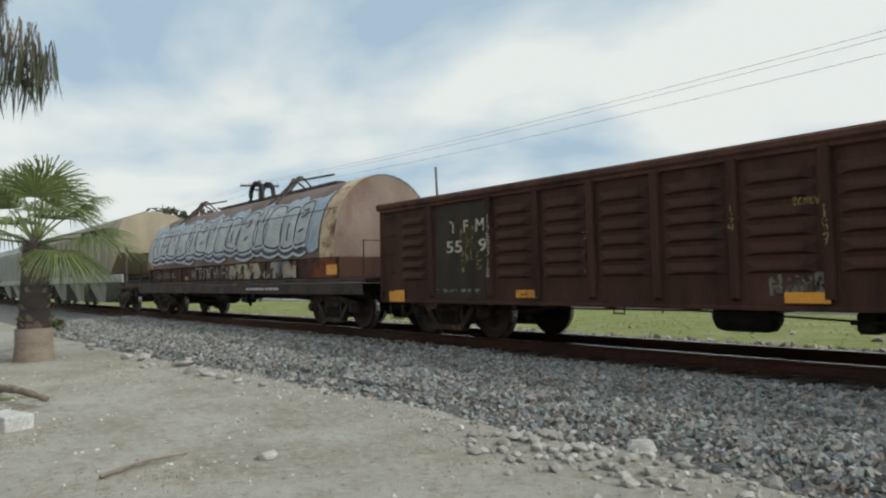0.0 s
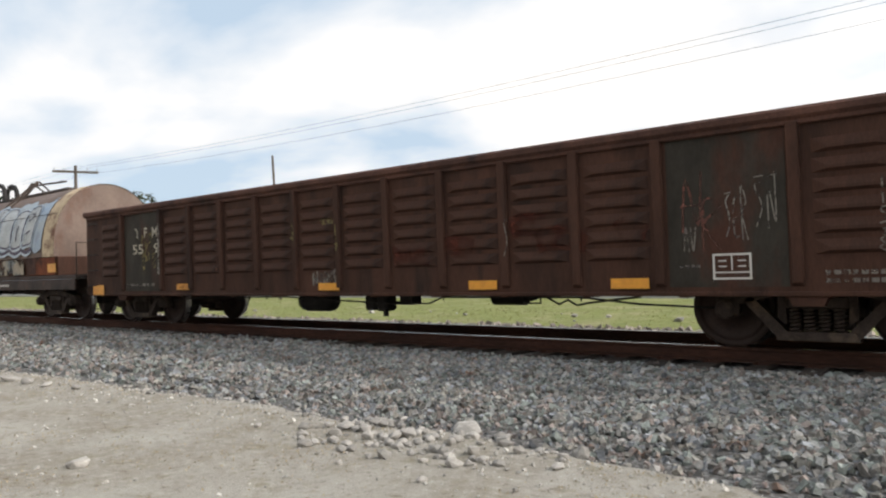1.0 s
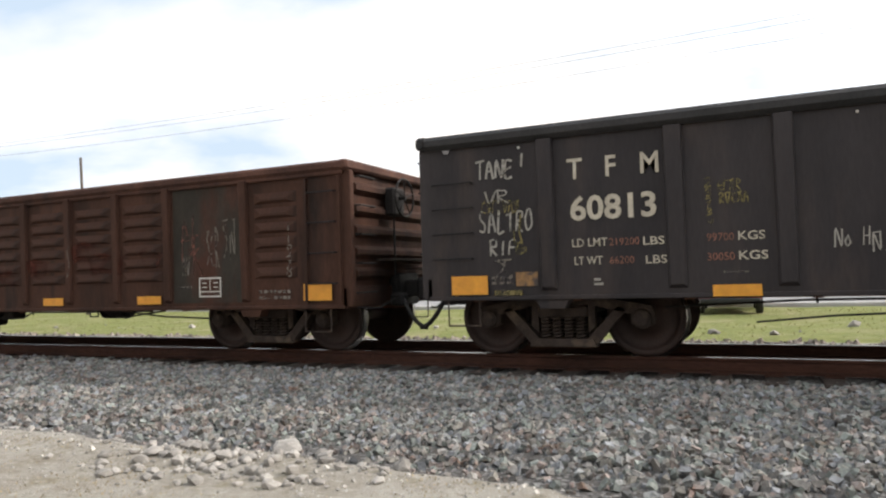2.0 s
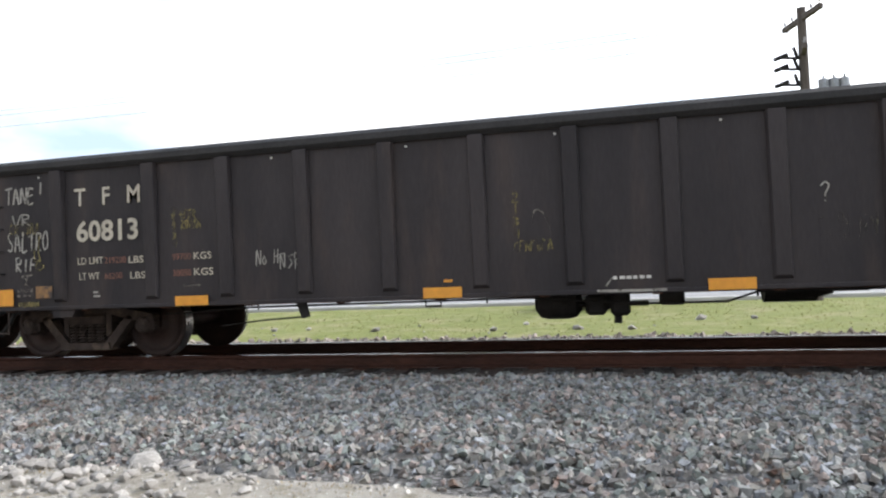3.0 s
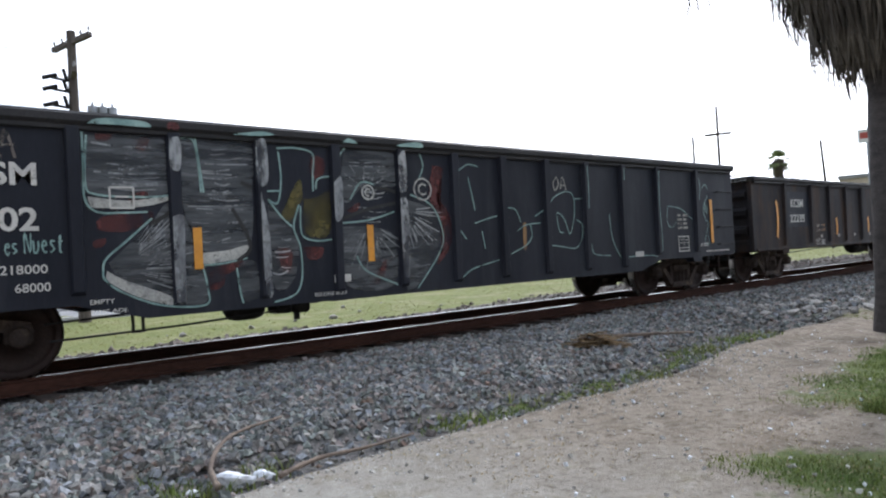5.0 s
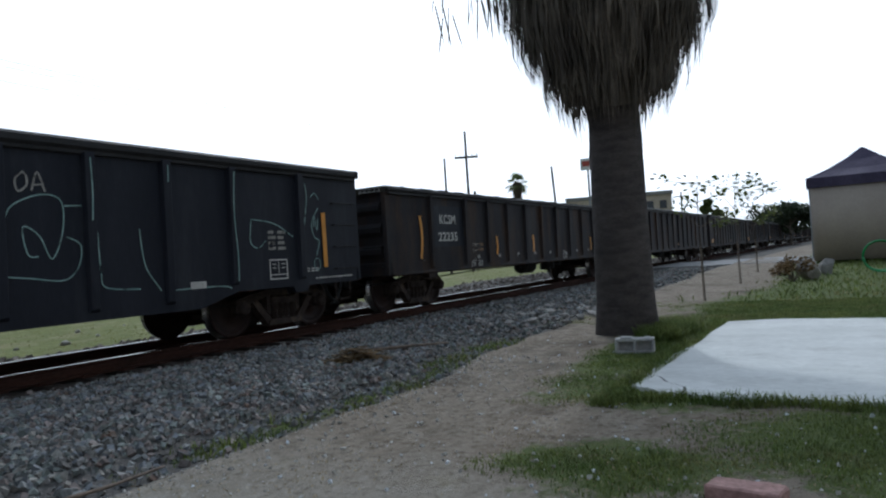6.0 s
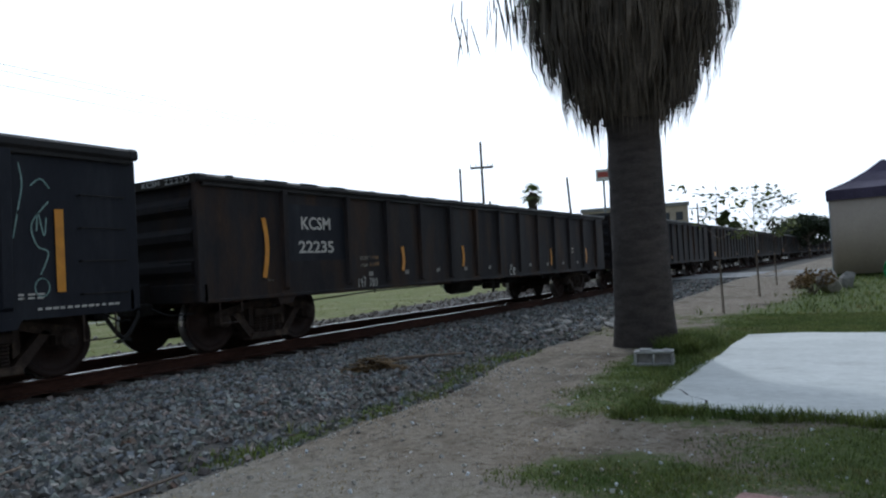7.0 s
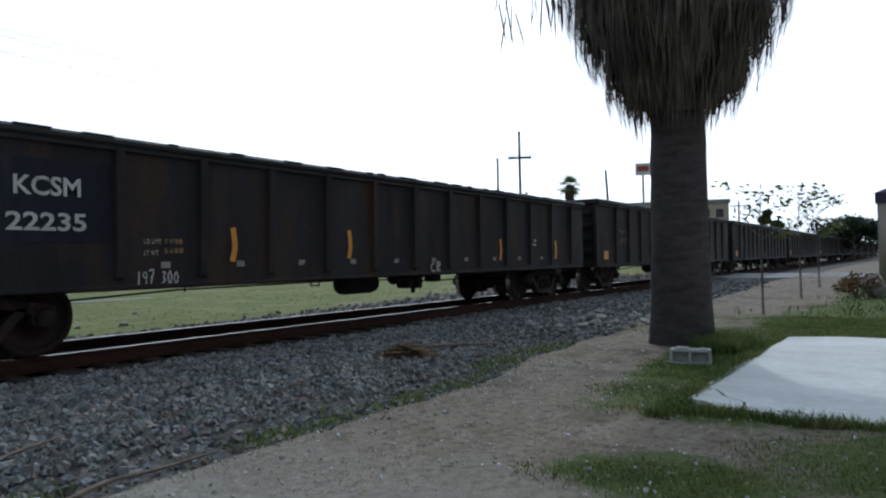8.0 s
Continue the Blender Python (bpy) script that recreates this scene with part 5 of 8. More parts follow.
    for x, d in ((4.83, 1), (12.5, -1)):
        bm = bmesh.new()
        prism(bm, [(x, 0.7), (x + d * 0.12, 0.7), (x + d * 0.16, 0.53), (x + d * 0.08, 0.51)], -1.42, -1.36)
        tube(bm, [(x + d * 0.12, -1.36, 0.53), (x - d * 0.5, -1.2, 0.49), (x - d * 1.2, -1.1, 0.42)], 0.012, 6)
        part("rod_bracket", bm, M["gear_dark"], car, "black bracket with a slanting rod")
    cars.append((car, u0))


def spray_shape(parent, pts, material, label, y):
    bm = bmesh.new()
    ring = curve_pts([Vector(p) for p in pts + pts[:1]], 5)[:-1]
    f = bm.faces.new([bm.verts.new((p.x, y, p.y)) for p in ring])
    bmesh.ops.triangulate(bm, faces=[f])
    return part("spray_paint", bm, material, parent, label)


def car_graffiti():
    u0 = 23.57
    ribs = [x - u0 for x in (24.98, 26.5, 27.52, 28.55, 29.6, 30.66, 31.66, 32.68, 33.71, 34.76, 35.85, 36.99, 38.45)]
    car = gondola("blue-black open gondola car covered in graffiti", 16.38, 2.73, 0.74, ribs, M["blue_black"], M["chord_black"], "gondola cars of the train",
                  belly=0.19, belly_from=2.9, chord_h=0.16, stake_w=0.15, brake_end=-1, gear=(4.75, 0.55, 5.35, 7.34), slots=((0.14, 0.37, 0.075),))
    lettering(car, "KCSM", 1.75, 2.6, 1.96, 2.19, M["white"], bold=0.025, label="white reporting mark")
    lettering(car, "61402", 1.73, 2.6, 1.51, 1.75, M["white"], bold=0.025, label="white car number")
    for w, a, b, z in (("LD LMT", 1.7, 2.05, 1.09), ("218000", 2.25, 2.66, 1.09), ("LT WT", 1.7, 2.02, 0.89), ("68000", 2.37, 2.68, 0.91), ("2 INCH HF COMP SHOES", 0.18, 1.08, 0.88), ("LIFT AND\nJACK HERE", 0.95, 1.2, 0.99)):
        lettering(car, w, a, b, z, z + (0.09 if len(w) < 9 else 0.07 if "\n" not in w else 0.13), M["white"], bold=0.01)
    scrawl(car, 1.6, 2.45, 2.22, 2.5, 5, M["faint"], 61, 0.022)
    for k, (w, a, b, z) in enumerate((("el", 1.64, 1.78, 1.28), ("MuNDO", 1.83, 2.25, 1.25), ("es", 2.29, 2.42, 1.27), ("Nuest", 2.46, 2.82, 1.28))):
        by_hand(car, w, a, b, z, z + 0.22, M["teal"], 80 + k, 0.018, label="hand-sprayed teal words")
    bm = bmesh.new()
    ribbon(bm, [(2.93 + 0.045 * math.cos(a), 1.4 + 0.035 * math.sin(a)) for a in [k * math.tau / 16 for k in range(17)]], 0.012, -1.484)
    part("spray_line", bm, M["teal"], car, "small teal ring")
    scrawl(car, 0.85, 1.2, 1.2, 1.95, 2, M["faint"], 64, 0.014)
    flat("reflector", car, 0.76, 0.88, 1.06, 1.97, M["orange_old"], "worn brown reflector strip")
    for a, z0, z1 in ((4.13, 1.05, 1.52), (6.49, 1.03, 1.52), (15.42, 1.02, 1.95)):
        flat("reflector", car, a, a + 0.1, z0, z1, M["orange"], "orange reflector strip", -1.492)
    lettering(car, "EMPTY", 3.03, 3.27, 0.74, 0.79, M["white"], bold=0.01)
    lettering(car, "7/16\" ADJ.", 3.03, 3.4, 0.63, 0.685, M["white"], bold=0.01)
    lettering(car, "RELEASE ROD", 5.65, 6.12, 0.62, 0.67, M["white"], bold=0.01)
    flat("placard", car, 5.95, 6.2, 0.78, 0.88, M["white"], "small white placard")
    flat("placard", car, 12.61, 12.88, 0.83, 0.93, M["white"], "small white placard")
    # graffiti: washes first, then fills, then outlines; what lies on the stakes stands further out
    flank, proud = -1.4765, -1.5585
    for pts in ([(3.07, 2.5), (3.81, 2.52), (3.87, 2.25), (3.85, 1.89), (3.15, 1.88), (3.05, 2.0)], [(3.23, 1.16), (3.67, 1.57), (3.88, 1.8), (4.1, 1.57), (4.26, 1.02), (4.24, 0.67), (3.82, 0.71), (3.4, 0.91)],
                [(4.03, 2.52), (4.89, 2.54), (4.88, 2.01), (4.8, 1.32), (4.27, 1.24), (4.06, 1.65), (4.01, 2.18)], [(5.01, 1.93), (5.24, 1.64), (5.42, 1.51), (5.46, 1.26), (5.38, 0.88), (5.14, 0.73), (5.03, 1.19)],
                [(6.19, 2.5), (7.03, 2.5), (7.02, 2.06), (6.54, 2.09), (6.2, 1.81), (6.13, 2.08)], [(6.1, 1.5), (6.55, 1.49), (6.94, 1.35), (6.9, 0.69), (6.13, 0.74)],
                [(7.19, 1.87), (7.62, 1.73), (7.78, 1.35), (7.66, 1.08), (7.32, 0.66), (7.11, 0.68)], [(4.64, 1.08), (4.85, 1.11), (4.94, 0.74), (4.74, 0.63), (4.68, 0.76)]):
        spray_shape(car, pts, M["grey_spray"], "streaked grey graffiti wash", flank)
    reds = ([(3.41, 1.76), (3.5, 1.89), (3.65, 1.92), (3.64, 1.81), (3.48, 1.73)], [(3.13, 1.6), (3.27, 1.67), (3.67, 1.7), (3.67, 1.59), (3.4, 1.49), (3.16, 1.51)], [(3.09, 1.4), (3.21, 1.42), (3.19, 1.35), (3.1, 1.33)],
            [(3.61, 2.5), (3.7, 2.5), (3.65, 2.37), (3.55, 2.38)], [(3.16, 2.52), (3.31, 2.52), (3.29, 2.46), (3.17, 2.45)], [(4.3, 1.0), (4.68, 1.16), (4.68, 1.06), (4.46, 0.96), (4.31, 0.94)],
            [(4.3, 0.9), (4.48, 0.93), (4.43, 0.82), (4.31, 0.81)], [(5.72, 2.42), (5.87, 2.38), (5.88, 2.21), (5.75, 2.12), (5.66, 2.24)], [(5.53, 1.25), (5.8, 1.24), (5.76, 1.11), (5.59, 1.1)],
            [(6.53, 0.71), (6.65, 0.89), (6.78, 1.05), (6.77, 0.89), (6.61, 0.69)], [(6.19, 1.72), (6.41, 1.82), (6.32, 1.68)], [(7.7, 2.37), (7.89, 2.33), (7.8, 2.08), (7.75, 1.83), (7.97, 1.68), (7.97, 1.22), (7.69, 0.93), (7.85, 1.33), (7.77, 1.65), (7.6, 1.92)],
            [(5.17, 1.26), (5.36, 1.22), (5.32, 0.96), (5.21, 1.01)])
    for k, pts in enumerate(reds):
        spray_shape(car, pts, M["red_spray"], "red spray-paint patch", flank - 0.002 - 0.0004 * (k % 3))
    for pts in ([(5.24, 1.66), (5.51, 2.11), (5.55, 1.87), (5.51, 1.81), (5.36, 1.59)], [(5.56, 1.85), (5.74, 1.88), (5.94, 1.94), (5.91, 1.42), (5.67, 1.38), (5.55, 1.47)]):
        spray_shape(car, pts, M["yellow_spray"], "yellow spray-paint patch", flank - 0.0024)
    for pts in ([(3.06, 1.86), (3.45, 1.82), (3.88, 1.87), (3.88, 1.83), (3.62, 1.76), (3.14, 1.74), (3.07, 1.79)], [(3.21, 1.08), (3.41, 0.96), (3.83, 0.78), (3.86, 0.67), (3.5, 0.79), (3.22, 0.97)], [(4.23, 1.23), (4.52, 1.25), (4.78, 1.3), (4.75, 1.17), (4.47, 1.12), (4.24, 1.11)]):
        spray_shape(car, pts, M["bone"], "bone-white spray-paint band", flank - 0.0034)
    for pts in ([(3.06, 2.6), (3.2, 2.67), (3.61, 2.67), (3.69, 2.61), (3.36, 2.61)], [(4.62, 2.6), (4.99, 2.66), (5.16, 2.63), (4.9, 2.6)], [(6.13, 2.6), (6.23, 2.66), (6.37, 2.6), (6.25, 2.6)], [(7.0, 2.6), (7.1, 2.64), (7.4, 2.68), (7.47, 2.61), (7.15, 2.6)]):
        spray_shape(car, pts, M["teal"], "pale green spray-paint cap on the chord", -1.5635)
    spray_shape(car, [(3.88, 2.61), (4.0, 2.61), (3.99, 2.68), (3.89, 2.68)], M["red_spray"], "red spray-paint patch on the chord", -1.5635)
    for pts in ([(4.91, 2.55), (5.04, 2.55), (5.05, 2.07), (4.91, 2.05)], [(4.95, 1.95), (5.03, 1.51), (5.04, 1.06), (5.04, 0.7), (4.95, 0.74), (4.94, 1.39)], [(7.03, 2.47), (7.15, 2.53), (7.15, 2.03), (7.03, 1.99)],
                [(7.03, 1.88), (7.15, 1.81), (7.14, 0.96), (7.04, 0.78), (7.02, 1.34)], [(3.89, 2.5), (4.01, 2.51), (4.0, 2.17), (3.89, 2.2)], [(3.89, 1.64), (4.01, 1.62), (4.0, 1.03), (4.0, 0.7), (3.89, 0.75)], [(5.97, 2.07), (6.09, 2.14), (6.09, 1.67), (5.97, 1.59)]):
        spray_shape(car, pts, M["silver"], "silver spray-paint over a stake", proud)
    outlines = ([(3.03, 2.53), (3.03, 2.14), (3.03, 1.83), (3.14, 1.7), (3.37, 1.69), (3.65, 1.7)], [(3.07, 2.5), (3.04, 2.0), (3.15, 1.88), (3.63, 1.86), (3.88, 1.88)],
                [(3.69, 1.63), (3.43, 1.4), (3.21, 1.21), (3.17, 1.08), (3.2, 0.97), (3.4, 0.82), (3.78, 0.67), (4.24, 0.64), (4.27, 0.83), (4.23, 1.06)], [(4.05, 2.53), (4.2, 2.48), (4.25, 1.92)], [(4.21, 2.54), (4.28, 1.92)],
                [(4.63, 1.04), (4.66, 0.76), (4.69, 0.62)], [(5.24, 2.44), (5.26, 2.1), (5.2, 1.81), (5.07, 1.85)], [(5.22, 2.48), (5.48, 2.5), (5.72, 2.44), (5.71, 2.2), (5.7, 1.96)],
                [(5.49, 1.79), (5.4, 1.51), (5.48, 1.25), (5.48, 0.87), (5.37, 0.67), (5.09, 0.6)], [(5.06, 1.95), (5.26, 1.96)], [(5.07, 1.85), (5.24, 1.64), (5.38, 1.51)], [(5.51, 1.77), (5.51, 1.42), (5.7, 1.33), (5.94, 1.34)],
                [(5.74, 1.99), (5.78, 2.12), (5.95, 2.16)], [(6.11, 2.21), (6.13, 2.44), (6.22, 2.55)], [(6.12, 1.55), (6.56, 1.59), (6.97, 1.7)], [(6.31, 1.11), (6.46, 0.9), (6.96, 0.69)],
                [(7.26, 1.94), (7.65, 1.78), (7.83, 1.38), (7.73, 1.08), (7.31, 0.61)], [(7.46, 2.55), (7.52, 2.36), (7.43, 2.16)], [(4.24, 1.09), (4.47, 1.1), (4.77, 1.15)], [(6.25, 1.86), (6.43, 2.09), (6.65, 2.07)])
    for pts in outlines:
        bm = bmesh.new()
        ribbon(bm, curve_pts(pts, 7), 0.022, -1.4825)
        part("spray_line", bm, M["teal"], car, "pale teal spray-paint outline")
    for pts in ([(4.61, 1.74), (4.78, 1.42), (4.8, 1.24), (4.64, 1.12)], [(4.0, 1.88), (3.87, 1.68), (3.67, 1.57)], [(6.53, 2.02), (6.82, 2.02), (7.0, 1.97)], [(6.13, 1.61), (6.51, 1.73), (6.99, 1.82)], [(4.73, 2.05), (4.88, 1.99)]):
        bm = bmesh.new()
        ribbon(bm, curve_pts(pts, 6), 0.045, -1.4835)
        part("spray_line", bm, M["hose"], car, "black spray-paint stroke")
    rnd = random.Random(77)
    # streaks sprayed side to side, then fanned ones in the wedge and the two beards
    for x0, x1, z0, z1, n in ((3.1, 3.82, 1.92, 2.45, 11), (4.08, 4.85, 1.3, 2.45, 20), (5.08, 5.4, 0.8, 1.4, 7), (6.2, 6.98, 1.55, 2.4, 12)):
        for k in range(n):
            z = z0 + (z1 - z0) * (k + rnd.random()) / n
            a = x0 + rnd.uniform(0, 0.45) * (x1 - x0)
            e = x1 - rnd.uniform(0, 0.4) * (x1 - x0)
            bm = bmesh.new()
            ribbon(bm, curve_pts([(a, z), ((a + e) / 2, z - rnd.uniform(0.0, 0.03)), (e, z + rnd.uniform(-0.02, 0.03))], 4), rnd.uniform(0.005, 0.022), -1.4795)
            part("spray_streak", bm, M["silver"], car, "thin silver spray-paint streak")
    for cx, cz, a0, a1, r0, r1, n in ((3.3, 1.1, 52, -26, 0.3, 0.95, 22), (6.55, 1.55, 200, 340, 0.2, 0.75, 16), (7.15, 1.72, 5, -80, 0.2, 0.72, 14), (6.5, 2.0, 20, 160, 0.14, 0.4, 10)):
        for k in range(n):
            a = radians(a0 + (a1 - a0) * (k + rnd.random()) / n)
            p, q = r0 * rnd.uniform(0.8, 1.5), r1 * rnd.uniform(0.6, 1.0)
            bm = bmesh.new()
            ribbon(bm, [(cx + r * math.cos(a + 0.08 * r), max(0.64, cz + r * math.sin(a + 0.08 * r))) for r in (p, (p + q) / 2, q)], rnd.uniform(0.005, 0.02), -1.4795)
            part("spray_streak", bm, M["silver"], car, "thin silver spray-paint streak")
    for x, z, r, arc in ((6.54, 1.96, 0.095, 360), (6.54, 1.96, 0.045, 250), (7.49, 2.02, 0.155, 360), (7.49, 2.02, 0.075, 280)):
        bm = bmesh.new()
        ribbon(bm, [(x + r * math.cos(a), z + r * math.sin(a)) for a in [radians(40 + arc * k / 20) for k in range(21)]], 0.026, -1.485)
        part("spray_line", bm, M["bone"], car, "silver spray-paint ring")
    bm = bmesh.new()
    for a, b in (((3.27, 1.96), (3.51, 1.96)), ((3.51, 1.96), (3.51, 1.74)), ((3.51, 1.74), (3.27, 1.74)), ((3.27, 1.74), (3.27, 1.96)), ((3.32, 1.86), (3.46, 1.86))):
        ribbon(bm, [a, b], 0.02, -1.4865)
    part("stencil", bm, M["white"], car, "small white stencilled frame")
    # fainter outlines towards the other end
    for pts in ([(8.15, 2.2), (8.06, 1.98), (8.07, 1.76), (8.16, 1.63)], [(8.19, 2.31), (8.4, 2.42), (8.61, 2.39)], [(8.39, 2.22), (8.5, 1.72)], [(8.48, 1.52), (8.71, 1.58), (8.96, 1.63)], [(8.62, 1.4), (8.67, 1.13)],
                [(8.29, 1.28), (8.15, 1.43), (8.05, 1.33), (8.1, 1.11), (8.17, 0.89)], [(8.18, 0.71), (8.4, 0.83), (8.97, 0.94)], [(9.18, 1.76), (9.37, 1.74), (9.46, 1.62), (9.49, 1.53)], [(9.18, 1.58), (9.2, 1.35), (9.19, 1.02)],
                [(9.24, 1.02), (9.59, 1.15), (9.74, 1.29), (9.72, 1.48)], [(9.41, 1.39), (9.62, 1.48), (9.98, 1.51)], [(9.84, 1.62), (10.06, 1.72)], [(10.2, 1.72), (10.3, 1.91), (10.62, 2.04), (10.85, 1.97), (10.85, 1.62), (10.71, 1.31), (10.58, 1.57), (10.4, 1.67), (10.44, 1.37), (10.56, 1.34)],
                [(10.2, 1.13), (10.46, 1.1), (10.84, 1.06), (11.02, 1.21), (11.06, 1.46), (10.89, 1.56)], [(11.28, 1.61), (11.3, 1.15), (11.36, 0.94), (11.83, 0.89)], [(10.88, 1.92), (11.1, 1.93)],
                [(11.86, 1.66), (11.88, 1.4), (11.94, 1.13), (12.14, 0.85)], [(12.37, 0.84), (13.13, 0.84), (13.34, 0.8)], [(13.8, 1.81), (13.76, 1.48), (13.91, 1.37), (14.08, 1.48)], [(13.8, 1.81), (14.28, 1.75), (14.7, 1.54)], [(15.05, 2.44), (15.08, 2.21), (15.03, 1.93), (14.97, 1.62)], [(15.17, 2.2), (15.28, 2.28), (15.38, 2.18)], [(15.36, 2.03), (15.17, 1.78), (15.22, 1.54), (15.34, 1.46), (15.25, 1.22)], [(15.22, 1.7), (15.24, 1.9), (15.3, 1.65), (15.33, 1.85)]):
        bm = bmesh.new()
        ribbon(bm, curve_pts(pts, 7), 0.017, -1.4825)
        part("spray_line", bm, M["teal"], car, "pale grey-green spray-paint outline")
    for pts in ([(11.19, 2.5), (11.2, 2.1), (11.18, 1.75)], [(13.44, 2.5), (13.4, 1.9), (13.43, 1.3), (13.42, 0.9)], [(12.29, 2.5), (12.28, 2.28)]):
        bm = bmesh.new()
        ribbon(bm, curve_pts(pts, 7), 0.018, proud)
        part("spray_line", bm, M["teal"], car, "pale spray-paint stroke down a stake")
    bm = bmesh.new()
    ribbon(bm, [(15.26 + 0.08 * math.cos(a), 1.08 + 0.1 * math.sin(a)) for a in [k * math.tau / 16 for k in range(17)]], 0.016, -1.484)
    part("spray_line", bm, M["teal"], car, "small teal ring")
    spray_shape(car, [(9.55, 1.5), (9.62, 1.5), (9.6, 1.1), (9.54, 1.12)], M["orange_old"], "worn orange smear", flank - 0.001)
    by_hand(car, "OA", 10.3, 10.7, 2.05, 2.32, M["tag_white"], 78, 0.022, label="white sprayed tag")
    data_box(car, 14.13, 14.53, 0.87, 1.19)
    small_print(car, 14.13, 14.55, 1.32, 1.66, 4, 2, M["tag_white"])
    small_print(car, 15.0, 15.3, 0.95, 1.03, 2, 3, M["white"])
    small_print(car, 15.2, 16.2, 0.82, 0.87, 1, 12, M["white"])
    rungs(car, "side_ladder", 0.12, 0.68, [0.98, 1.36, 1.74, 2.12, 2.46], -1.54)
    rungs(car, "side_ladder", 15.7, 16.26, [0.98, 1.36, 1.74, 2.12], -1.54)
    bm = bmesh.new()
    tube(bm, [(3.49, -1.3, 0.62), (3.49, -1.3, 0.4), (3.6, -1.3, 0.4), (3.6, -1.3, 0.62)], 0.022, 6)
    tube(bm, [(2.69, -1.25, 0.39), (4.0, -1.28, 0.42), (5.3, -1.25, 0.48)], 0.014, 6)
    part("pull_rod", bm, M["gear_dark"], car)
    cars.append((car, u0))


def car_brown():
    u0 = 41.04
    ribs = [1.55, 3.1] + [3.1 + 1.16 * k for k in range(1, 11)] + [15.9]
    car = gondola("dark brown open gondola car with a torn top edge", 16.66, 2.53, 0.75, ribs, M["brown_black"], M["chord_black"], "gondola cars of the train", chord_h=0.13, end_ribs=3, brake_end=1, gear=(7.6, 1.0, 9.3, 10.6))
    flat("panel", car, 1.66, 3.02, 1.3, 2.2, M["blue_black"], "black patch behind the lettering", -1.4745)
    lettering(car, "KCSM", 1.95, 2.66, 1.8, 2.01, M["white"], -1.479, bold=0.022, label="white reporting mark")
    lettering(car, "22235", 1.87, 2.72, 1.42, 1.62, M["white"], -1.479, bold=0.022, label="white car number")
    board = flat("number_board", car, 0.15, 1.5, 2.405, 2.535, M["panel_grey"], "grey-green strip along the top of the end", -0.106)
    board.matrix_basis = pose(0, 0, 0, 0, 0, -90)
    for w, a, b in (("KCSM", 0.35, 0.75), ("22235", 0.85, 1.38)):
        lettering(car, w, a, b, 2.43, 2.51, M["white"], -0.11, bold=0.01, label="white mark on the car's end").matrix_basis = pose(0, 0, 0, 0, 0, -90)
    bm = bmesh.new()
    ribbon(bm, curve_pts([(1.12, 1.96), (1.17, 1.7), (1.17, 1.4), (1.1, 1.06)], 6), 0.085, -1.486)
    part("reflector", bm, M["orange"], car, "bent orange reflector strip")
    for x, z in ((4.75, 1.06), (7.1, 1.08), (12.1, 1.0), (14.95, 1.0)):
        bm = bmesh.new()
        ribbon(bm, curve_pts([(x, z + 0.46), (x + 0.03, z + 0.2), (x - 0.02, z)], 6), 0.09, -1.486)
        part("reflector", bm, M["orange"], car, "bent orange reflector strip")
    for x in list(np.array(ribs[1:11]) + 0.55):
        flat("placard", car, x, x + 0.13, 0.99, 1.07, M["tag_white"], "small pale plate")
    lettering(car, "LD LMT", 3.42, 3.66, 1.29, 1.35, M["cream"])
    lettering(car, "LT WT", 3.42, 3.62, 1.15, 1.21, M["cream"])
    small_print(car, 3.7, 3.98, 1.15, 1.38, 2, 4, M["orange_old"])
    by_hand(car, "197 300", 3.3, 3.9, 0.79, 0.97, M["white"], 95, 0.018, label="hand-painted white weight figures")
    small_print(car, 13.6, 13.9, 1.3, 1.5, 2, 2, M["cream"])
    scrawl(car, 9.4, 9.75, 0.8, 0.98, 2, M["white"], 91, 0.03)
    small_print(car, 1.0, 1.3, 1.0, 1.04, 1, 5, M["faint"])
    rnd = random.Random(14)
    x = 0.4
    while x < 16:
        w = rnd.uniform(0.08, 0.5)
        bm = bmesh.new()
        box(bm, x, x + w, -1.552, -1.5, 2.515, 2.53 + rnd.uniform(0.003, 0.014), 0.004)
        part("torn_edge", bm, M["chord_black"], car, "dented, torn upper edge")
        x += w + rnd.uniform(0.1, 0.9)
    cars.append((car, u0))


def car_plain():
    ribs = [1.4] + [1.4 + 1.15 * k for k in range(1, 12)] + [15.3]
    car = gondola("dark grey-brown open gondola car", 16.5, 2.72, 0.72, ribs, M["brown_black"], M["chord_black"], "gondola cars of the train", chord_h=0.16, brake_end=1, end_ribs=4)
    flat("reflector", car, 0.35, 0.7, 0.95, 1.2, M["orange"], "orange reflector plate", -1.509)
    flat("reflector", car, 8.0, 8.3, 0.95, 1.08, M["orange_old"], "worn orange reflector plate", -1.509)
    small_print(car, 1.75, 2.4, 1.4, 1.95, 2, 4, M["faint"])
    small_print(car, 14.0, 14.5, 1.2, 1.9, 4, 2, M["faint"])
    first = len(wheelsets)
    cars.append((car, 58.9))
    for k in range(1, 9):
        dup = copy_thing(car, pose(0, 0, 0))
        cars.append((dup, 58.9 + 17.75 * k))
        for tr in dup.children:
            if tr.name.startswith("truck"):
                for w in tr.children:
                    if w.name.startswith("wheelset"):
                        wheelsets.append((w, w.matrix_basis.translation.x))


# ---------------------------------------------------------------- coil car with its round hood
def hood_point(x, a, r=0.0):
    """A place on the hood: a is the angle up from the near edge, 0 to 180 degrees."""
    c, s = math.cos(radians(a)), math.sin(radians(a))
    return (x, -(1.40 + r) * c, 1.60 + (1.92 + r) * s ** 0.8 if s > 0 else 1.60)


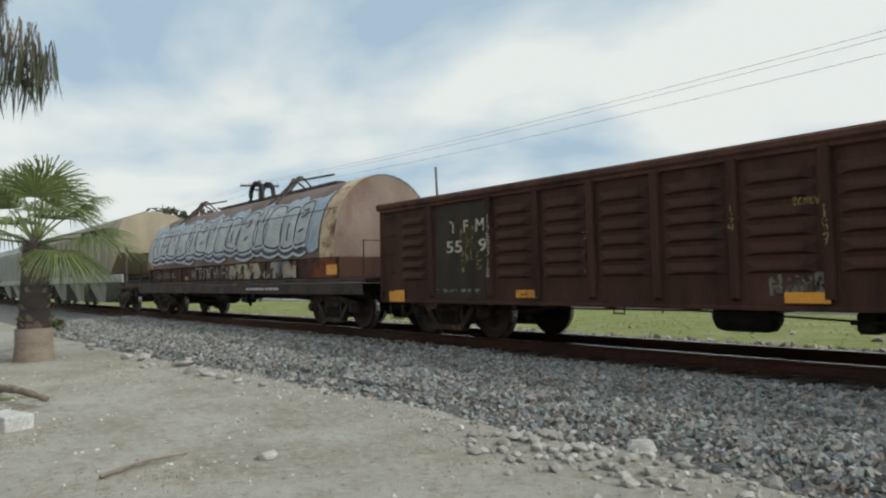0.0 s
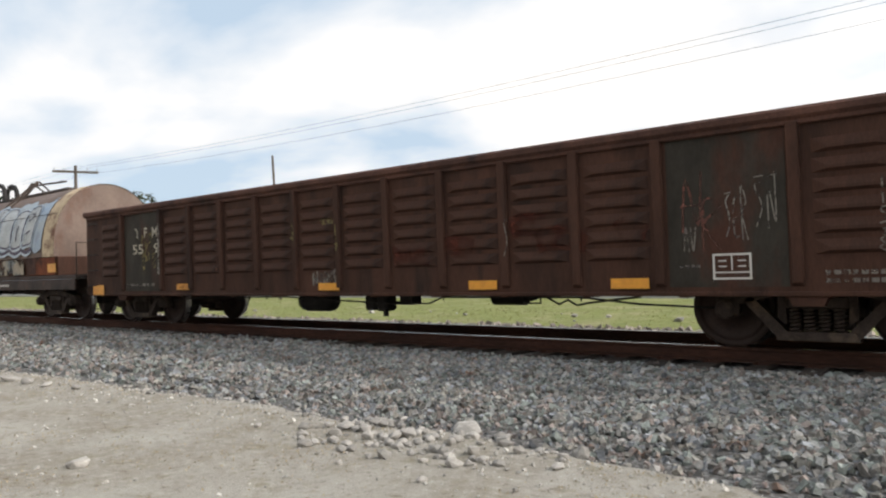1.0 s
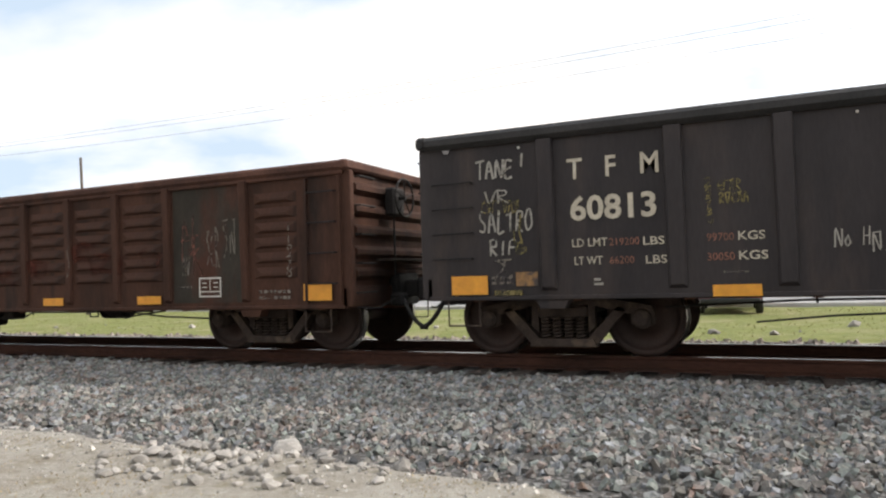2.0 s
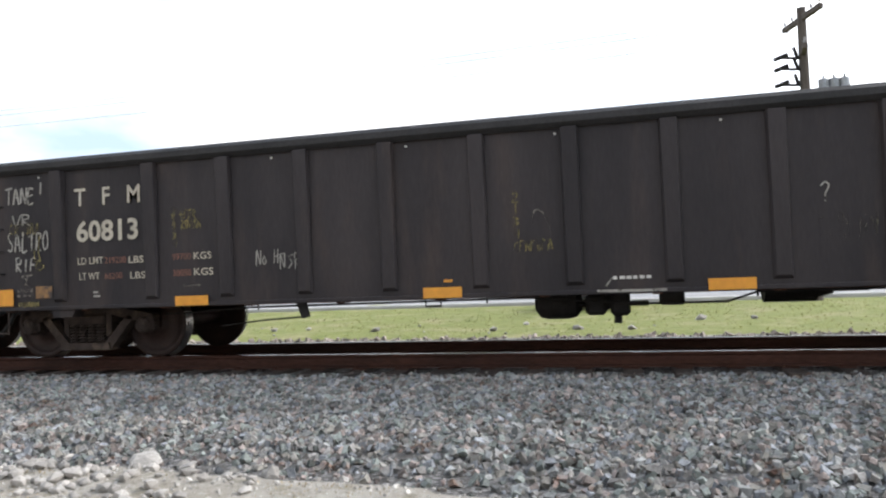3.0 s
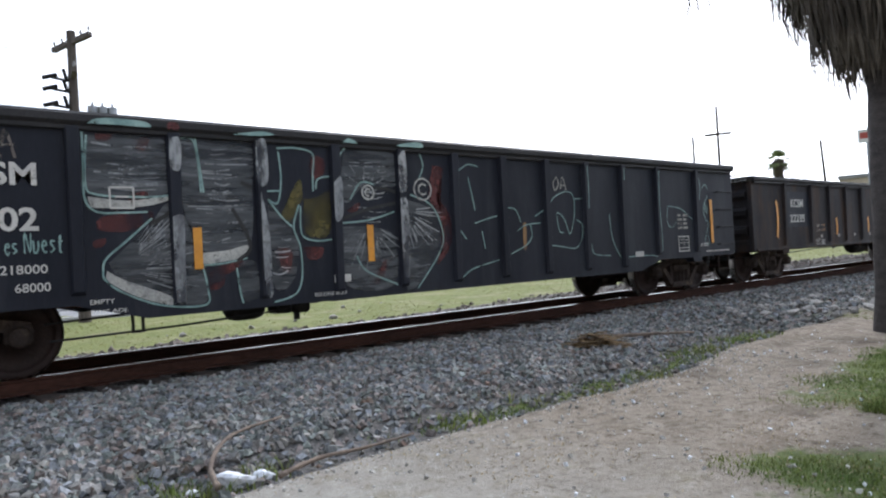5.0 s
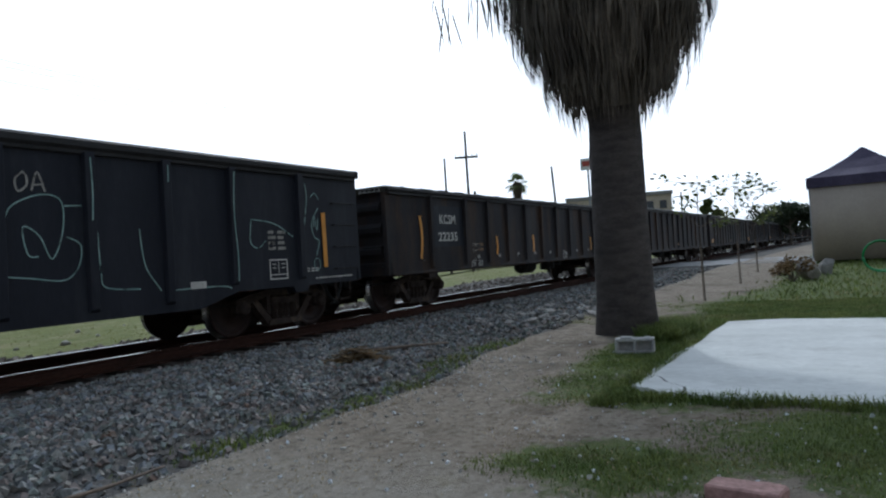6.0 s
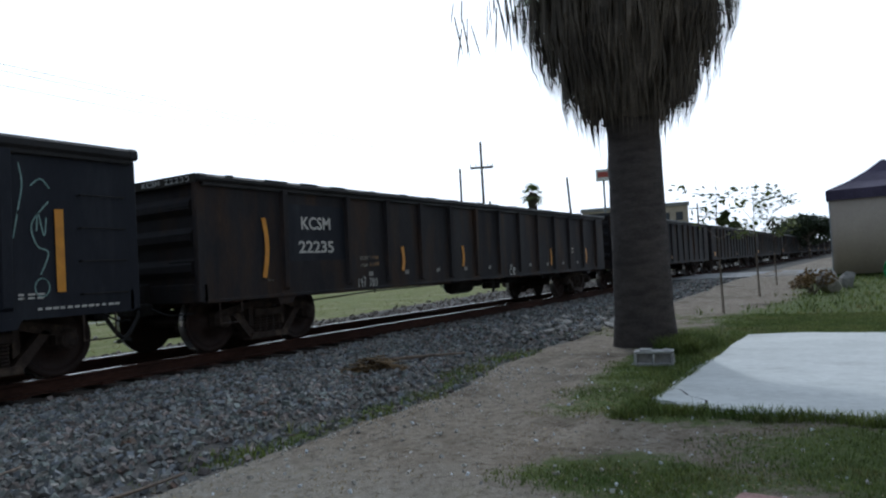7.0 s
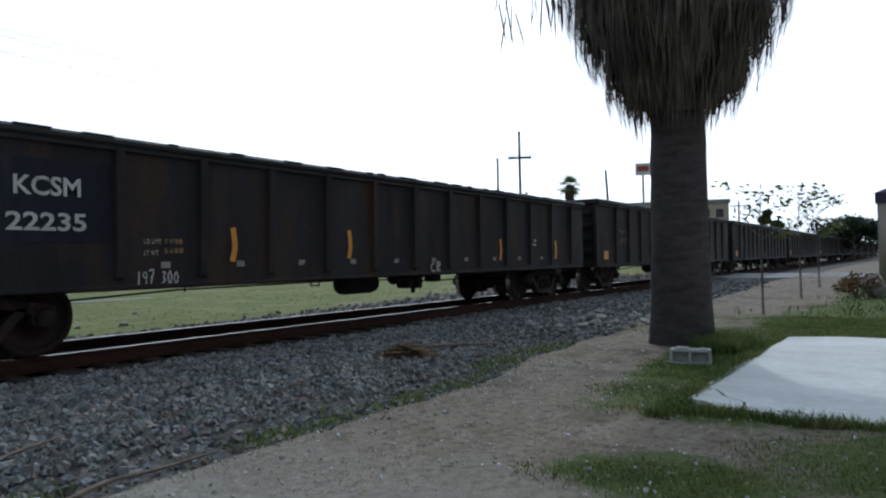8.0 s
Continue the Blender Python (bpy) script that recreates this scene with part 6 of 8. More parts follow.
def hood_line(bm, pts, w, r):
    """A stroke on the hood through x and angle pairs."""
    last = None
    for k, (x, a) in enumerate(pts):
        x2, a2 = pts[min(k + 1, len(pts) - 1)]
        x1, a1 = pts[max(k - 1, 0)]
        d = Vector((x2 - x1, (a2 - a1) * 0.03))
        n = Vector((-d.y, d.x)).normalized() * w / 2
        pair = [bm.verts.new(hood_point(x + n.x, a + n.y / 0.03, r)), bm.verts.new(hood_point(x - n.x, a - n.y / 0.03, r))]
        if last:
            bm.faces.new((last[0], last[1], pair[1], pair[0]))
        last = pair


def coil_car():
    L = 15.6
    car = thing("coil_car", pose(0, 0, 0), "brown round-hooded steel coil car with silver graffiti", "freight car")
    bm = bmesh.new()
    x0, x1 = 1.1, 14.35
    ang = list(range(0, 181, 9))
    rows = [[bm.verts.new(hood_point(x, a)) for a in ang] for x in np.linspace(x0, x1, 12)]
    for p, q in zip(rows, rows[1:]):
        for k in range(len(ang) - 1):
            bm.faces.new((p[k], p[k + 1], q[k + 1], q[k]))
    bm.faces.new(rows[0][::-1])
    bm.faces.new(rows[-1])
    bmesh.ops.recalc_face_normals(bm, faces=bm.faces)
    hood = part("hood", bm, M["hood"], car, "weathered brown curved hood", False)
    for xa in (x0 - 0.02, x1 - 0.62):
        bm = bmesh.new()
        rows = [[bm.verts.new(hood_point(x, a, 0.012)) for a in ang] for x in (xa, xa + 0.64)]
        for k in range(len(ang) - 1):
            bm.faces.new((rows[0][k], rows[0][k + 1], rows[1][k + 1], rows[1][k]))
        part("hood_band", bm, M["hood_band"], hood, "pale tan band round the hood's end")
    for x in (3.3, 10.3):
        bars = [((x - 0.3, -0.1, 3.88), (x + 1.9, -0.1, 3.8))]
        for dx in (-0.25, 0.25):
            bars += [((x + dx * 0.4, -0.55, 3.4), (x + dx, -0.15, 3.95)), ((x - dx, -0.9, 3.15), (x, -0.1, 3.98)), ((x + dx * 0.4, 0.55, 3.4), (x + dx, -0.15, 3.95))]
        for a, b in bars:
            bm = bmesh.new()
            rod(bm, a, b, 0.028, 6)
            part("bracket_bar", bm, M["gear"], hood, "bar of a triangular stacking bracket")
    bm = bmesh.new()
    box(bm, 4.8, 12.4, -0.16, 0.16, 3.48, 3.62, 0.03)
    part("ridge", bm, M["gear"], hood)
    bm = bmesh.new()
    for y in (-0.18, 0.18):
        tube(bm, curve_pts([Vector(p) for p in ((7.3, y, 3.45), (7.33, y, 3.9), (7.65, y, 4.1), (8.05, y, 3.95), (8.12, y, 3.45))], 5), 0.075, 6)
    tube(bm, [(7.4, -0.18, 3.95), (7.4, 0.18, 3.95)], 0.03, 6)
    tube(bm, [(8.06, -0.18, 3.95), (8.06, 0.18, 3.95)], 0.03, 6)
    box(bm, 7.2, 8.3, -0.25, 0.25, 3.44, 3.56, 0.02)
    part("lifting_eye", bm, M["gear_dark"], hood, "rusty lifting loop on the hood's ridge")
    # graffiti: rounded silver letters that spell nothing
    rnd = random.Random(9)
    bm = bmesh.new()
    n, m = 60, 6
    grid = []
    for k in range(n + 1):
        x = x0 + 0.12 + 12.45 * k / n
        lo = 3.5 + 1.6 * math.sin(k * 1.7) + 1.2 * math.sin(k * 0.6)
        hi = 46 + 4 * math.sin(k * 0.75) + 3 * math.sin(k * 1.9)
        grid.append([bm.verts.new(hood_point(x, lo + (hi - lo) * i / m, 0.016)) for i in range(m + 1)])
    for p, q in zip(grid, grid[1:]):
        for i in range(m):
            bm.faces.new((p[i], q[i], q[i + 1], p[i + 1]))
    part("graffiti", bm, mat("patchy_blue_spray", (0.26, 0.34, 0.44), (0.34, 0.38, 0.4), 1.6, 0.6, 0.05, 40, (0.16, 0.12, 0.11), 1.4, (0.56, 0.66)), hood, "patchy pale blue graffiti background")
    bm_fill, bm_line, bm_dark = bmesh.new(), bmesh.new(), bmesh.new()
    x = x0 + 0.55
    k = 0
    while x < x0 + 11.9:
        w = rnd.uniform(0.34, 0.62)
        cx = x + w
        lo, hi = 7 + rnd.uniform(-1.5, 2.5), 41 + rnd.uniform(-5, 6)
        c, hgt = (lo + hi) / 2, (hi - lo) / 2
        out = []
        for i in range(30):
            a = i * math.tau / 30
            sq = 1 / max(abs(math.cos(a)) ** 4 + abs(math.sin(a)) ** 4, 0.3) ** 0.25
            top = 1 - 0.22 * max(0, math.sin(a)) + 0.12 * max(0, -math.sin(a))
            out.append((cx + w * sq * math.cos(a) * top * (1 + 0.09 * math.sin(3 * a + k)), c + hgt * sq * math.sin(a) * (1 + 0.05 * math.sin(2 * a + 2 * k))))
        layers = []
        for f in (1.0, 0.66, 0.33):
            layers.append([bm_fill.verts.new(hood_point(cx + (px - cx) * f, c + (pa - c) * f, 0.026)) for px, pa in out])
        ctr = bm_fill.verts.new(hood_point(cx, c, 0.026))
        for i in range(30):
            j = (i + 1) % 30
            for p, q in zip(layers, layers[1:]):
                bm_fill.faces.new((p[i], p[j], q[j], q[i]))
            bm_fill.faces.new((layers[2][i], layers[2][j], ctr))
        hood_line(bm_dark, out + out[:1], 0.05, 0.03)
        hood_line(bm_line, [(cx + (px - cx) * 1.14, c + (pa - c) * 1.06) for px, pa in out + out[:1]], 0.035, 0.034)
        kind = k % 4
        if kind == 0:
            hood_line(bm_dark, [(cx, lo + 4), (cx - 0.03, c - 4), (cx + 0.02, c + 1)], 0.06, 0.036)
        elif kind == 1:
            hood_line(bm_dark, [(cx - 0.12, c + 2), (cx + 0.1, c + 4), (cx + 0.12, c + 9), (cx - 0.1, c + 8)], 0.05, 0.036)
            hood_line(bm_dark, [(cx - 0.1, c - 9), (cx + 0.12, c - 7)], 0.05, 0.036)
        elif kind == 2:
            hood_line(bm_dark, [(cx + 0.02, hi - 4), (cx, c + 6), (cx + 0.03, c)], 0.06, 0.036)
        for q in range(2):
            hood_line(bm_line, [(cx - w * 0.6 + 0.3 * q * w, lo + 3 + q), (cx - w * 0.65 + 0.3 * q * w, c - 2), (cx - w * 0.5 + 0.3 * q * w, c + 6)], 0.018, 0.036)
        hood_line(bm_dark, [(cx - w + i * w / 5, lo - 1.5 - 2.2 * math.sin(i * math.pi / 10)) for i in range(11)], 0.07, 0.036)
        hood_line(bm_line, [(cx - w + i * w / 5, lo - 3.2 - 1.6 * math.sin(i * math.pi / 10)) for i in range(11)], 0.03, 0.037)
        x += 2 * w * rnd.uniform(0.86, 0.98)
        k += 1
    for bm in (bm_fill, bm_line, bm_dark):
        bmesh.ops.recalc_face_normals(bm, faces=bm.faces)
    part("graffiti", bm_fill, mat("silver_letter_spray", (0.42, 0.44, 0.44), (0.31, 0.33, 0.33), 2.2, 0.5, 0.05, 40, (0.22, 0.23, 0.24), 3.0, (0.56, 0.7)), hood, "rounded silver graffiti letters that spell nothing")
    part("graffiti", bm_line, mat("white_blue_outline", (0.5, 0.56, 0.6), (0.36, 0.45, 0.52), 4, 0.6, 0.0, 30), hood, "pale graffiti outline")
    part("graffiti", bm_dark, M["purple_spray"], hood, "dark graffiti shading strokes")
    bm = bmesh.new()
    hood_line(bm, [(x0 + 0.02 + i * 0.33, 29) for i in range(41)], 0.016, 0.04)
    part("hood_seam", bm, M["gear"], hood)
    # trough, deck and sills
    bm = bmesh.new()
    box(bm, 1.05, 14.5, -1.36, 1.36, 1.12, 1.60, 0.02)
    for x in np.arange(1.4, 14.4, 1.05):
        box(bm, x - 0.05, x + 0.05, -1.41, -1.361, 1.14, 1.58, 0.008)
    part("trough", bm, M["rust_car"], car, "rusty coil trough below the hood")
    bm = bmesh.new()
    box(bm, 0, L, -1.42, 1.42, 1.02, 1.12, 0.015)
    part("deck", bm, M["rust_dark"], car)
    bm = bmesh.new()
    box(bm, 0.05, L - 0.05, -1.44, -1.40, 0.76, 1.018, 0.01)
    box(bm, 0.05, L - 0.05, 1.40, 1.44, 0.76, 1.018, 0.01)
    box(bm, -0.02, L + 0.02, -0.25, 0.25, 0.6, 1.01, 0.01)
    for x in np.arange(0.6, L, 1.3):
        box(bm, x - 0.05, x + 0.05, -1.4, 1.4, 0.8, 1.0)
    part("side_sill", bm, M["rust_dark"], car)
    for a, b, z0, z1, mt in ((14.05, 14.5, 1.2, 1.42, "orange"), (9.2, 9.5, 1.18, 1.3, "orange_old"), (5.0, 5.3, 1.18, 1.3, "orange_old"), (13.0, 13.35, 1.16, 1.6, "rust_chord")):
        flat("reflector", car, a, b, z0, z1, M[mt], "orange reflector plate", -1.416)
    small_print(car, 2.1, 4.2, 1.2, 1.5, 1, 9, M["faint"], -1.415, 3)
    small_print(car, 9.8, 11.8, 0.84, 0.94, 1, 12, M["white"], -1.444, 5)
    flaking = mat("flaking_pale_paint", (0.42, 0.36, 0.27), (0.28, 0.23, 0.17), 3.0, 0.8, 0.1, 40, (0.14, 0.15, 0.15), 2.0, (0.5, 0.6), fade=(2.4, 0.42, 0.52))
    flat("panel", car, 8.6, 12.6, 1.16, 1.57, flaking, "flaking pale paint on the trough", -1.4145)
    flat("panel", car, 13.0, 14.45, 1.14, 1.58, mat("bright_rust", (0.19, 0.06, 0.03), (0.1, 0.04, 0.025), 2.5, 0.9, 0.3, 40, (0.045, 0.03, 0.025), 2.0, (0.52, 0.64), spec=0.15), "bright rust at the end of the trough", -1.4135)
    scrawl(car, 5.6, 8.9, 1.18, 1.54, 11, M["tag_white"], 96, 0.035, -1.4165)
    rungs(car, "side_ladder", 0.2, 0.6, [1.2, 1.5], -1.42)
    for x, d in ((0, -1), (L, 1)):
        coupler(car, x, d)
        bm = bmesh.new()
        tube(bm, [(x - d * 0.1, -1.36, 1.1), (x - d * 0.1, -1.36, 1.9), (x - d * 0.1, -0.6, 1.9), (x - d * 0.1, -0.6, 1.1)], 0.016, 6)
        part("grab_rail", bm, M["gear"], car)
    for x in (1.9, L - 1.9):
        truck(car, x)
    underneath(car, L, 0.76)
    cars.append((car, -12.95 - L + 0.45))


def hopper_car(label, u0, paint, paint2):
    L = 17.2
    car = thing("hopper_car", pose(0, 0, 0), label, "freight car", "covered hopper cars of the train")
    prof = [(-1.5, 1.5), (-1.5, 3.4), (-1.32, 3.75), (-0.7, 4.02), (0, 4.1), (0.7, 4.02), (1.32, 3.75), (1.5, 3.4), (1.5, 1.5)]
    bm = bmesh.new()
    rows = []
    for x in (0.9, 2.2, L - 2.2, L - 0.9):
        rows.append([bm.verts.new((x, y * (1.0), z if 1 < x < L - 1 or z > 2.2 else 2.4)) for y, z in prof])
    for a, b in zip(rows, rows[1:]):
        for k in range(len(prof) - 1):
            bm.faces.new((a[k], a[k + 1], b[k + 1], b[k]))
        bm.faces.new((a[-1], a[0], b[0], b[-1]))
    bm.faces.new(rows[0])
    bm.faces.new(rows[-1])
    bmesh.ops.recalc_face_normals(bm, faces=bm.faces)
    part("body", bm, paint2, car, "painted hopper body")
    for s in (-1, 1):
        for x in np.arange(1.6, L - 1.2, 1.2):
            bm = bmesh.new()
            box(bm, x - 0.05, x + 0.05, *sorted((s * 1.5, s * 1.58)), 1.5, 3.4, 0.01)
            part("side_stake", bm, paint, car)
        bm = bmesh.new()
        box(bm, 0.1, L - 0.1, *sorted((s * 1.5, s * 1.6)), 1.18, 1.5, 0.02)
        part("side_sill", bm, paint, car)
    for k in range(3):
        c = L * (0.27 + 0.23 * k)
        bm = bmesh.new()
        top = [bm.verts.new(p) for p in ((c - 1.75, -1.45, 1.3), (c + 1.75, -1.45, 1.3), (c + 1.75, 1.45, 1.3), (c - 1.75, 1.45, 1.3))]
        low = [bm.verts.new(p) for p in ((c - 0.55, -1.2, 0.32), (c + 0.55, -1.2, 0.32), (c + 0.55, 1.2, 0.32), (c - 0.55, 1.2, 0.32))]
        for i in range(4):
            j = (i + 1) % 4
            bm.faces.new((top[i], top[j], low[j], low[i]))
        bm.faces.new(low)
        bmesh.ops.recalc_face_normals(bm, faces=bm.faces)
        part("chute", bm, paint, car, "sloped discharge chute")
    bm = bmesh.new()
    box(bm, -0.05, L + 0.05, -0.25, 0.25, 0.68, 1.02)
    for x in (0.5, L - 0.5):
        box(bm, x - 0.45, x + 0.45, -1.45, 1.45, 0.95, 1.1)
        for y in (-1.3, 1.3):
            box(bm, x - 0.05, x + 0.05, y - 0.05, y + 0.05, 1.1, 2.6)
    part("end_platform", bm, M["gear"], car)
    bm = bmesh.new()
    box(bm, 1.2, L - 1.2, -0.35, 0.35, 4.1, 4.16)
    part("roof_walk", bm, M["steel_grey"], car)
    for x in (1.9, L - 1.9):
        truck(car, x)
    for x, d in ((0, -1), (L, 1)):
        coupler(car, x, d)
    cars.append((car, u0))


car_rust()
car_black()
car_graffiti()
car_brown()
car_plain()
coil_car()
hopper_car("pale grey covered hopper car with sloped chutes", -46.9, M["hopper"], M["hopper_cream"])
hopper_car("pale grey covered hopper car", -65.3, M["hopper"], M["hopper"])
hopper_car("pale grey covered hopper car", -83.7, M["hopper"], M["hopper"])


# ---------------------------------------------------------------- palms
def fan(bm, base, aim, up, size, blades=18, spread=150, droop=0.35, width=0.045, rnd=random):
    """A fan-shaped leaf: narrow folded blades round the end of a stalk."""
    aim, up = Vector(aim).normalized(), Vector(up).normalized()
    side = aim.cross(up).normalized()
    up = side.cross(aim).normalized()
    base = Vector(base)
    for k in range(blades):
        a = radians(-spread / 2 + spread * k / (blades - 1) + rnd.uniform(-3, 3))
        d = aim * math.cos(a) + side * math.sin(a)
        n = size * (0.72 + 0.28 * math.cos(a)) * rnd.uniform(0.88, 1.06)
        cross = (d.cross(up)).normalized()
        pts = []
        for t, w in ((0.0, 0.35), (0.45, 1.0), (0.8, 0.7), (1.0, 0.05)):
            c = base + d * (n * t) - Vector((0, 0, 1)) * (droop * n * t * t * t) + up * (0.05 * n * math.sin(t * 3.1))
            hw = cross * (width * w)
            pts.append((bm.verts.new(c - hw), bm.verts.new(c + up * width * 0.35 * w), bm.verts.new(c + hw)))
        for p, q in zip(pts, pts[1:]):
            bm.faces.new((p[0], p[1], q[1], q[0]))
            bm.faces.new((p[1], p[2], q[2], q[1]))


def palm(at, label, height, r0, r1, leaves, size, seed, skirt=None, pale=0.0, stalk=0.8, low=-35, group="", droop=0.3, blades=22):
    rnd = random.Random(seed)
    tree = thing("fan_palm", pose(*at), label, "palm tree", group)
    bm = bmesh.new()
    seg, rings = 24, []
    zs = np.linspace(-0.1, height, 26)
    for z in zs:
        t = max(z, 0) / height
        r = r0 + (r1 - r0) * t + 0.16 * r0 * math.exp(-t * height / 0.28)
        rings.append([bm.verts.new(((r + 0.025 * r0 * rnd.uniform(-1, 1) + 0.03 * r0 * (1 if int(z * 9) % 2 else -1)) * math.cos(i * math.tau / seg),
                                    (r + 0.025 * r0 * rnd.uniform(-1, 1)) * math.sin(i * math.tau / seg), z)) for i in range(seg)])
    for a, b in zip(rings, rings[1:]):
        for i in range(seg):
            bm.faces.new((a[i], a[(i + 1) % seg], b[(i + 1) % seg], b[i])).smooth = True
    bm.faces.new(rings[-1])
    part("trunk", bm, M["trunk"], tree, "grey-brown palm trunk")
    if pale:
        bm = bmesh.new()
        lathe(bm, [(r0 * 1.19, -0.1), (r0 * 1.17, 0.0), (r0 * 1.06, pale * 0.5), (r0 * 1.08, pale), (r0 * 0.9, pale + 0.01)], 24, "Z")
        part("trunk_base", bm, M["trunk_pale"], tree, "pale peeled foot of the trunk", True)
        bm = bmesh.new()
        for k in range(130):
            a, z = rnd.uniform(0, math.tau), rnd.uniform(pale, height)
            r = r0 + (r1 - r0) * z / height
            c = Vector((r * math.cos(a), r * math.sin(a), z))
            o = Vector((math.cos(a), math.sin(a), 0))
            t = Vector((-o.y, o.x, 0)) * 0.05
            v = [bm.verts.new(p) for p in (c - t, c + t, c + t * 0.5 + o * 0.07 + Vector((0, 0, 0.09)), c - t * 0.5 + o * 0.07 + Vector((0, 0, 0.09)))]
            bm.faces.new(v)
        part("leaf_boots", bm, M["trunk_pale"], tree, "stubs of cut leaf stalks")
    if skirt:
        z_low, z_top, wide, count = skirt
        bm = bmesh.new()
        for k in range(count):
            a = rnd.uniform(0, math.tau)
            t = rnd.random() ** 0.8
            z = z_low + 0.5 + (z_top - z_low - 0.3) * t
            reach = r1 + (wide - r1) * (0.25 + 0.75 * smooth01(z, z_low, z_low + (z_top - z_low) * 0.75)) * rnd.uniform(0.45, 1.0)
            o, s = Vector((math.cos(a), math.sin(a), 0)), Vector((-math.sin(a), math.cos(a), 0))
            drop = rnd.uniform(0.4, 0.95)
            root = o * reach + Vector((0, 0, z))
            for b in range(5):
                q = s * (b - 2) * rnd.uniform(0.03, 0.07)
                p0 = root + q * 0.5 + Vector((0, 0, 0.25))
                p1 = root + q + o * rnd.uniform(-0.02, 0.06) - Vector((0, 0, drop * 0.45))
                p2 = root + q * 1.3 - o * reach * 0.12 * rnd.random() - Vector((0, 0, drop * rnd.uniform(0.8, 1.1)))
                w = s * rnd.uniform(0.006, 0.018)
                v = [bm.verts.new(p) for p in (p0 - w, p0 + w, p1 - w, p1 + w, p2)]
                bm.faces.new((v[0], v[1], v[3], v[2]))
                bm.faces.new((v[2], v[3], v[4]))
        rings = []
        for z, r in ((z_low + 0.05, r1 * 1.0), (z_low + 0.45, r1 * 1.35), (z_low + (z_top - z_low) * 0.4, wide * 0.55), (z_top, wide * 0.7), (z_top + 0.5, r1)):
            rings.append((r, z))
        lathe(bm, rings, 20, "Z")
        part("skirt", bm, M["skirt"], tree, "shaggy skirt of hanging dead fronds")
    for k in range(leaves):
        a = k * 2.399 + rnd.uniform(-0.3, 0.3)
        el = radians(low + (85 - low) * (k + 0.5) / leaves + rnd.uniform(-8, 8))
        d = Vector((math.cos(a) * math.cos(el), math.sin(a) * math.cos(el), math.sin(el)))
        base = Vector((0, 0, height - 0.05)) + d * 0.1
        tip = base + d * stalk * rnd.uniform(0.8, 1.15) - Vector((0, 0, 0.1 * stalk))
        bm = bmesh.new()
        tube(bm, [base, (base + tip) / 2 + Vector((0, 0, 0.04)), tip], [0.028, 0.02, 0.012], 5)
        up = Vector((0, 0, 1)) if abs(d.z) < 0.9 else Vector((1, 0, 0))
        fan(bm, tip, d + Vector((0, 0, -0.15)), up, size * rnd.uniform(0.85, 1.1), blades, 170, droop, 0.75 / blades, rnd)
        dry = el < radians(-20) and rnd.random() < 0.6
        part("frond", bm, M["frond_dry"] if dry else M["frond"], tree, "drooping dry fan leaf" if dry else "green fan-shaped leaf")
    return tree


def hanging(tree, at, n, length, seed, material="skirt"):
    rnd = random.Random(seed)
    bm = bmesh.new()
    for k in range(n):
        p = Vector(at) + Vector((rnd.uniform(-0.45, 0.45), rnd.uniform(-0.45, 0.45), rnd.uniform(-0.1, 0.3)))
        d = Vector((rnd.uniform(-0.25, 0.25), rnd.uniform(-0.25, 0.25), -1)) * length * rnd.uniform(0.5, 1.1)
        w = Vector((d.y, -d.x, 0.2)).normalized() * 0.02
        v = [bm.verts.new(q) for q in (p - w, p + w, p + d * 0.6 + w * 1.3, p + d * 0.6 - w * 1.3, p + d)]
        bm.faces.new((v[0], v[1], v[2], v[3]))
        bm.faces.new((v[3], v[2], v[4]))
    part("dead_frond", bm, M[material], tree, "hanging dead frond" if material == "skirt" else "drooping olive frond")


big_palm = palm((11.35, 3.05, rise(11.3)), "tall fan palm with a thick trunk and shaggy dead skirt", 6.6, 0.46, 0.37, 26, 1.0, 3, (3.45, 6.2, 1.75, 1500), stalk=1.1, low=-25)
for x, y, z in ((-0.5, 2.3, 5.7), (-0.4, 1.8, 5.9), (-0.3, 1.5, 6.1)):
    hanging(big_palm, (x, y, z), 18, 0.8, int(y * 100))
palm((-15.72, 2.3, 0.0), "young fan palm with green leaves and a peeled trunk foot", 2.3, 0.31, 0.2, 17, 1.25, 8, pale=0.62, stalk=1.0, low=-12, droop=0.42, blades=50)
left_palm = palm((-16.9, 0.95, 0.0), "tall fan palm with hanging dry fronds", 7.9, 0.33, 0.26, 18, 0.95, 12, (5.0, 7.6, 1.0, 420), stalk=0.9, low=5)
for k, (x, y, z) in enumerate(((0.3, 1.3, 6.3), (0.2, 1.1, 5.7), (0.4, 1.0, 6.6), (0.5, 1.35, 5.9))):
    hanging(left_palm, (x, y, z), 80, 0.9, 5 + k, "frond_olive" if k % 2 else "skirt")


# ---------------------------------------------------------------- broadleaf trees
def leaf_cloud(bm, centre, radius, count, size, rnd, squash=0.8):
    for k in range(count):
        d = Vector((rnd.gauss(0, 1), rnd.gauss(0, 1), rnd.gauss(0, 1))).normalized() * radius * rnd.uniform(0.5, 1.05)
        d.z *= squash
        p = Vector(centre) + d
        u = Vector((rnd.gauss(0, 1), rnd.gauss(0, 1), rnd.gauss(0, 0.6))).normalized()
        w = u.cross(Vector((rnd.gauss(0, 1), rnd.gauss(0, 1), rnd.gauss(0, 1)))).normalized()
        s = size * rnd.uniform(0.6, 1.3)
        v = [bm.verts.new(q) for q in (p - u * s, p + w * s * 0.42, p + u * s, p - w * s * 0.42)]
        bm.faces.new(v)


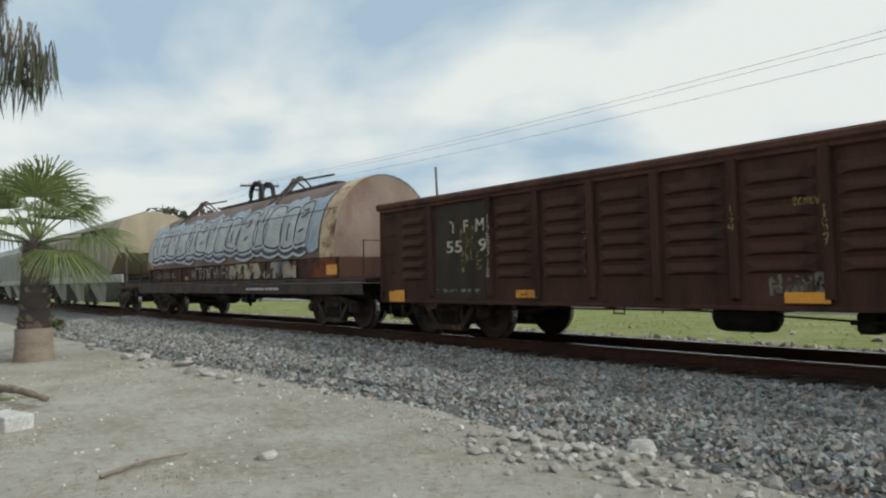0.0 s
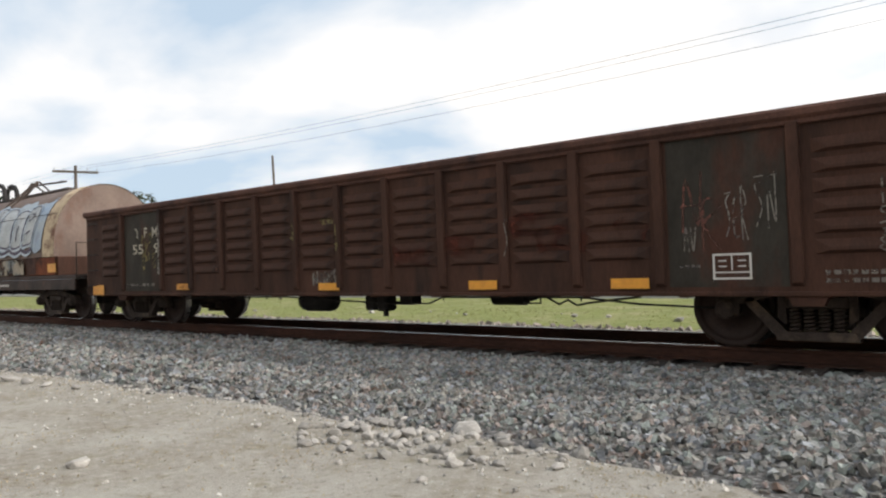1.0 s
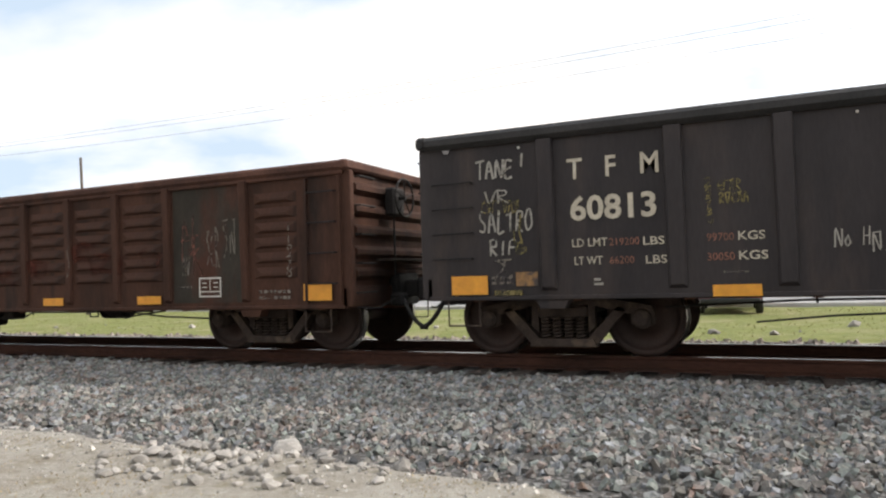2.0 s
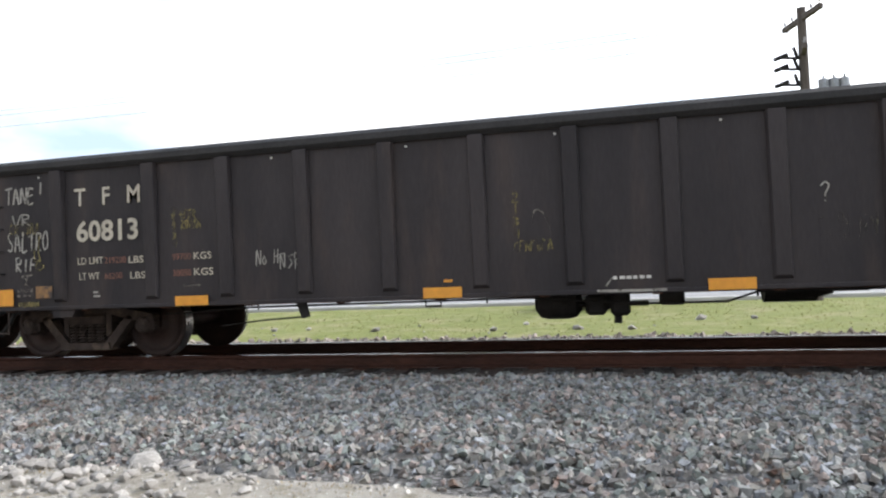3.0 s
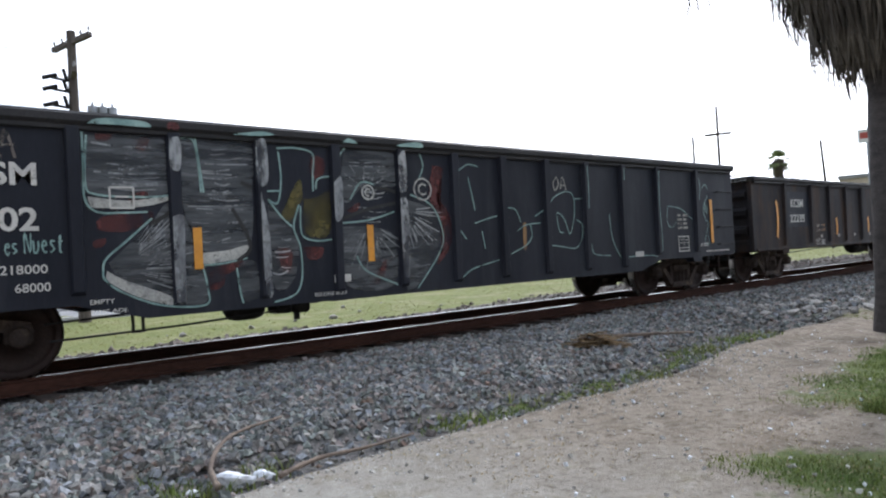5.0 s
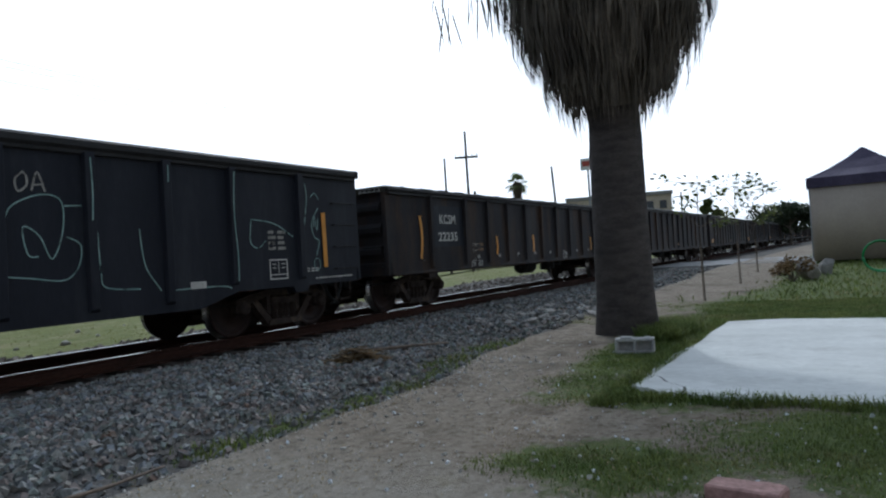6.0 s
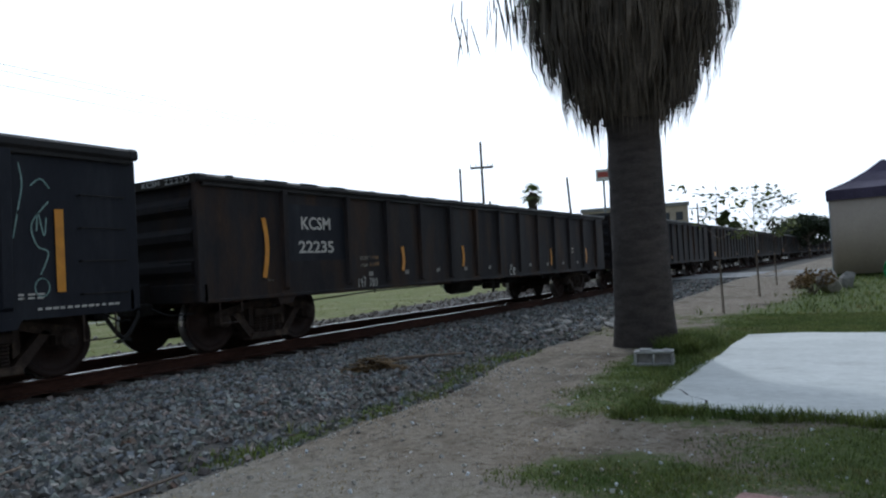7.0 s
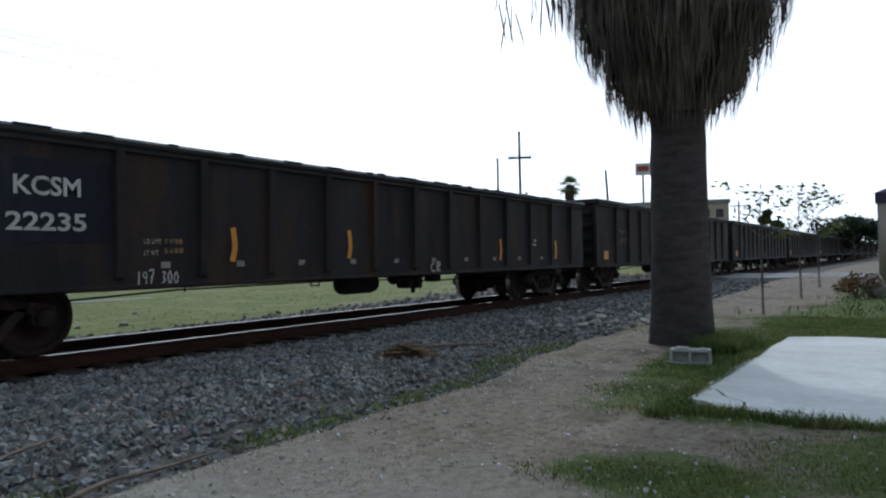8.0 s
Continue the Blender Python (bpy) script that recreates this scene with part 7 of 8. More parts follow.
def tree(at, label, height, crown, seed, leaf="leaf", leaves=2600, size=0.16, trunk_r=0.14, clear=0.35, group="trees beyond the street"):
    rnd = random.Random(seed)
    t = thing("tree", pose(*at), label, "tree", group)
    bm = bmesh.new()
    tube(bm, [(0, 0, -0.1), (0.05, 0.03, height * clear * 0.5), (0.0, 0.08, height * clear), (0.1, 0.0, height * 0.75)], [trunk_r * 1.25, trunk_r, trunk_r * 0.85, trunk_r * 0.3], 8)
    tips = []
    for k in range(9):
        a = k * 2.4 + rnd.uniform(-0.4, 0.4)
        z0 = height * rnd.uniform(clear * 0.8, 0.7)
        r = crown * rnd.uniform(0.45, 0.85)
        tip = Vector((math.cos(a) * r, math.sin(a) * r, min(z0 + r * rnd.uniform(0.3, 0.9), height * 0.95)))
        tube(bm, [(0, 0.03, z0), tip * 0.5 + Vector((0, 0, z0 * 0.55)), tip], [trunk_r * 0.45, trunk_r * 0.28, trunk_r * 0.08], 6)
        tips.append(tip)
    tips.append(Vector((0.1, 0, height * 0.9)))
    part("trunk", bm, M["bark"], t)
    bm = bmesh.new()
    for p in tips:
        leaf_cloud(bm, p, crown * rnd.uniform(0.3, 0.5), leaves // len(tips), size, rnd)
    part("crown", bm, M[leaf], t, "leafy uneven crown")
    return t


for k, (x, y, h, c, lf) in enumerate(((-12.0, 50.0, 7.2, 3.2, "leaf"), (-9.0, 52.0, 6.6, 2.6, "leaf"), (-17.5, 56.0, 9.5, 2.6, "leaf_dark"), (-1.2, 40.0, 4.2, 1.7, "leaf"), (2.2, 40.5, 3.6, 1.3, "leaf"),
                                      (-66.0, 20.5, 8.2, 4.6, "leaf_dark"), (-61.5, 33.5, 8.8, 3.4, "leaf_dark"), (-74.0, 26.0, 8.0, 4.5, "leaf_dark"),
                                      (96.0, 6.5, 4.6, 3.6, "leaf_dark"), (104.0, 2.0, 4.4, 3.6, "leaf_dark"), (110.0, 9.0, 5.0, 4.0, "leaf_dark"), (88.0, 14.5, 6.4, 1.5, "leaf"), (-30.0, 62.0, 7.0, 3.5, "leaf_dark"))):
    tree((x, y, rise(x) if x > 0 else 0), "green leafy street tree" if lf == "leaf" else "dark green distant tree", h, c, 20 + k, lf, 2400, 0.2 if abs(x) < 50 else 0.3, 0.16)


def sapling(at, h, seed, leaves):
    rnd = random.Random(seed)
    t = thing("sapling", pose(*at), "thin young tree with few leaves, staked in bare dirt", "tree", "saplings on the verge")
    bm = bmesh.new()
    tube(bm, [(0, 0, -0.05), (0.04, 0.02, h * 0.4), (-0.02, 0.03, h * 0.7), (0.05, 0, h)], [0.016, 0.013, 0.01, 0.004], 6)
    part("trunk", bm, M["bark"], t)
    tips = []
    for k in range(11):
        a, z = rnd.uniform(0, math.tau), h * rnd.uniform(0.55, 0.9)
        r = h * rnd.uniform(0.1, 0.3)
        tip = Vector((math.cos(a) * r, math.sin(a) * r, z + r * rnd.uniform(0.2, 0.7)))
        bm = bmesh.new()
        tube(bm, [(0, 0.02, z), tip], [0.01, 0.004], 5)
        part("twig", bm, M["bark"], t)
        tips.append(tip)
    bm = bmesh.new()
    for p in tips:
        leaf_cloud(bm, p, h * 0.09, leaves // 11, 0.075, rnd)
    part("crown", bm, M["leaf"], t, "sparse leaves")
    bm = bmesh.new()
    rod(bm, (0.1, 0.05, -0.05), (0.1, 0.05, h * 0.4), 0.01, 6)
    part("stake", bm, M["stick"], t)


sapling((16.2, 2.7, rise(16.2)), 2.9, 1, 90)
sapling((20.7, 2.55, rise(20.7)), 2.9, 2, 260)
sapling((25.2, 2.6, rise(25.2)), 2.7, 3, 260)


# ---------------------------------------------------------------- poles and wires
def utility_pole(x, y, h, arms, drum=False, lean=(0, 0), label="weathered wooden utility pole with crossarms", r=0.19):
    p = thing("utility_pole", pose(x, y, rise(x) if x > 0 else 0, lean[0], lean[1], 0), label, "utility pole", "utility poles along the street")
    bm = bmesh.new()
    rod(bm, (0, 0, -0.3), (0, 0, h), r, 12, r * 0.7)
    part("pole", bm, M["wood"], p)
    for z, w, ang in arms:
        bm = bmesh.new()
        turn = Matrix.Translation((0, 0, z)) @ pose(0, 0, 0, 0, 0, ang)
        box(bm, -0.075, 0.075, -w, w, -0.08, 0.08, 0.01, turn)
        a = part("crossarm", bm, M["wood"], p)
        for s in (-1, -0.55, 0.55, 1):
            bm = bmesh.new()
            c = turn @ Vector((0, s * w * 0.93, 0.06))
            rod(bm, c, c + Vector((0, 0, 0.1)), 0.015, 6)
            rod(bm, c + Vector((0, 0, 0.1)), c + Vector((0, 0, 0.2)), 0.045, 8, 0.03)
            part("insulator", bm, M["ceramic"], a)
    if drum:
        for k, (dx, dz) in enumerate(((0.85, 6.15), (1.15, 6.15), (0.55, 6.15))):
            bm = bmesh.new()
            rod(bm, (dx, 0.1, dz), (dx, 0.1, dz + 0.75), 0.15, 14)
            rod(bm, (dx, 0.1, dz + 0.75), (dx, 0.1, dz + 0.9), 0.04, 8, 0.025)
            part("transformer", bm, M["steel_grey"], p, "grey pole-mounted transformer can")
        bm = bmesh.new()
        box(bm, 0.0, 1.35, 0.02, 0.2, 6.03, 6.13, 0.01)
        part("bracket", bm, M["steel_grey"], p)
        for z, s in ((7.25, -1), (6.75, -1), (7.6, -1)):
            bm = bmesh.new()
            rod(bm, (0, 0, z), (s * 0.65, -0.2, z + 0.02), 0.045, 6)
            rod(bm, (s * 0.9, -0.2, z - 0.02), (s * 0.5, -0.2, z + 0.12), 0.065, 8)
            rod(bm, (s * 0.2, -0.1, z), (s * 0.3, -0.1, z + 0.35), 0.055, 6)
            part("cutout_switch", bm, M["gear_dark"], p)
    return p


utility_pole(5.75, 24.0, 9.2, ((8.85, 1.15, 14), (7.75, 1.0, -10)), True)
utility_pole(-52.9, 24.0, 9.7, ((9.25, 1.5, -24),), r=0.15)
utility_pole(45.7, 24.0, 10.3, ((8.4, 0.85, 28),), r=0.12)
utility_pole(-29.95, 24.0, 7.7, (), lean=(0, -3), label="thin bare leaning pole", r=0.085)
utility_pole(63.9, 24.0, 9.2, (), lean=(0, -8), label="bare leaning wooden pole", r=0.14)
utility_pole(42.45, 24.0, 8.0, (), label="bare upright wooden utility pole", r=0.1)
for x in (-170, 120, 220):
    utility_pole(x, 24.0, 9.6, ((8.8, 1.3, 20),))
for x in (78.0, 66.0):
    utility_pole(x, 34.0, 8.0, ((7.4, 0.8, 20),), label="slim far utility pole")

for k, (dy, dz) in enumerate(((-1.0, 0.12), (0.35, 0.12), (1.05, -0.28))):
    bm = bmesh.new()
    pts = []
    tops = [(-170, 8.9), (-52.9, 9.35), (5.75, 8.9), (45.6, 8.85), (120, 9.0), (220, 9.0)]
    for (xa, za), (xb, zb) in zip(tops, tops[1:]):
        n = 14
        for i in range(n):
            t = i / n
            pts.append((xa + (xb - xa) * t, 24.0 + dy * 0.5, za + dz + (zb - za) * t - 0.55 * 4 * t * (1 - t) * min(1.0, (xb - xa) / 58) ** 2))
    pts.append((220, 24.0 + dy * 0.5, 9.0 + dz))
    tube(bm, pts, 0.007, 5)
    tagged(new("power_line", mesh_of("power_line", bm, M["wire"])), "thin dark power line strung between the poles", "power line", "power lines")


# ---------------------------------------------------------------- houses and far buildings
def building(name, at, w, d, h, wall, label, windows, roof="flat", band=None, extras=()):
    """Its front faces -y; windows: (x, z, width, height) on the front."""
    b = thing(name, pose(*at), label, "building", "buildings beyond the street")
    bm = bmesh.new()
    xs = sorted({0, w, *[q for x, z, ww, hh in windows for q in (x, x + ww)]})
    zs = sorted({0, h, *[q for x, z, ww, hh in windows for q in (z, z + hh)]})
    for xa, xb in zip(xs, xs[1:]):
        for za, zb in zip(zs, zs[1:]):
            cx, cz = (xa + xb) / 2, (za + zb) / 2
            if not any(x < cx < x + ww and z < cz < z + hh for x, z, ww, hh in windows):
                box(bm, xa, xb, 0, 0.2, za, zb)
    box(bm, 0, 0.2, 0.2, d, 0, h)
    box(bm, w - 0.2, w, 0.2, d, 0, h)
    box(bm, 0.2, w - 0.2, d - 0.2, d, 0, h)
    bmesh.ops.remove_doubles(bm, verts=bm.verts, dist=0.001)
    part("wall", bm, wall, b)
    bm = bmesh.new()
    if roof == "gable":
        prism(bm, [(-0.3, h), (w + 0.3, h), (w / 2, h + w * 0.17)], -0.3, d + 0.3)
    else:
        box(bm, -0.12, w + 0.12, -0.12, d + 0.12, h, h + 0.22, 0.02)
        box(bm, 0.1, w - 0.1, 0.1, 0.3, h + 0.22, h + 0.5)
    part("roof", bm, M["roof_grey"] if roof == "gable" else wall, b)
    for x, z, ww, hh in windows:
        bm = bmesh.new()
        box(bm, x, x + ww, 0.14, 0.16, z, z + hh)
        win = part("window", bm, M["glass_dark"], b, "dark window pane")
        bm = bmesh.new()
        for a, c, e, f in ((x, x + ww, z, z + 0.06), (x, x + ww, z + hh - 0.06, z + hh), (x, x + 0.06, z + 0.06, z + hh - 0.06), (x + ww - 0.06, x + ww, z + 0.06, z + hh - 0.06), (x + ww / 2 - 0.03, x + ww / 2 + 0.03, z + 0.06, z + hh - 0.06)):
            box(bm, a, c, 0.06, 0.13, e, f)
        part("window_frame", bm, M["steel_grey"], win)
        bm = bmesh.new()
        box(bm, x - 0.08, x + ww + 0.08, -0.08, -0.002, z - 0.1, z - 0.01)
        part("window_sill", bm, M["kerb"], win)
    if band:
        bm = bmesh.new()
        box(bm, -0.01, w + 0.01, -0.06, -0.003, band, band + 0.4)
        part("band", bm, M["trim_red"], b, "red painted band")
    if "balcony" in extras:
        bm = bmesh.new()
        box(bm, 0.4, w - 0.2, -1.3, -0.003, 2.75, 2.95)
        for x in np.arange(0.5, w - 0.25, 0.16):
            rod(bm, (x, -1.22, 2.95), (x, -1.22, 3.95), 0.03, 5)
        box(bm, 0.42, w - 0.22, -1.27, -1.17, 3.95, 4.05)
        part("balcony", bm, M["wall_white"], b, "white balcony with slim balusters")
    if "dish" in extras:
        bm = bmesh.new()
        lathe(bm, [(0.02, 0.0), (0.3, 0.05), (0.5, 0.16), (0.52, 0.17), (0.3, 0.07), (0.02, 0.02)], 16, "Y")
        bmesh.ops.rotate(bm, verts=bm.verts, cent=(0, 0, 0), matrix=Euler((0.5, 0, 0.7)).to_matrix())
        bmesh.ops.translate(bm, verts=bm.verts, vec=(w * 0.55, 1.0, h + 1.1))
        rod(bm, (w * 0.55, 1.0, h + 0.2), (w * 0.55, 1.0, h + 1.05), 0.04, 6)
        part("satellite_dish", bm, M["wall_white"], b, "white satellite dish on the roof")
    return b


building("house", (-5.4, 45, 0), 6.0, 9, 5.3, M["wall_white"], "white two-storey house with a satellite dish", ((0.8, 3.3, 1.6, 1.3), (3.6, 3.3, 1.4, 1.3), (0.8, 0.9, 1.6, 1.4), (3.4, 0.2, 1.8, 2.1)), extras=("dish",))
building("house", (1.0, 45, 0), 4.8, 9, 5.6, M["wall_white"], "white two-storey house with a slim balcony", ((0.9, 3.0, 1.5, 2.0), (2.9, 3.0, 1.2, 2.0), (0.8, 0.2, 1.8, 2.0), (3.2, 0.9, 1.0, 1.2)), extras=("balcony",))
building("house", (6.2, 45, 0), 4.9, 9, 5.4, M["wall_white"], "white gabled house with a red band", ((0.7, 3.6, 1.3, 1.4), (3.0, 3.6, 1.0, 1.4), (1.2, 0.3, 1.5, 2.1)), "gable", 2.6)
building("house", (13.2, 45, 0), 5.0, 9, 7.4, M["wall_white"], "tall white house with narrow windows", ((1.8, 5.6, 0.6, 1.4), (2.9, 3.0, 0.9, 1.6), (1.0, 0.6, 1.6, 2.0)))
building("shop", (-20.0, 60, 0), 14.0, 8, 3.9, M["wall_white"], "low white shop with a wide fascia", ((1.0, 0.4, 3.0, 1.9), (5.2, 0.4, 3.0, 1.9), (9.4, 0.4, 3.0, 1.9)))
building("apartment_building", (-19.5, 75, 0), 4.6, 10, 15.0, M["wall_white"], "tall white building far behind the trees", ((0.8, 11.5, 1.0, 1.4), (2.8, 11.5, 1.0, 1.4), (0.8, 8.2, 1.0, 1.4), (2.8, 8.2, 1.0, 1.4)))
building("apartment_building", (-14.4, 75, 0), 4.6, 10, 15.2, M["wall_blue"], "tall pale blue building far behind the trees", ((0.8, 11.5, 1.2, 1.5), (2.8, 11.5, 1.2, 1.5), (0.8, 8.0, 1.2, 1.5), (2.8, 8.0, 1.2, 1.5)))


def warehouse():
    b = thing("warehouse", pose(96, 27.5, 0.36, 0, 0, -74), "long low beige building with a row of windows", "building", "buildings beyond the street")
    bm = bmesh.new()
    box(bm, -7, 7, 0, 8, 0, 7.9, 0.05)
    part("wall", bm, M["wall_beige"], b)
    bm = bmesh.new()
    box(bm, -7.2, 7.2, -0.2, 8.2, 7.9, 8.4, 0.05)
    part("roof", bm, M["roof_grey"], b)
    for k in range(8):
        bm = bmesh.new()
        box(bm, -6.5 + 1.7 * k, -5.6 + 1.7 * k, -0.05, -0.003, 6.0, 7.1)
        part("window", bm, M["glass_dark"], b)


warehouse()


def sign_post():
    s = thing("pole_sign", pose(76, 24.9, 0.36, 0, 0, -72), "plain red and white box sign on a tall post", "sign")
    bm = bmesh.new()
    rod(bm, (0, 0, -0.2), (0, 0, 10.0), 0.12, 10)
    part("post", bm, M["steel_grey"], s)
    bm = bmesh.new()
    box(bm, -0.8, 0.8, -0.15, 0.15, 9.9, 11.2, 0.03)
    part("sign_box", bm, M["wall_white"], s)
    bm = bmesh.new()
    box(bm, -0.6, 0.6, -0.16, -0.152, 10.3, 10.9)
    part("sign_panel", bm, M["trim_red"], s, "red panel")


sign_post()
palm((77, 34.0, 0.36), "slim far fan palm", 9.4, 0.3, 0.24, 18, 1.0, 33, (7.4, 9.2, 0.75, 160), stalk=0.7, low=-40)


# ---------------------------------------------------------------- verge: tent, slab, blocks, hose
def tent():
    z = rise(30)
    t = thing("marquee_tent", pose(30.75, -0.62, z), "plum-topped marquee tent with taupe cloth walls", "tent")
    s, lo, wall, peak = 1.75, 0.1, 3.1, 4.2
    for x, y in ((-s, -s), (s, -s), (s, s), (-s, s)):
        bm = bmesh.new()
        rod(bm, (x, y, 0), (x, y, wall), 0.04, 8)
        box(bm, x - 0.1, x + 0.1, y - 0.1, y + 0.1, 0, 0.02)
        part("leg", bm, M["steel_grey"], t)
    for k in range(4):
        bm = bmesh.new()
        n = 18
        lowv, hiv = [], []
        for i in range(n + 1):
            q = -s + 2 * s * i / n
            f = 0.006 * math.sin(i * 0.9 + k)
            lowv.append(bm.verts.new((q, -s - 0.03 + f, lo)))
            hiv.append(bm.verts.new((q, -s - 0.03, wall - 0.2)))
        for i in range(n):
            bm.faces.new((lowv[i], lowv[i + 1], hiv[i + 1], hiv[i]))
        bmesh.ops.rotate(bm, verts=bm.verts, cent=(0, 0, 0), matrix=Euler((0, 0, k * math.pi / 2)).to_matrix())
        r = bmesh.ops.extrude_face_region(bm, geom=bm.faces[:])
        out = Euler((0, 0, k * math.pi / 2)).to_matrix() @ Vector((0, -0.008, 0))
        bmesh.ops.translate(bm, verts=[v for v in r["geom"] if isinstance(v, bmesh.types.BMVert)], vec=out)
        bmesh.ops.recalc_face_normals(bm, faces=bm.faces)
        part("tent_wall", bm, M["tent_wall"], t, "hanging taupe cloth wall", True)
    bm = bmesh.new()
    e = s + 0.1
    rings = []
    for f, zz in ((1.0, wall - 0.36), (1.0, wall), (0.62, wall + 0.33), (0.3, wall + 0.7), (0.03, peak)):
        ring = []
        for k in range(4):
            a, b = [((-1, -1), (1, -1)), ((1, -1), (1, 1)), ((1, 1), (-1, 1)), ((-1, 1), (-1, -1))][k]
            for i in range(6):
                q = i / 6
                ring.append(bm.verts.new(((a[0] + (b[0] - a[0]) * q) * e * f, (a[1] + (b[1] - a[1]) * q) * e * f, zz - (0.05 * math.sin(q * math.pi) if 0.1 < f < 1 else 0))))
        rings.append(ring)
    for a, b in zip(rings, rings[1:]):
        for i in range(24):
            bm.faces.new((a[i], a[(i + 1) % 24], b[(i + 1) % 24], b[i]))
    bm.faces.new(rings[-1])
    part("canopy", bm, M["tent_top"], t, "dark plum canopy with a valance")


tent()


def slab():
    out = [(7.0, 1.78), (8.6, 1.86), (10.2, 1.76), (12.35, 1.7), (12.62, 0.9), (12.6, -1.2), (12.5, -4.2), (6.6, -4.2), (6.72, -1.4), (6.68, -0.2), (6.66, 0.8), (6.75, 1.42)]
    rnd = random.Random(2)
    ring = []
    for k, (x, y) in enumerate(out):
        x2, y2 = out[(k + 1) % len(out)]
        for i in range(5):
            q = i / 5
            ring.append((x + (x2 - x) * q + rnd.uniform(-0.025, 0.025), y + (y2 - y) * q + rnd.uniform(-0.025, 0.025)))
    bm = bmesh.new()
    top = [bm.verts.new((x, y, rise(x) + 0.04)) for x, y in ring]
    low = [bm.verts.new((x * 1.0, y, rise(x) - 0.15)) for x, y in ring]
    f = bm.faces.new(top)
    for k in range(len(ring)):
        j = (k + 1) % len(ring)
        bm.faces.new((top[k], low[k], low[j], top[j]))
    bmesh.ops.triangulate(bm, faces=[f])
    bmesh.ops.recalc_face_normals(bm, faces=bm.faces)
    s = tagged(new("concrete_slab", mesh_of("concrete_slab", bm, M["concrete"])), "pale cast concrete slab with a crack, set in grass", "slab", kind="structure")
    bm = bmesh.new()
    last = None
    pts = curve_pts([Vector((x, y)) for x, y in ((7.62, 1.84), (7.5, 1.65), (7.2, 1.5), (7.0, 1.3), (6.7, 1.26))], 4)
    for k, p in enumerate(pts):
        w = 0.012 * (1 + 0.5 * math.sin(k * 2.1))
        pair = (bm.verts.new((p.x, p.y - w, rise(p.x) + 0.044)), bm.verts.new((p.x + w, p.y + w, rise(p.x) + 0.044)))
        if last:
            bm.faces.new((last[0], last[1], pair[1], pair[0]))
        last = pair
    part("crack", bm, M["gear_dark"], s, "dark crack")


slab()


def lump(name, at, size, material, label, category, seed, group="", rough=0.25, sub_div=2, flat_k=0.7):
    rnd = random.Random(seed)
    bm = bmesh.new()
    bmesh.ops.create_icosphere(bm, subdivisions=sub_div, radius=1.0)
    o = Vector((rnd.uniform(0, 50), rnd.uniform(0, 50), 0))
    for v in bm.verts:
        v.co *= 1 + rough * 1.6 * noise.noise(v.co * 1.1 + o) + rough * 0.5 * noise.noise(v.co * 3.1 + o)
    for k in range(9 if category == "rock" else 3):
        n = Vector((rnd.gauss(0, 1), rnd.gauss(0, 1), rnd.gauss(0, 1))).normalized()
        for v in bm.verts:
            d = v.co.dot(n) - 0.62
            if d > 0:
                v.co -= n * d
    bmesh.ops.scale(bm, verts=bm.verts, vec=(size * rnd.uniform(0.85, 1.3), size * rnd.uniform(0.75, 1.1), size * flat_k))
    bmesh.ops.rotate(bm, verts=bm.verts, cent=(0, 0, 0), matrix=Euler((rnd.uniform(-0.3, 0.3), rnd.uniform(-0.3, 0.3), rnd.uniform(0, 6.3))).to_matrix())
    ob = new(name, mesh_of(name, bm, material))
    ob.matrix_basis = pose(*at)
    return tagged(ob, label, category, group)


def rocks():
    rnd = random.Random(4)
    spots = [(-3.62, 4.62, 0.14), (-3.2, 4.5, 0.085), (-3.32, 4.62, 0.075), (-4.1, 3.72, 0.06), (-4.9, 5.05, 0.08), (-5.5, 2.3, 0.09), (-8.2, 4.3, 0.06), (-10.5, 3.9, 0.1), (-11.4, 3.8, 0.13), (-12.8, 3.6, 0.1), (-14.6, 3.7, 0.13)]
    spots += [(rnd.gauss(-4.1, 0.65), rnd.gauss(4.15, 0.26), 0.02 + 0.062 * rnd.random() ** 2.2) for k in range(190)]
    spots += [(x, edge_y(x) - 0.1 + rnd.gauss(0, 0.14), 0.018 + 0.05 * rnd.random() ** 3) for x in [rnd.uniform(-14, -2) for k in range(70)]]
    for k, (x, y, s) in enumerate(((-17.6, 3.7, 0.16), (-17.0, 3.6, 0.1), (-14.6, 4.0, 0.17), (-14.1, 3.8, 0.11), (-12.8, 3.5, 0.1), (-12.15, 3.9, 0.19), (-11.5, 3.8, 0.13), (-10.95, 3.86, 0.14), (-9.9, 3.9, 0.1), (-9.3, 4.0, 0.11), (-8.6, 4.3, 0.08), (-7.0, 4.6, 0.07))):
        lump("rock", (x, y, ground_z(x, y) + s * 0.15), s, M["rock"], "flat pale slab of rock at the edge of the ballast", "rock", 700 + k, "rocks along the ballast edge", 0.3, 2, 0.4)
    for k, (x, y, s) in enumerate(spots):
        lump("rock", (x, y, ground_z(x, y) + s * 0.25), s, M["rock"], "pale broken rock at the edge of the ballast", "rock", k, "rocks along the ballast edge", 0.32, 2 if s > 0.08 else 1)
    for k in range(42):
        x, y = rnd.gauss(13.9, 0.9), rnd.gauss(5.7, 0.7)
        s = rnd.uniform(0.06, 0.15)
        lump("rock", (x, y, ground_z(x, y) + s * 0.3), s, M["rock"], "grey rock in a heap beside the track", "rock", 200 + k, "heap of rocks beside the track", 0.3, 1)
    for k in range(34):
        x, y = rnd.uniform(-22, 14), rnd.uniform(14.6, 18.5)
        s = 0.04 + 0.12 * rnd.random() ** 2
        lump("rock", (x, y, ground_z(x, y) + s * 0.25), s, M["rock"], "pale rock on the far grass", "rock", 300 + k, "rocks on the far grass", 0.3, 1)


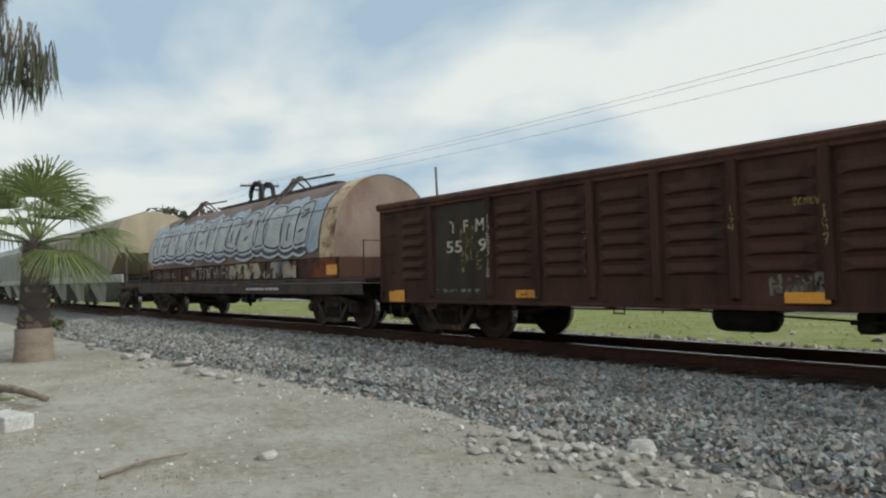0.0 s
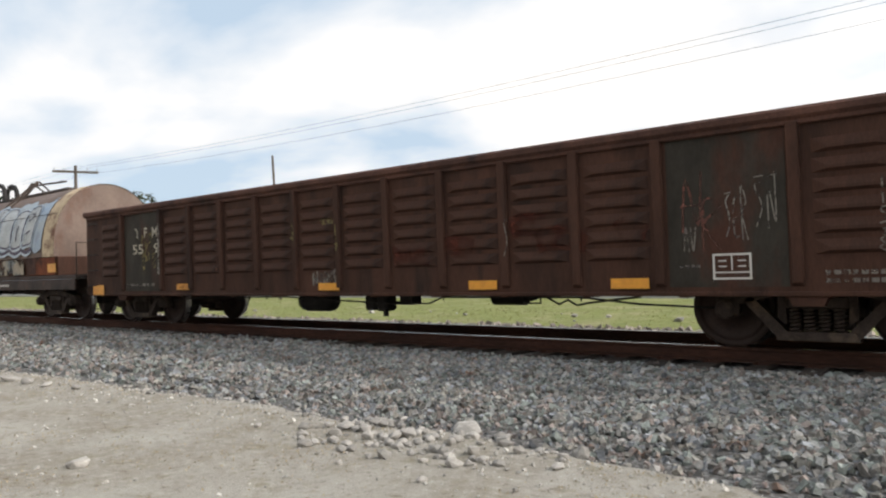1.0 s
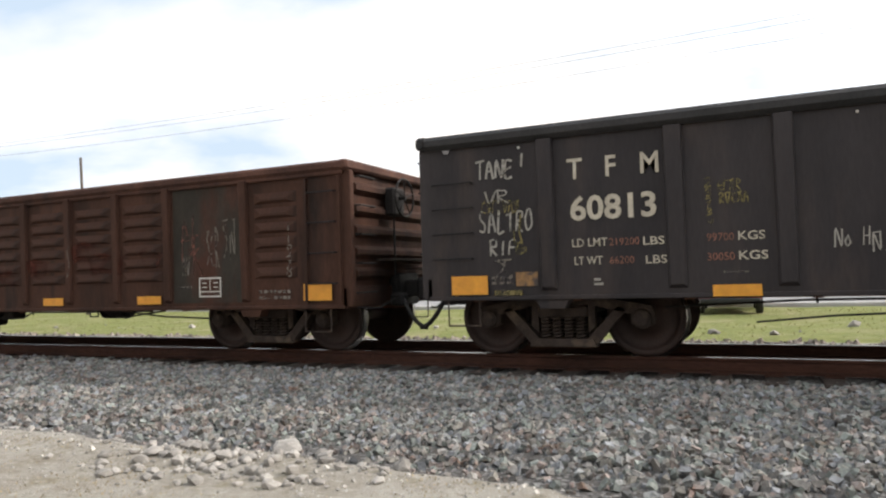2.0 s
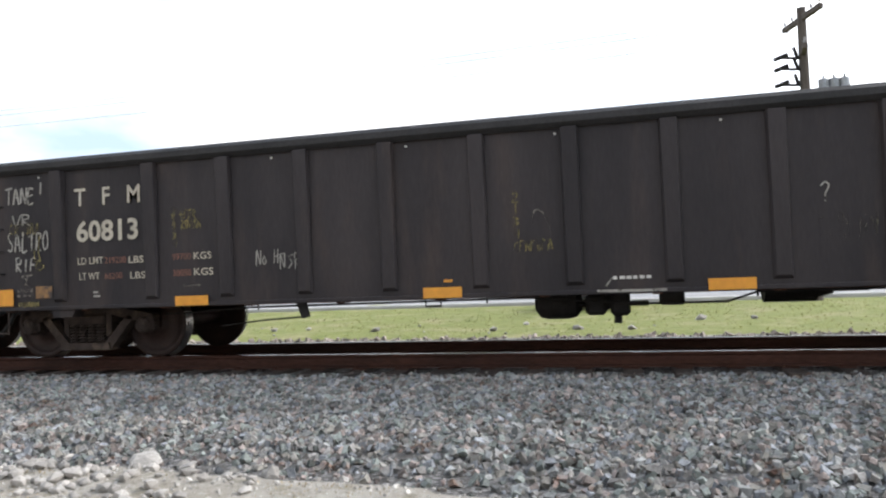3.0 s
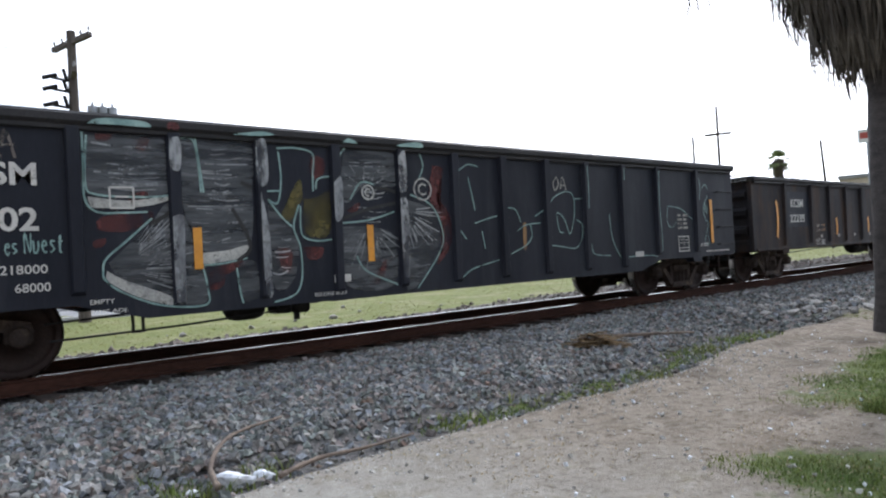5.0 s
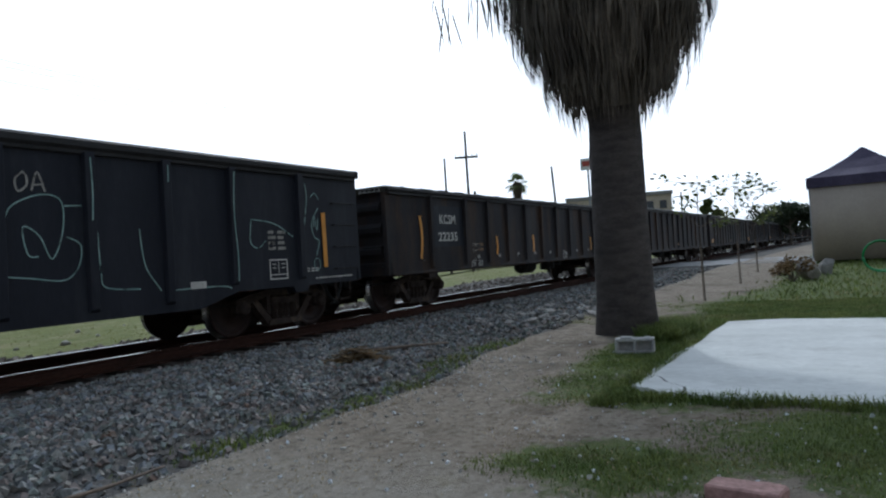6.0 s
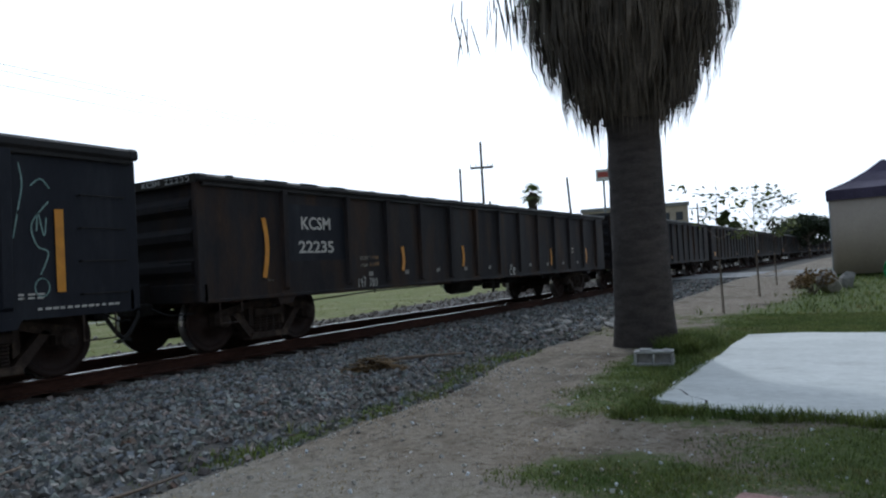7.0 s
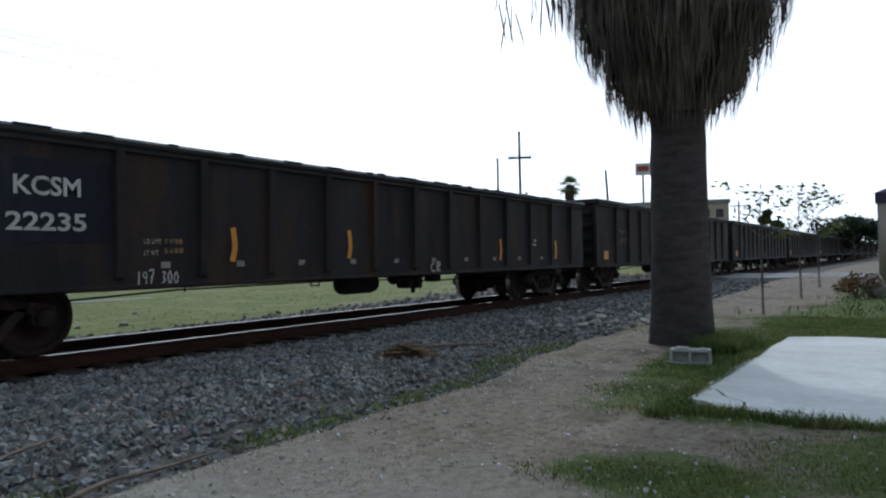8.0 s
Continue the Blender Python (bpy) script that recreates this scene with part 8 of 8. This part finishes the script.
rocks()


def block(at, l, w, h, material, name, label, category, turn, seed):
    rnd = random.Random(seed)
    bm = bmesh.new()
    box(bm, -l / 2, l / 2, -w / 2, w / 2, 0, h, 0.012)
    bmesh.ops.subdivide_edges(bm, edges=[e for e in bm.edges if e.calc_length() > 0.08], cuts=3, use_grid_fill=True)
    for v in bm.verts:
        v.co += Vector((noise.noise(v.co * 9 + Vector((seed, 0, 0))), noise.noise(v.co * 9 + Vector((0, seed, 0))), noise.noise(v.co * 9))) * 0.012
    ob = new(name, mesh_of(name, bm, material))
    ob.matrix_basis = pose(*at, 0, 0, turn)
    return tagged(ob, label, category)




def hollow_block(at, turn):
    """A hollow concrete block on its side: two open cells, its upper edge chipped."""
    l, w, h, e = 0.5, 0.2, 0.2, 0.035
    bm = bmesh.new()
    for a, b, c, d in ((-l / 2, l / 2, 0, e), (-l / 2, l / 2, h - e, h), (-l / 2, -l / 2 + e, e, h - e), (-e / 2, e / 2, e, h - e), (l / 2 - e, l / 2, e, h - e)):
        box(bm, a, b, -w / 2, w / 2, c, d, 0.005)
    box(bm, -l / 2 + e, l / 2 - e, 0.02, w / 2 - 0.01, e, h - e)
    for a, b, k in ((-0.18, -0.02, 0.025), (0.12, 0.2, 0.015)):
        box(bm, a, b, -w / 2 + 0.01, w / 2 - 0.02, h - 0.004, h + k, 0.008)
    for v in bm.verts:
        v.co += Vector((noise.noise(v.co * 14), noise.noise(v.co * 14 + Vector((5, 0, 0))), noise.noise(v.co * 14 + Vector((0, 5, 0))))) * 0.012
    ob = new("concrete_block", mesh_of("concrete_block", bm, M["block"]))
    ob.matrix_basis = pose(*at, 0, 0, turn)
    return tagged(ob, "chipped hollow pale concrete block at the palm's foot", "block")


hollow_block((9.45, 2.42, rise(9.4) - 0.01), -80)
block((4.17, 0.4, -0.01), 0.39, 0.19, 0.095, M["brick_pink"], "brick", "pinkish loose brick lying on the grass", "brick", 80, 4)
block((-8.5, 0.9, -0.01), 0.5, 0.3, 0.16, M["block"], "concrete_block", "broken pale concrete block on the dirt", "block", 20, 5)


def stick(name, pts, r, label):
    bm = bmesh.new()
    n = curve_pts([Vector(p) for p in pts], 6)
    tube(bm, n, [r * (1 - 0.6 * k / len(n)) * (1 + 0.15 * math.sin(k * 2.3)) for k in range(len(n))], 7)
    return tagged(new(name, mesh_of(name, bm, M["stick"], True)), label, "stick", "fallen branches")


stick("branch", [(-5.75, 1.12, 0.04), (-5.88, 1.46, 0.06), (-6.0, 1.82, 0.045)], 0.018, "bare fallen branch on the dirt")
stick("branch", [(-11.2, 1.05, 0.07), (-10.4, 1.2, 0.16), (-9.6, 1.45, 0.1)], 0.07, "thick dark broken branch on the dirt")
stick("branch", [(1.82, 4.1, 0.05), (1.9, 4.4, 0.13), (2.2, 4.75, 0.2), (2.8, 5.15, 0.17)], 0.022, "bent dead branch leaning on the ballast")
stick("branch", [(2.2, 4.02, 0.05), (2.55, 4.12, 0.07), (2.95, 4.12, 0.06), (3.4, 4.15, 0.06)], 0.02, "thin dry twig at the ballast edge")
stick("branch", [(8.3, 5.85, 0.17), (8.75, 5.5, 0.17), (9.3, 5.2, 0.14)], 0.03, "dry branch on the ballast")


def bag():
    rnd = random.Random(6)
    for k, (x, y, s) in enumerate(((2.0, 4.18, 0.11), (2.16, 4.22, 0.075), (1.72, 4.25, 0.05))):
        lump("plastic_bag", (x, y, ground_z(x, y) + s * 0.4), s, M["bag"], "crumpled white plastic bag", "bag", 500 + k, "litter at the ballast edge", 0.5, 3, 0.6)


bag()


def hose_coil():
    bm = bmesh.new()
    for k in range(6):
        r = 0.42 - 0.012 * (k % 3)
        tube(bm, [(0.06 * (k - 2.5), r * math.cos(a), 0.48 + r * math.sin(a)) for a in [i * math.tau / 28 for i in range(29)]], 0.022, 6)
    ob = new("hose_coil", mesh_of("hose_coil", bm, M["hose_green"], True))
    ob.matrix_basis = pose(22.5, -0.75, rise(22.5))
    tagged(ob, "coil of bright green garden hose standing on grass", "hose")


hose_coil()
lump("boulder", (21.6, 0.95, rise(21.6) + 0.25), 0.4, M["rock"], "pale boulder beside the tent", "rock", 610, "", 0.25, 3, 0.9)
lump("boulder", (23.2, 0.6, rise(23) + 0.2), 0.35, M["rock"], "pale boulder beside the tent", "rock", 611, "", 0.25, 3, 0.8)


# ---------------------------------------------------------------- bushes, straw, weeds
def shrub(at, r, seed, leaf="leaf", label="low scrubby green shrub"):
    rnd = random.Random(seed)
    s = thing("shrub", pose(*at), label, "shrub", "shrubs")
    bm = bmesh.new()
    tips = []
    for k in range(12):
        a = rnd.uniform(0, math.tau)
        tip = Vector((math.cos(a) * r * rnd.uniform(0.3, 0.9), math.sin(a) * r * rnd.uniform(0.3, 0.9), r * rnd.uniform(0.5, 1.3)))
        tube(bm, [(0, 0, -0.03), tip * 0.5, tip], [0.02, 0.012, 0.005], 5)
        tips.append(tip)
    part("stems", bm, M["bark"], s)
    bm = bmesh.new()
    for p in tips:
        leaf_cloud(bm, p, r * 0.35, 50, 0.06, rnd)
    part("leaves", bm, M[leaf], s)


shrub((21.0, 1.3, rise(21)), 0.5, 1, "dead_leaf", "dry brown shrub beside the boulders")
shrub((-20.5, 3.2, 0.0), 0.5, 3)


def straw_heap():
    rnd = random.Random(21)
    bm = bmesh.new()
    for k in range(520):
        u = rnd.gauss(0, 0.22)
        x, y = 7.65 + u + rnd.gauss(0, 0.05), 5.75 - 0.45 * u + rnd.gauss(0, 0.09)
        z = ground_z(x, y) + 0.02 + rnd.uniform(0.0, 0.2) * math.exp(-(u / 0.25) ** 2)
        a = rnd.gauss(-0.5, 0.5)
        d = Vector((math.cos(a), math.sin(a), rnd.uniform(-0.3, 0.1))) * rnd.uniform(0.12, 0.32)
        w = Vector((-d.y, d.x, rnd.uniform(-0.1, 0.1))).normalized() * rnd.uniform(0.008, 0.02)
        p = Vector((x, y, z))
        bm.faces.new([bm.verts.new(q) for q in (p - w, p + w, p + d)])
    tagged(new("straw_heap", mesh_of("straw_heap", bm, M["dead_leaf"])), "heap of dry brown palm debris on the ballast", "straw", kind="stuff")


straw_heap()


def blades(name, spots, label, material, height, seed, width=0.006):
    """Grass: one thin bent blade at each spot."""
    rs = np.random.RandomState(seed)
    n = len(spots)
    p = np.array([(x, y, ground_z(x, y) - 0.005) for x, y in spots])
    h = height * rs.uniform(0.45, 1.25, n)
    a = rs.uniform(0, math.tau, n)
    lean = rs.uniform(0.2, 1.3, n) * h
    d = np.c_[np.cos(a), np.sin(a), np.zeros(n)]
    w = np.c_[-np.sin(a), np.cos(a), np.zeros(n)] * (width * rs.uniform(0.7, 1.5, n))[:, None]
    mid = p + d * (lean * 0.35)[:, None] + np.c_[np.zeros(n), np.zeros(n), h * 0.6]
    tip = p + d * lean[:, None] + np.c_[np.zeros(n), np.zeros(n), h]
    v = np.stack([p - w, p + w, mid + w * 0.7, mid - w * 0.7, tip], 1).reshape(-1, 3)
    i = np.arange(n) * 5
    faces = [f for k in i.tolist() for f in ((k, k + 1, k + 2, k + 3), (k + 3, k + 2, k + 4))]
    tagged(new(name, soup(name, v.tolist(), faces, material)), label, "grass", kind="stuff")


def scatter(n, x0, x1, y0, y1, keep, seed):
    rs = random.Random(seed)
    out = []
    while len(out) < n:
        x, y = rs.uniform(x0, x1), rs.uniform(y0, y1)
        if keep(x, y, rs):
            out.append((x, y))
    return out


def on_slab(x, y):
    return 6.74 < x < 12.5 and -4.3 < y < 1.74


def lawn_here(x, y, rs):
    return not on_slab(x, y) and rs.random() < max(0.0, grass_weight(x, y) + 0.35 * noise.noise((x * 1.7, y * 1.7, 2.0)) - 0.35) * 1.5


blades("grass", scatter(130000, 3.2, 16, -3.5, 4.6, lawn_here, 1), "short patchy green grass round the slab and palm", M["grass"], 0.038, 1, 0.0035)
blades("grass", scatter(9000, 6.2, 12.8, -4.3, 2.2, lambda x, y, rs: not on_slab(x, y) and (6.44 + 0.1 * noise.noise((y * 2, 1.0, 0)) < x < 6.74 and y < 1.75 or 1.74 < y < 1.98) and rs.random() < 0.55 + 0.6 * noise.noise((x * 2.4, y * 2.4, 6.0)), 6),
       "longer tufts of grass along the slab's edge", M["grass"], 0.085, 6, 0.005)
blades("grass", scatter(9000, 16, 40, -6, 4.0, lawn_here, 2), "short patchy green grass on the verge", M["grass"], 0.1, 2, 0.012)
blades("grass", scatter(16000, -45, 60, 14.6, 25.5, lambda x, y, rs: rs.random() < 0.45 + 0.6 * noise.noise((x * 0.3, y * 0.3, 7.0)), 3), "mown green grass strip beyond the track", M["lawn"], 0.035, 3, 0.016)
blades("grass", scatter(5000, 10.3, 12.6, 1.85, 3.0, lambda x, y, rs: math.hypot(x - 11.35, y - 3.05) > 0.5 and rs.random() < 1.1 - 0.9 * math.hypot((x - 11.2) / 0.9, (y - 2.35) / 0.4), 8), "lush taller grass tuft at the palm's foot", M["grass"], 0.2, 8, 0.006)
blades("weeds", scatter(1500, 1.5, 10.5, 4.0, 5.6, lambda x, y, rs: rs.random() < max(0, 0.55 - abs(y - edge_y(x) - 0.35) * 1.1) * max(0, noise.noise((x * 1.6, y * 1.6, 5.0)) + 0.1), 4), "sparse green weeds at the ballast edge", M["grass"], 0.09, 4)
blades("dry_grass", scatter(17000, -14, 7, -1.5, 4.3, lambda x, y, rs: rs.random() < max(0.03, noise.noise((x * 0.8, y * 0.8, 9.0)) + 0.05), 5), "trodden dry grass stubble on the dirt", M["straw"], 0.018, 5, 0.005)


# ---------------------------------------------------------------- stones
def stones(name, spots, sizes, label, material, seed, lift=0.35):
    """Angular broken stones, each a jittered block."""
    rs = np.random.RandomState(seed)
    n = len(spots)
    cube = np.array([(x, y, z) for x in (-1, 1) for y in (-1, 1) for z in (-1, 1)], float)
    v = cube[None] * rs.uniform(0.45, 1.05, (n, 8, 3))
    v *= np.stack([rs.uniform(0.75, 1.35, n), rs.uniform(0.7, 1.1, n), rs.uniform(0.5, 0.85, n)], 1)[:, None, :]
    q = rs.normal(size=(n, 4))
    q /= np.linalg.norm(q, axis=1)[:, None]
    w, x, y, z = q.T
    R = np.stack([1 - 2 * (y * y + z * z), 2 * (x * y - z * w), 2 * (x * z + y * w), 2 * (x * y + z * w), 1 - 2 * (x * x + z * z), 2 * (y * z - x * w),
                  2 * (x * z - y * w), 2 * (y * z + x * w), 1 - 2 * (x * x + y * y)], 1).reshape(n, 3, 3)
    v = np.einsum("nij,nkj->nki", R, v) * np.asarray(sizes)[:, None, None]
    c = np.array([(a, b, ground_z(a, b)) for a, b in spots])
    c[:, 2] += np.asarray(sizes) * (lift + rs.uniform(-0.35, 0.35, n))
    v = (v + c[:, None]).reshape(-1, 3)
    quad = ((0, 1, 3, 2), (4, 6, 7, 5), (0, 4, 5, 1), (2, 3, 7, 6), (0, 2, 6, 4), (1, 5, 7, 3))
    faces = [tuple(k + i for i in f) for k in range(0, n * 8, 8) for f in quad]
    tagged(new(name, soup(name, v.tolist(), faces, material)), label, "gravel", kind="stuff")


rg = random.Random(30)


def bank(n, x0, x1, y1, seed):
    return scatter(n, x0, x1, 3.9, y1, lambda x, y, rs: y > edge_y(x) + 0.1 * rs.random() and rs.random() < 0.14 + 0.86 * smooth01(y, edge_y(x) + 0.1, edge_y(x) + 1.2 + 1.0 * smooth01(x, 1.5, 4.0)), seed)


s1 = bank(54000, -9, 11, 8.0, 31)
stones("ballast_stones", s1, [0.014 + 0.03 * rg.random() ** 1.5 for _ in s1], "loose grey broken-stone ballast", M["stone"], 31)
s2 = bank(15000, -30, -9, 8.2, 32) + bank(15000, 11, 32, 8.2, 33)
stones("ballast_stones", s2, [rg.uniform(0.03, 0.055) for _ in s2], "loose grey broken-stone ballast", M["stone"], 32)
s3 = scatter(9000, -40, 60, 10.2, 14.4, lambda x, y, rs: rs.random() < 1 - 0.7 * smooth01(y, 12.5, 14.4), 34)
stones("ballast_stones", s3, [0.02 + 0.045 * rg.random() ** 2 for _ in s3], "pale broken-stone ballast on the far shoulder", M["far_stone"], 33)
s4 = scatter(6000, -16, 9, -1.5, 4.6, lambda x, y, rs: y < edge_y(x) + 0.2 and rs.random() < 0.12 + 0.9 * math.exp(-((y - edge_y(x) + 0.2) / 0.5) ** 2) + 0.3 * max(0, noise.noise((x, y, 3.0))), 35)
stones("pebbles", s4, [0.004 + 0.016 * rg.random() ** 3 for _ in s4], "pale pebbles scattered over the dirt", M["pebble"], 34, 0.2)


s5 = scatter(330, 2.5, 11.5, -1.5, 4.2, lambda x, y, rs: not on_slab(x, y), 36)
stones("litter_scraps", s5, [0.004 + 0.014 * rg.random() ** 3 for _ in s5], "white scraps and chips scattered over dirt and grass", M["bag"], 37, 0.5)


# ---------------------------------------------------------------- red car beyond the grass
def parked_car(at, turn):
    c = thing("parked_car", pose(*at, 0, 0, turn), "dark red hatchback parked on the street", "car")
    bm = bmesh.new()
    prism(bm, [(-1.95, 0.35), (1.95, 0.35), (2.0, 0.62), (1.85, 0.82), (1.0, 0.92), (-1.75, 0.95), (-1.98, 0.8)], -0.85, 0.85)
    bmesh.ops.bevel(bm, geom=bm.edges[:], offset=0.06, segments=2, affect="EDGES")
    part("body", bm, M["car_red"], c, "dark red bodywork")
    bm = bmesh.new()
    prism(bm, [(-1.8, 0.93), (1.05, 0.9), (0.35, 1.42), (-1.35, 1.46)], -0.72, 0.72)
    bmesh.ops.bevel(bm, geom=bm.edges[:], offset=0.05, segments=2, affect="EDGES")
    part("cabin", bm, M["glass_dark"], c, "dark glazed cabin")
    bm = bmesh.new()
    box(bm, -1.4, 0.4, -0.7, 0.7, 1.44, 1.5, 0.02)
    part("roof", bm, M["car_red"], c)
    for x in (-1.25, 1.25):
        for y in (-0.8, 0.8):
            bm = bmesh.new()
            lathe(bm, [(0.06, -0.1), (0.18, -0.1), (0.2, -0.08), (0.3, -0.1), (0.32, -0.06), (0.32, 0.06), (0.3, 0.1), (0.06, 0.1)], 20)
            bmesh.ops.translate(bm, verts=bm.verts, vec=(x, y, 0.32))
            part("wheel", bm, M["hose"], c)
    for y in (-0.65, 0.65):
        bm = bmesh.new()
        box(bm, -2.03, -1.96, y - 0.15, y + 0.15, 0.66, 0.84, 0.01)
        part("tail_lamp", bm, M["lamp_red"], c)
    bm = bmesh.new()
    box(bm, -2.02, -1.975, -0.26, 0.26, 0.5, 0.62)
    part("number_plate", bm, M["wall_white"], c, "blank pale number plate")
    bm = bmesh.new()
    box(bm, -2.06, -1.9, -0.84, 0.84, 0.33, 0.48, 0.03)
    part("bumper", bm, M["hose"], c)


parked_car((-1.05, 23.6, ground_z(-1.05, 23.6)), 92)


# ---------------------------------------------------------------- the train rolls
def motions():
    for car, u0 in cars:
        walk(car, [(float(t), pose(u0 - SPEED * t, RY, RZ)) for t in range(9)])
    turn = math.degrees(SPEED / RADIUS)
    for w, d in wheelsets:
        walk(w, [(k * 0.1, pose(d, 0, RADIUS, 0, -turn * k * 0.1, 0)) for k in range(81)])


motions()
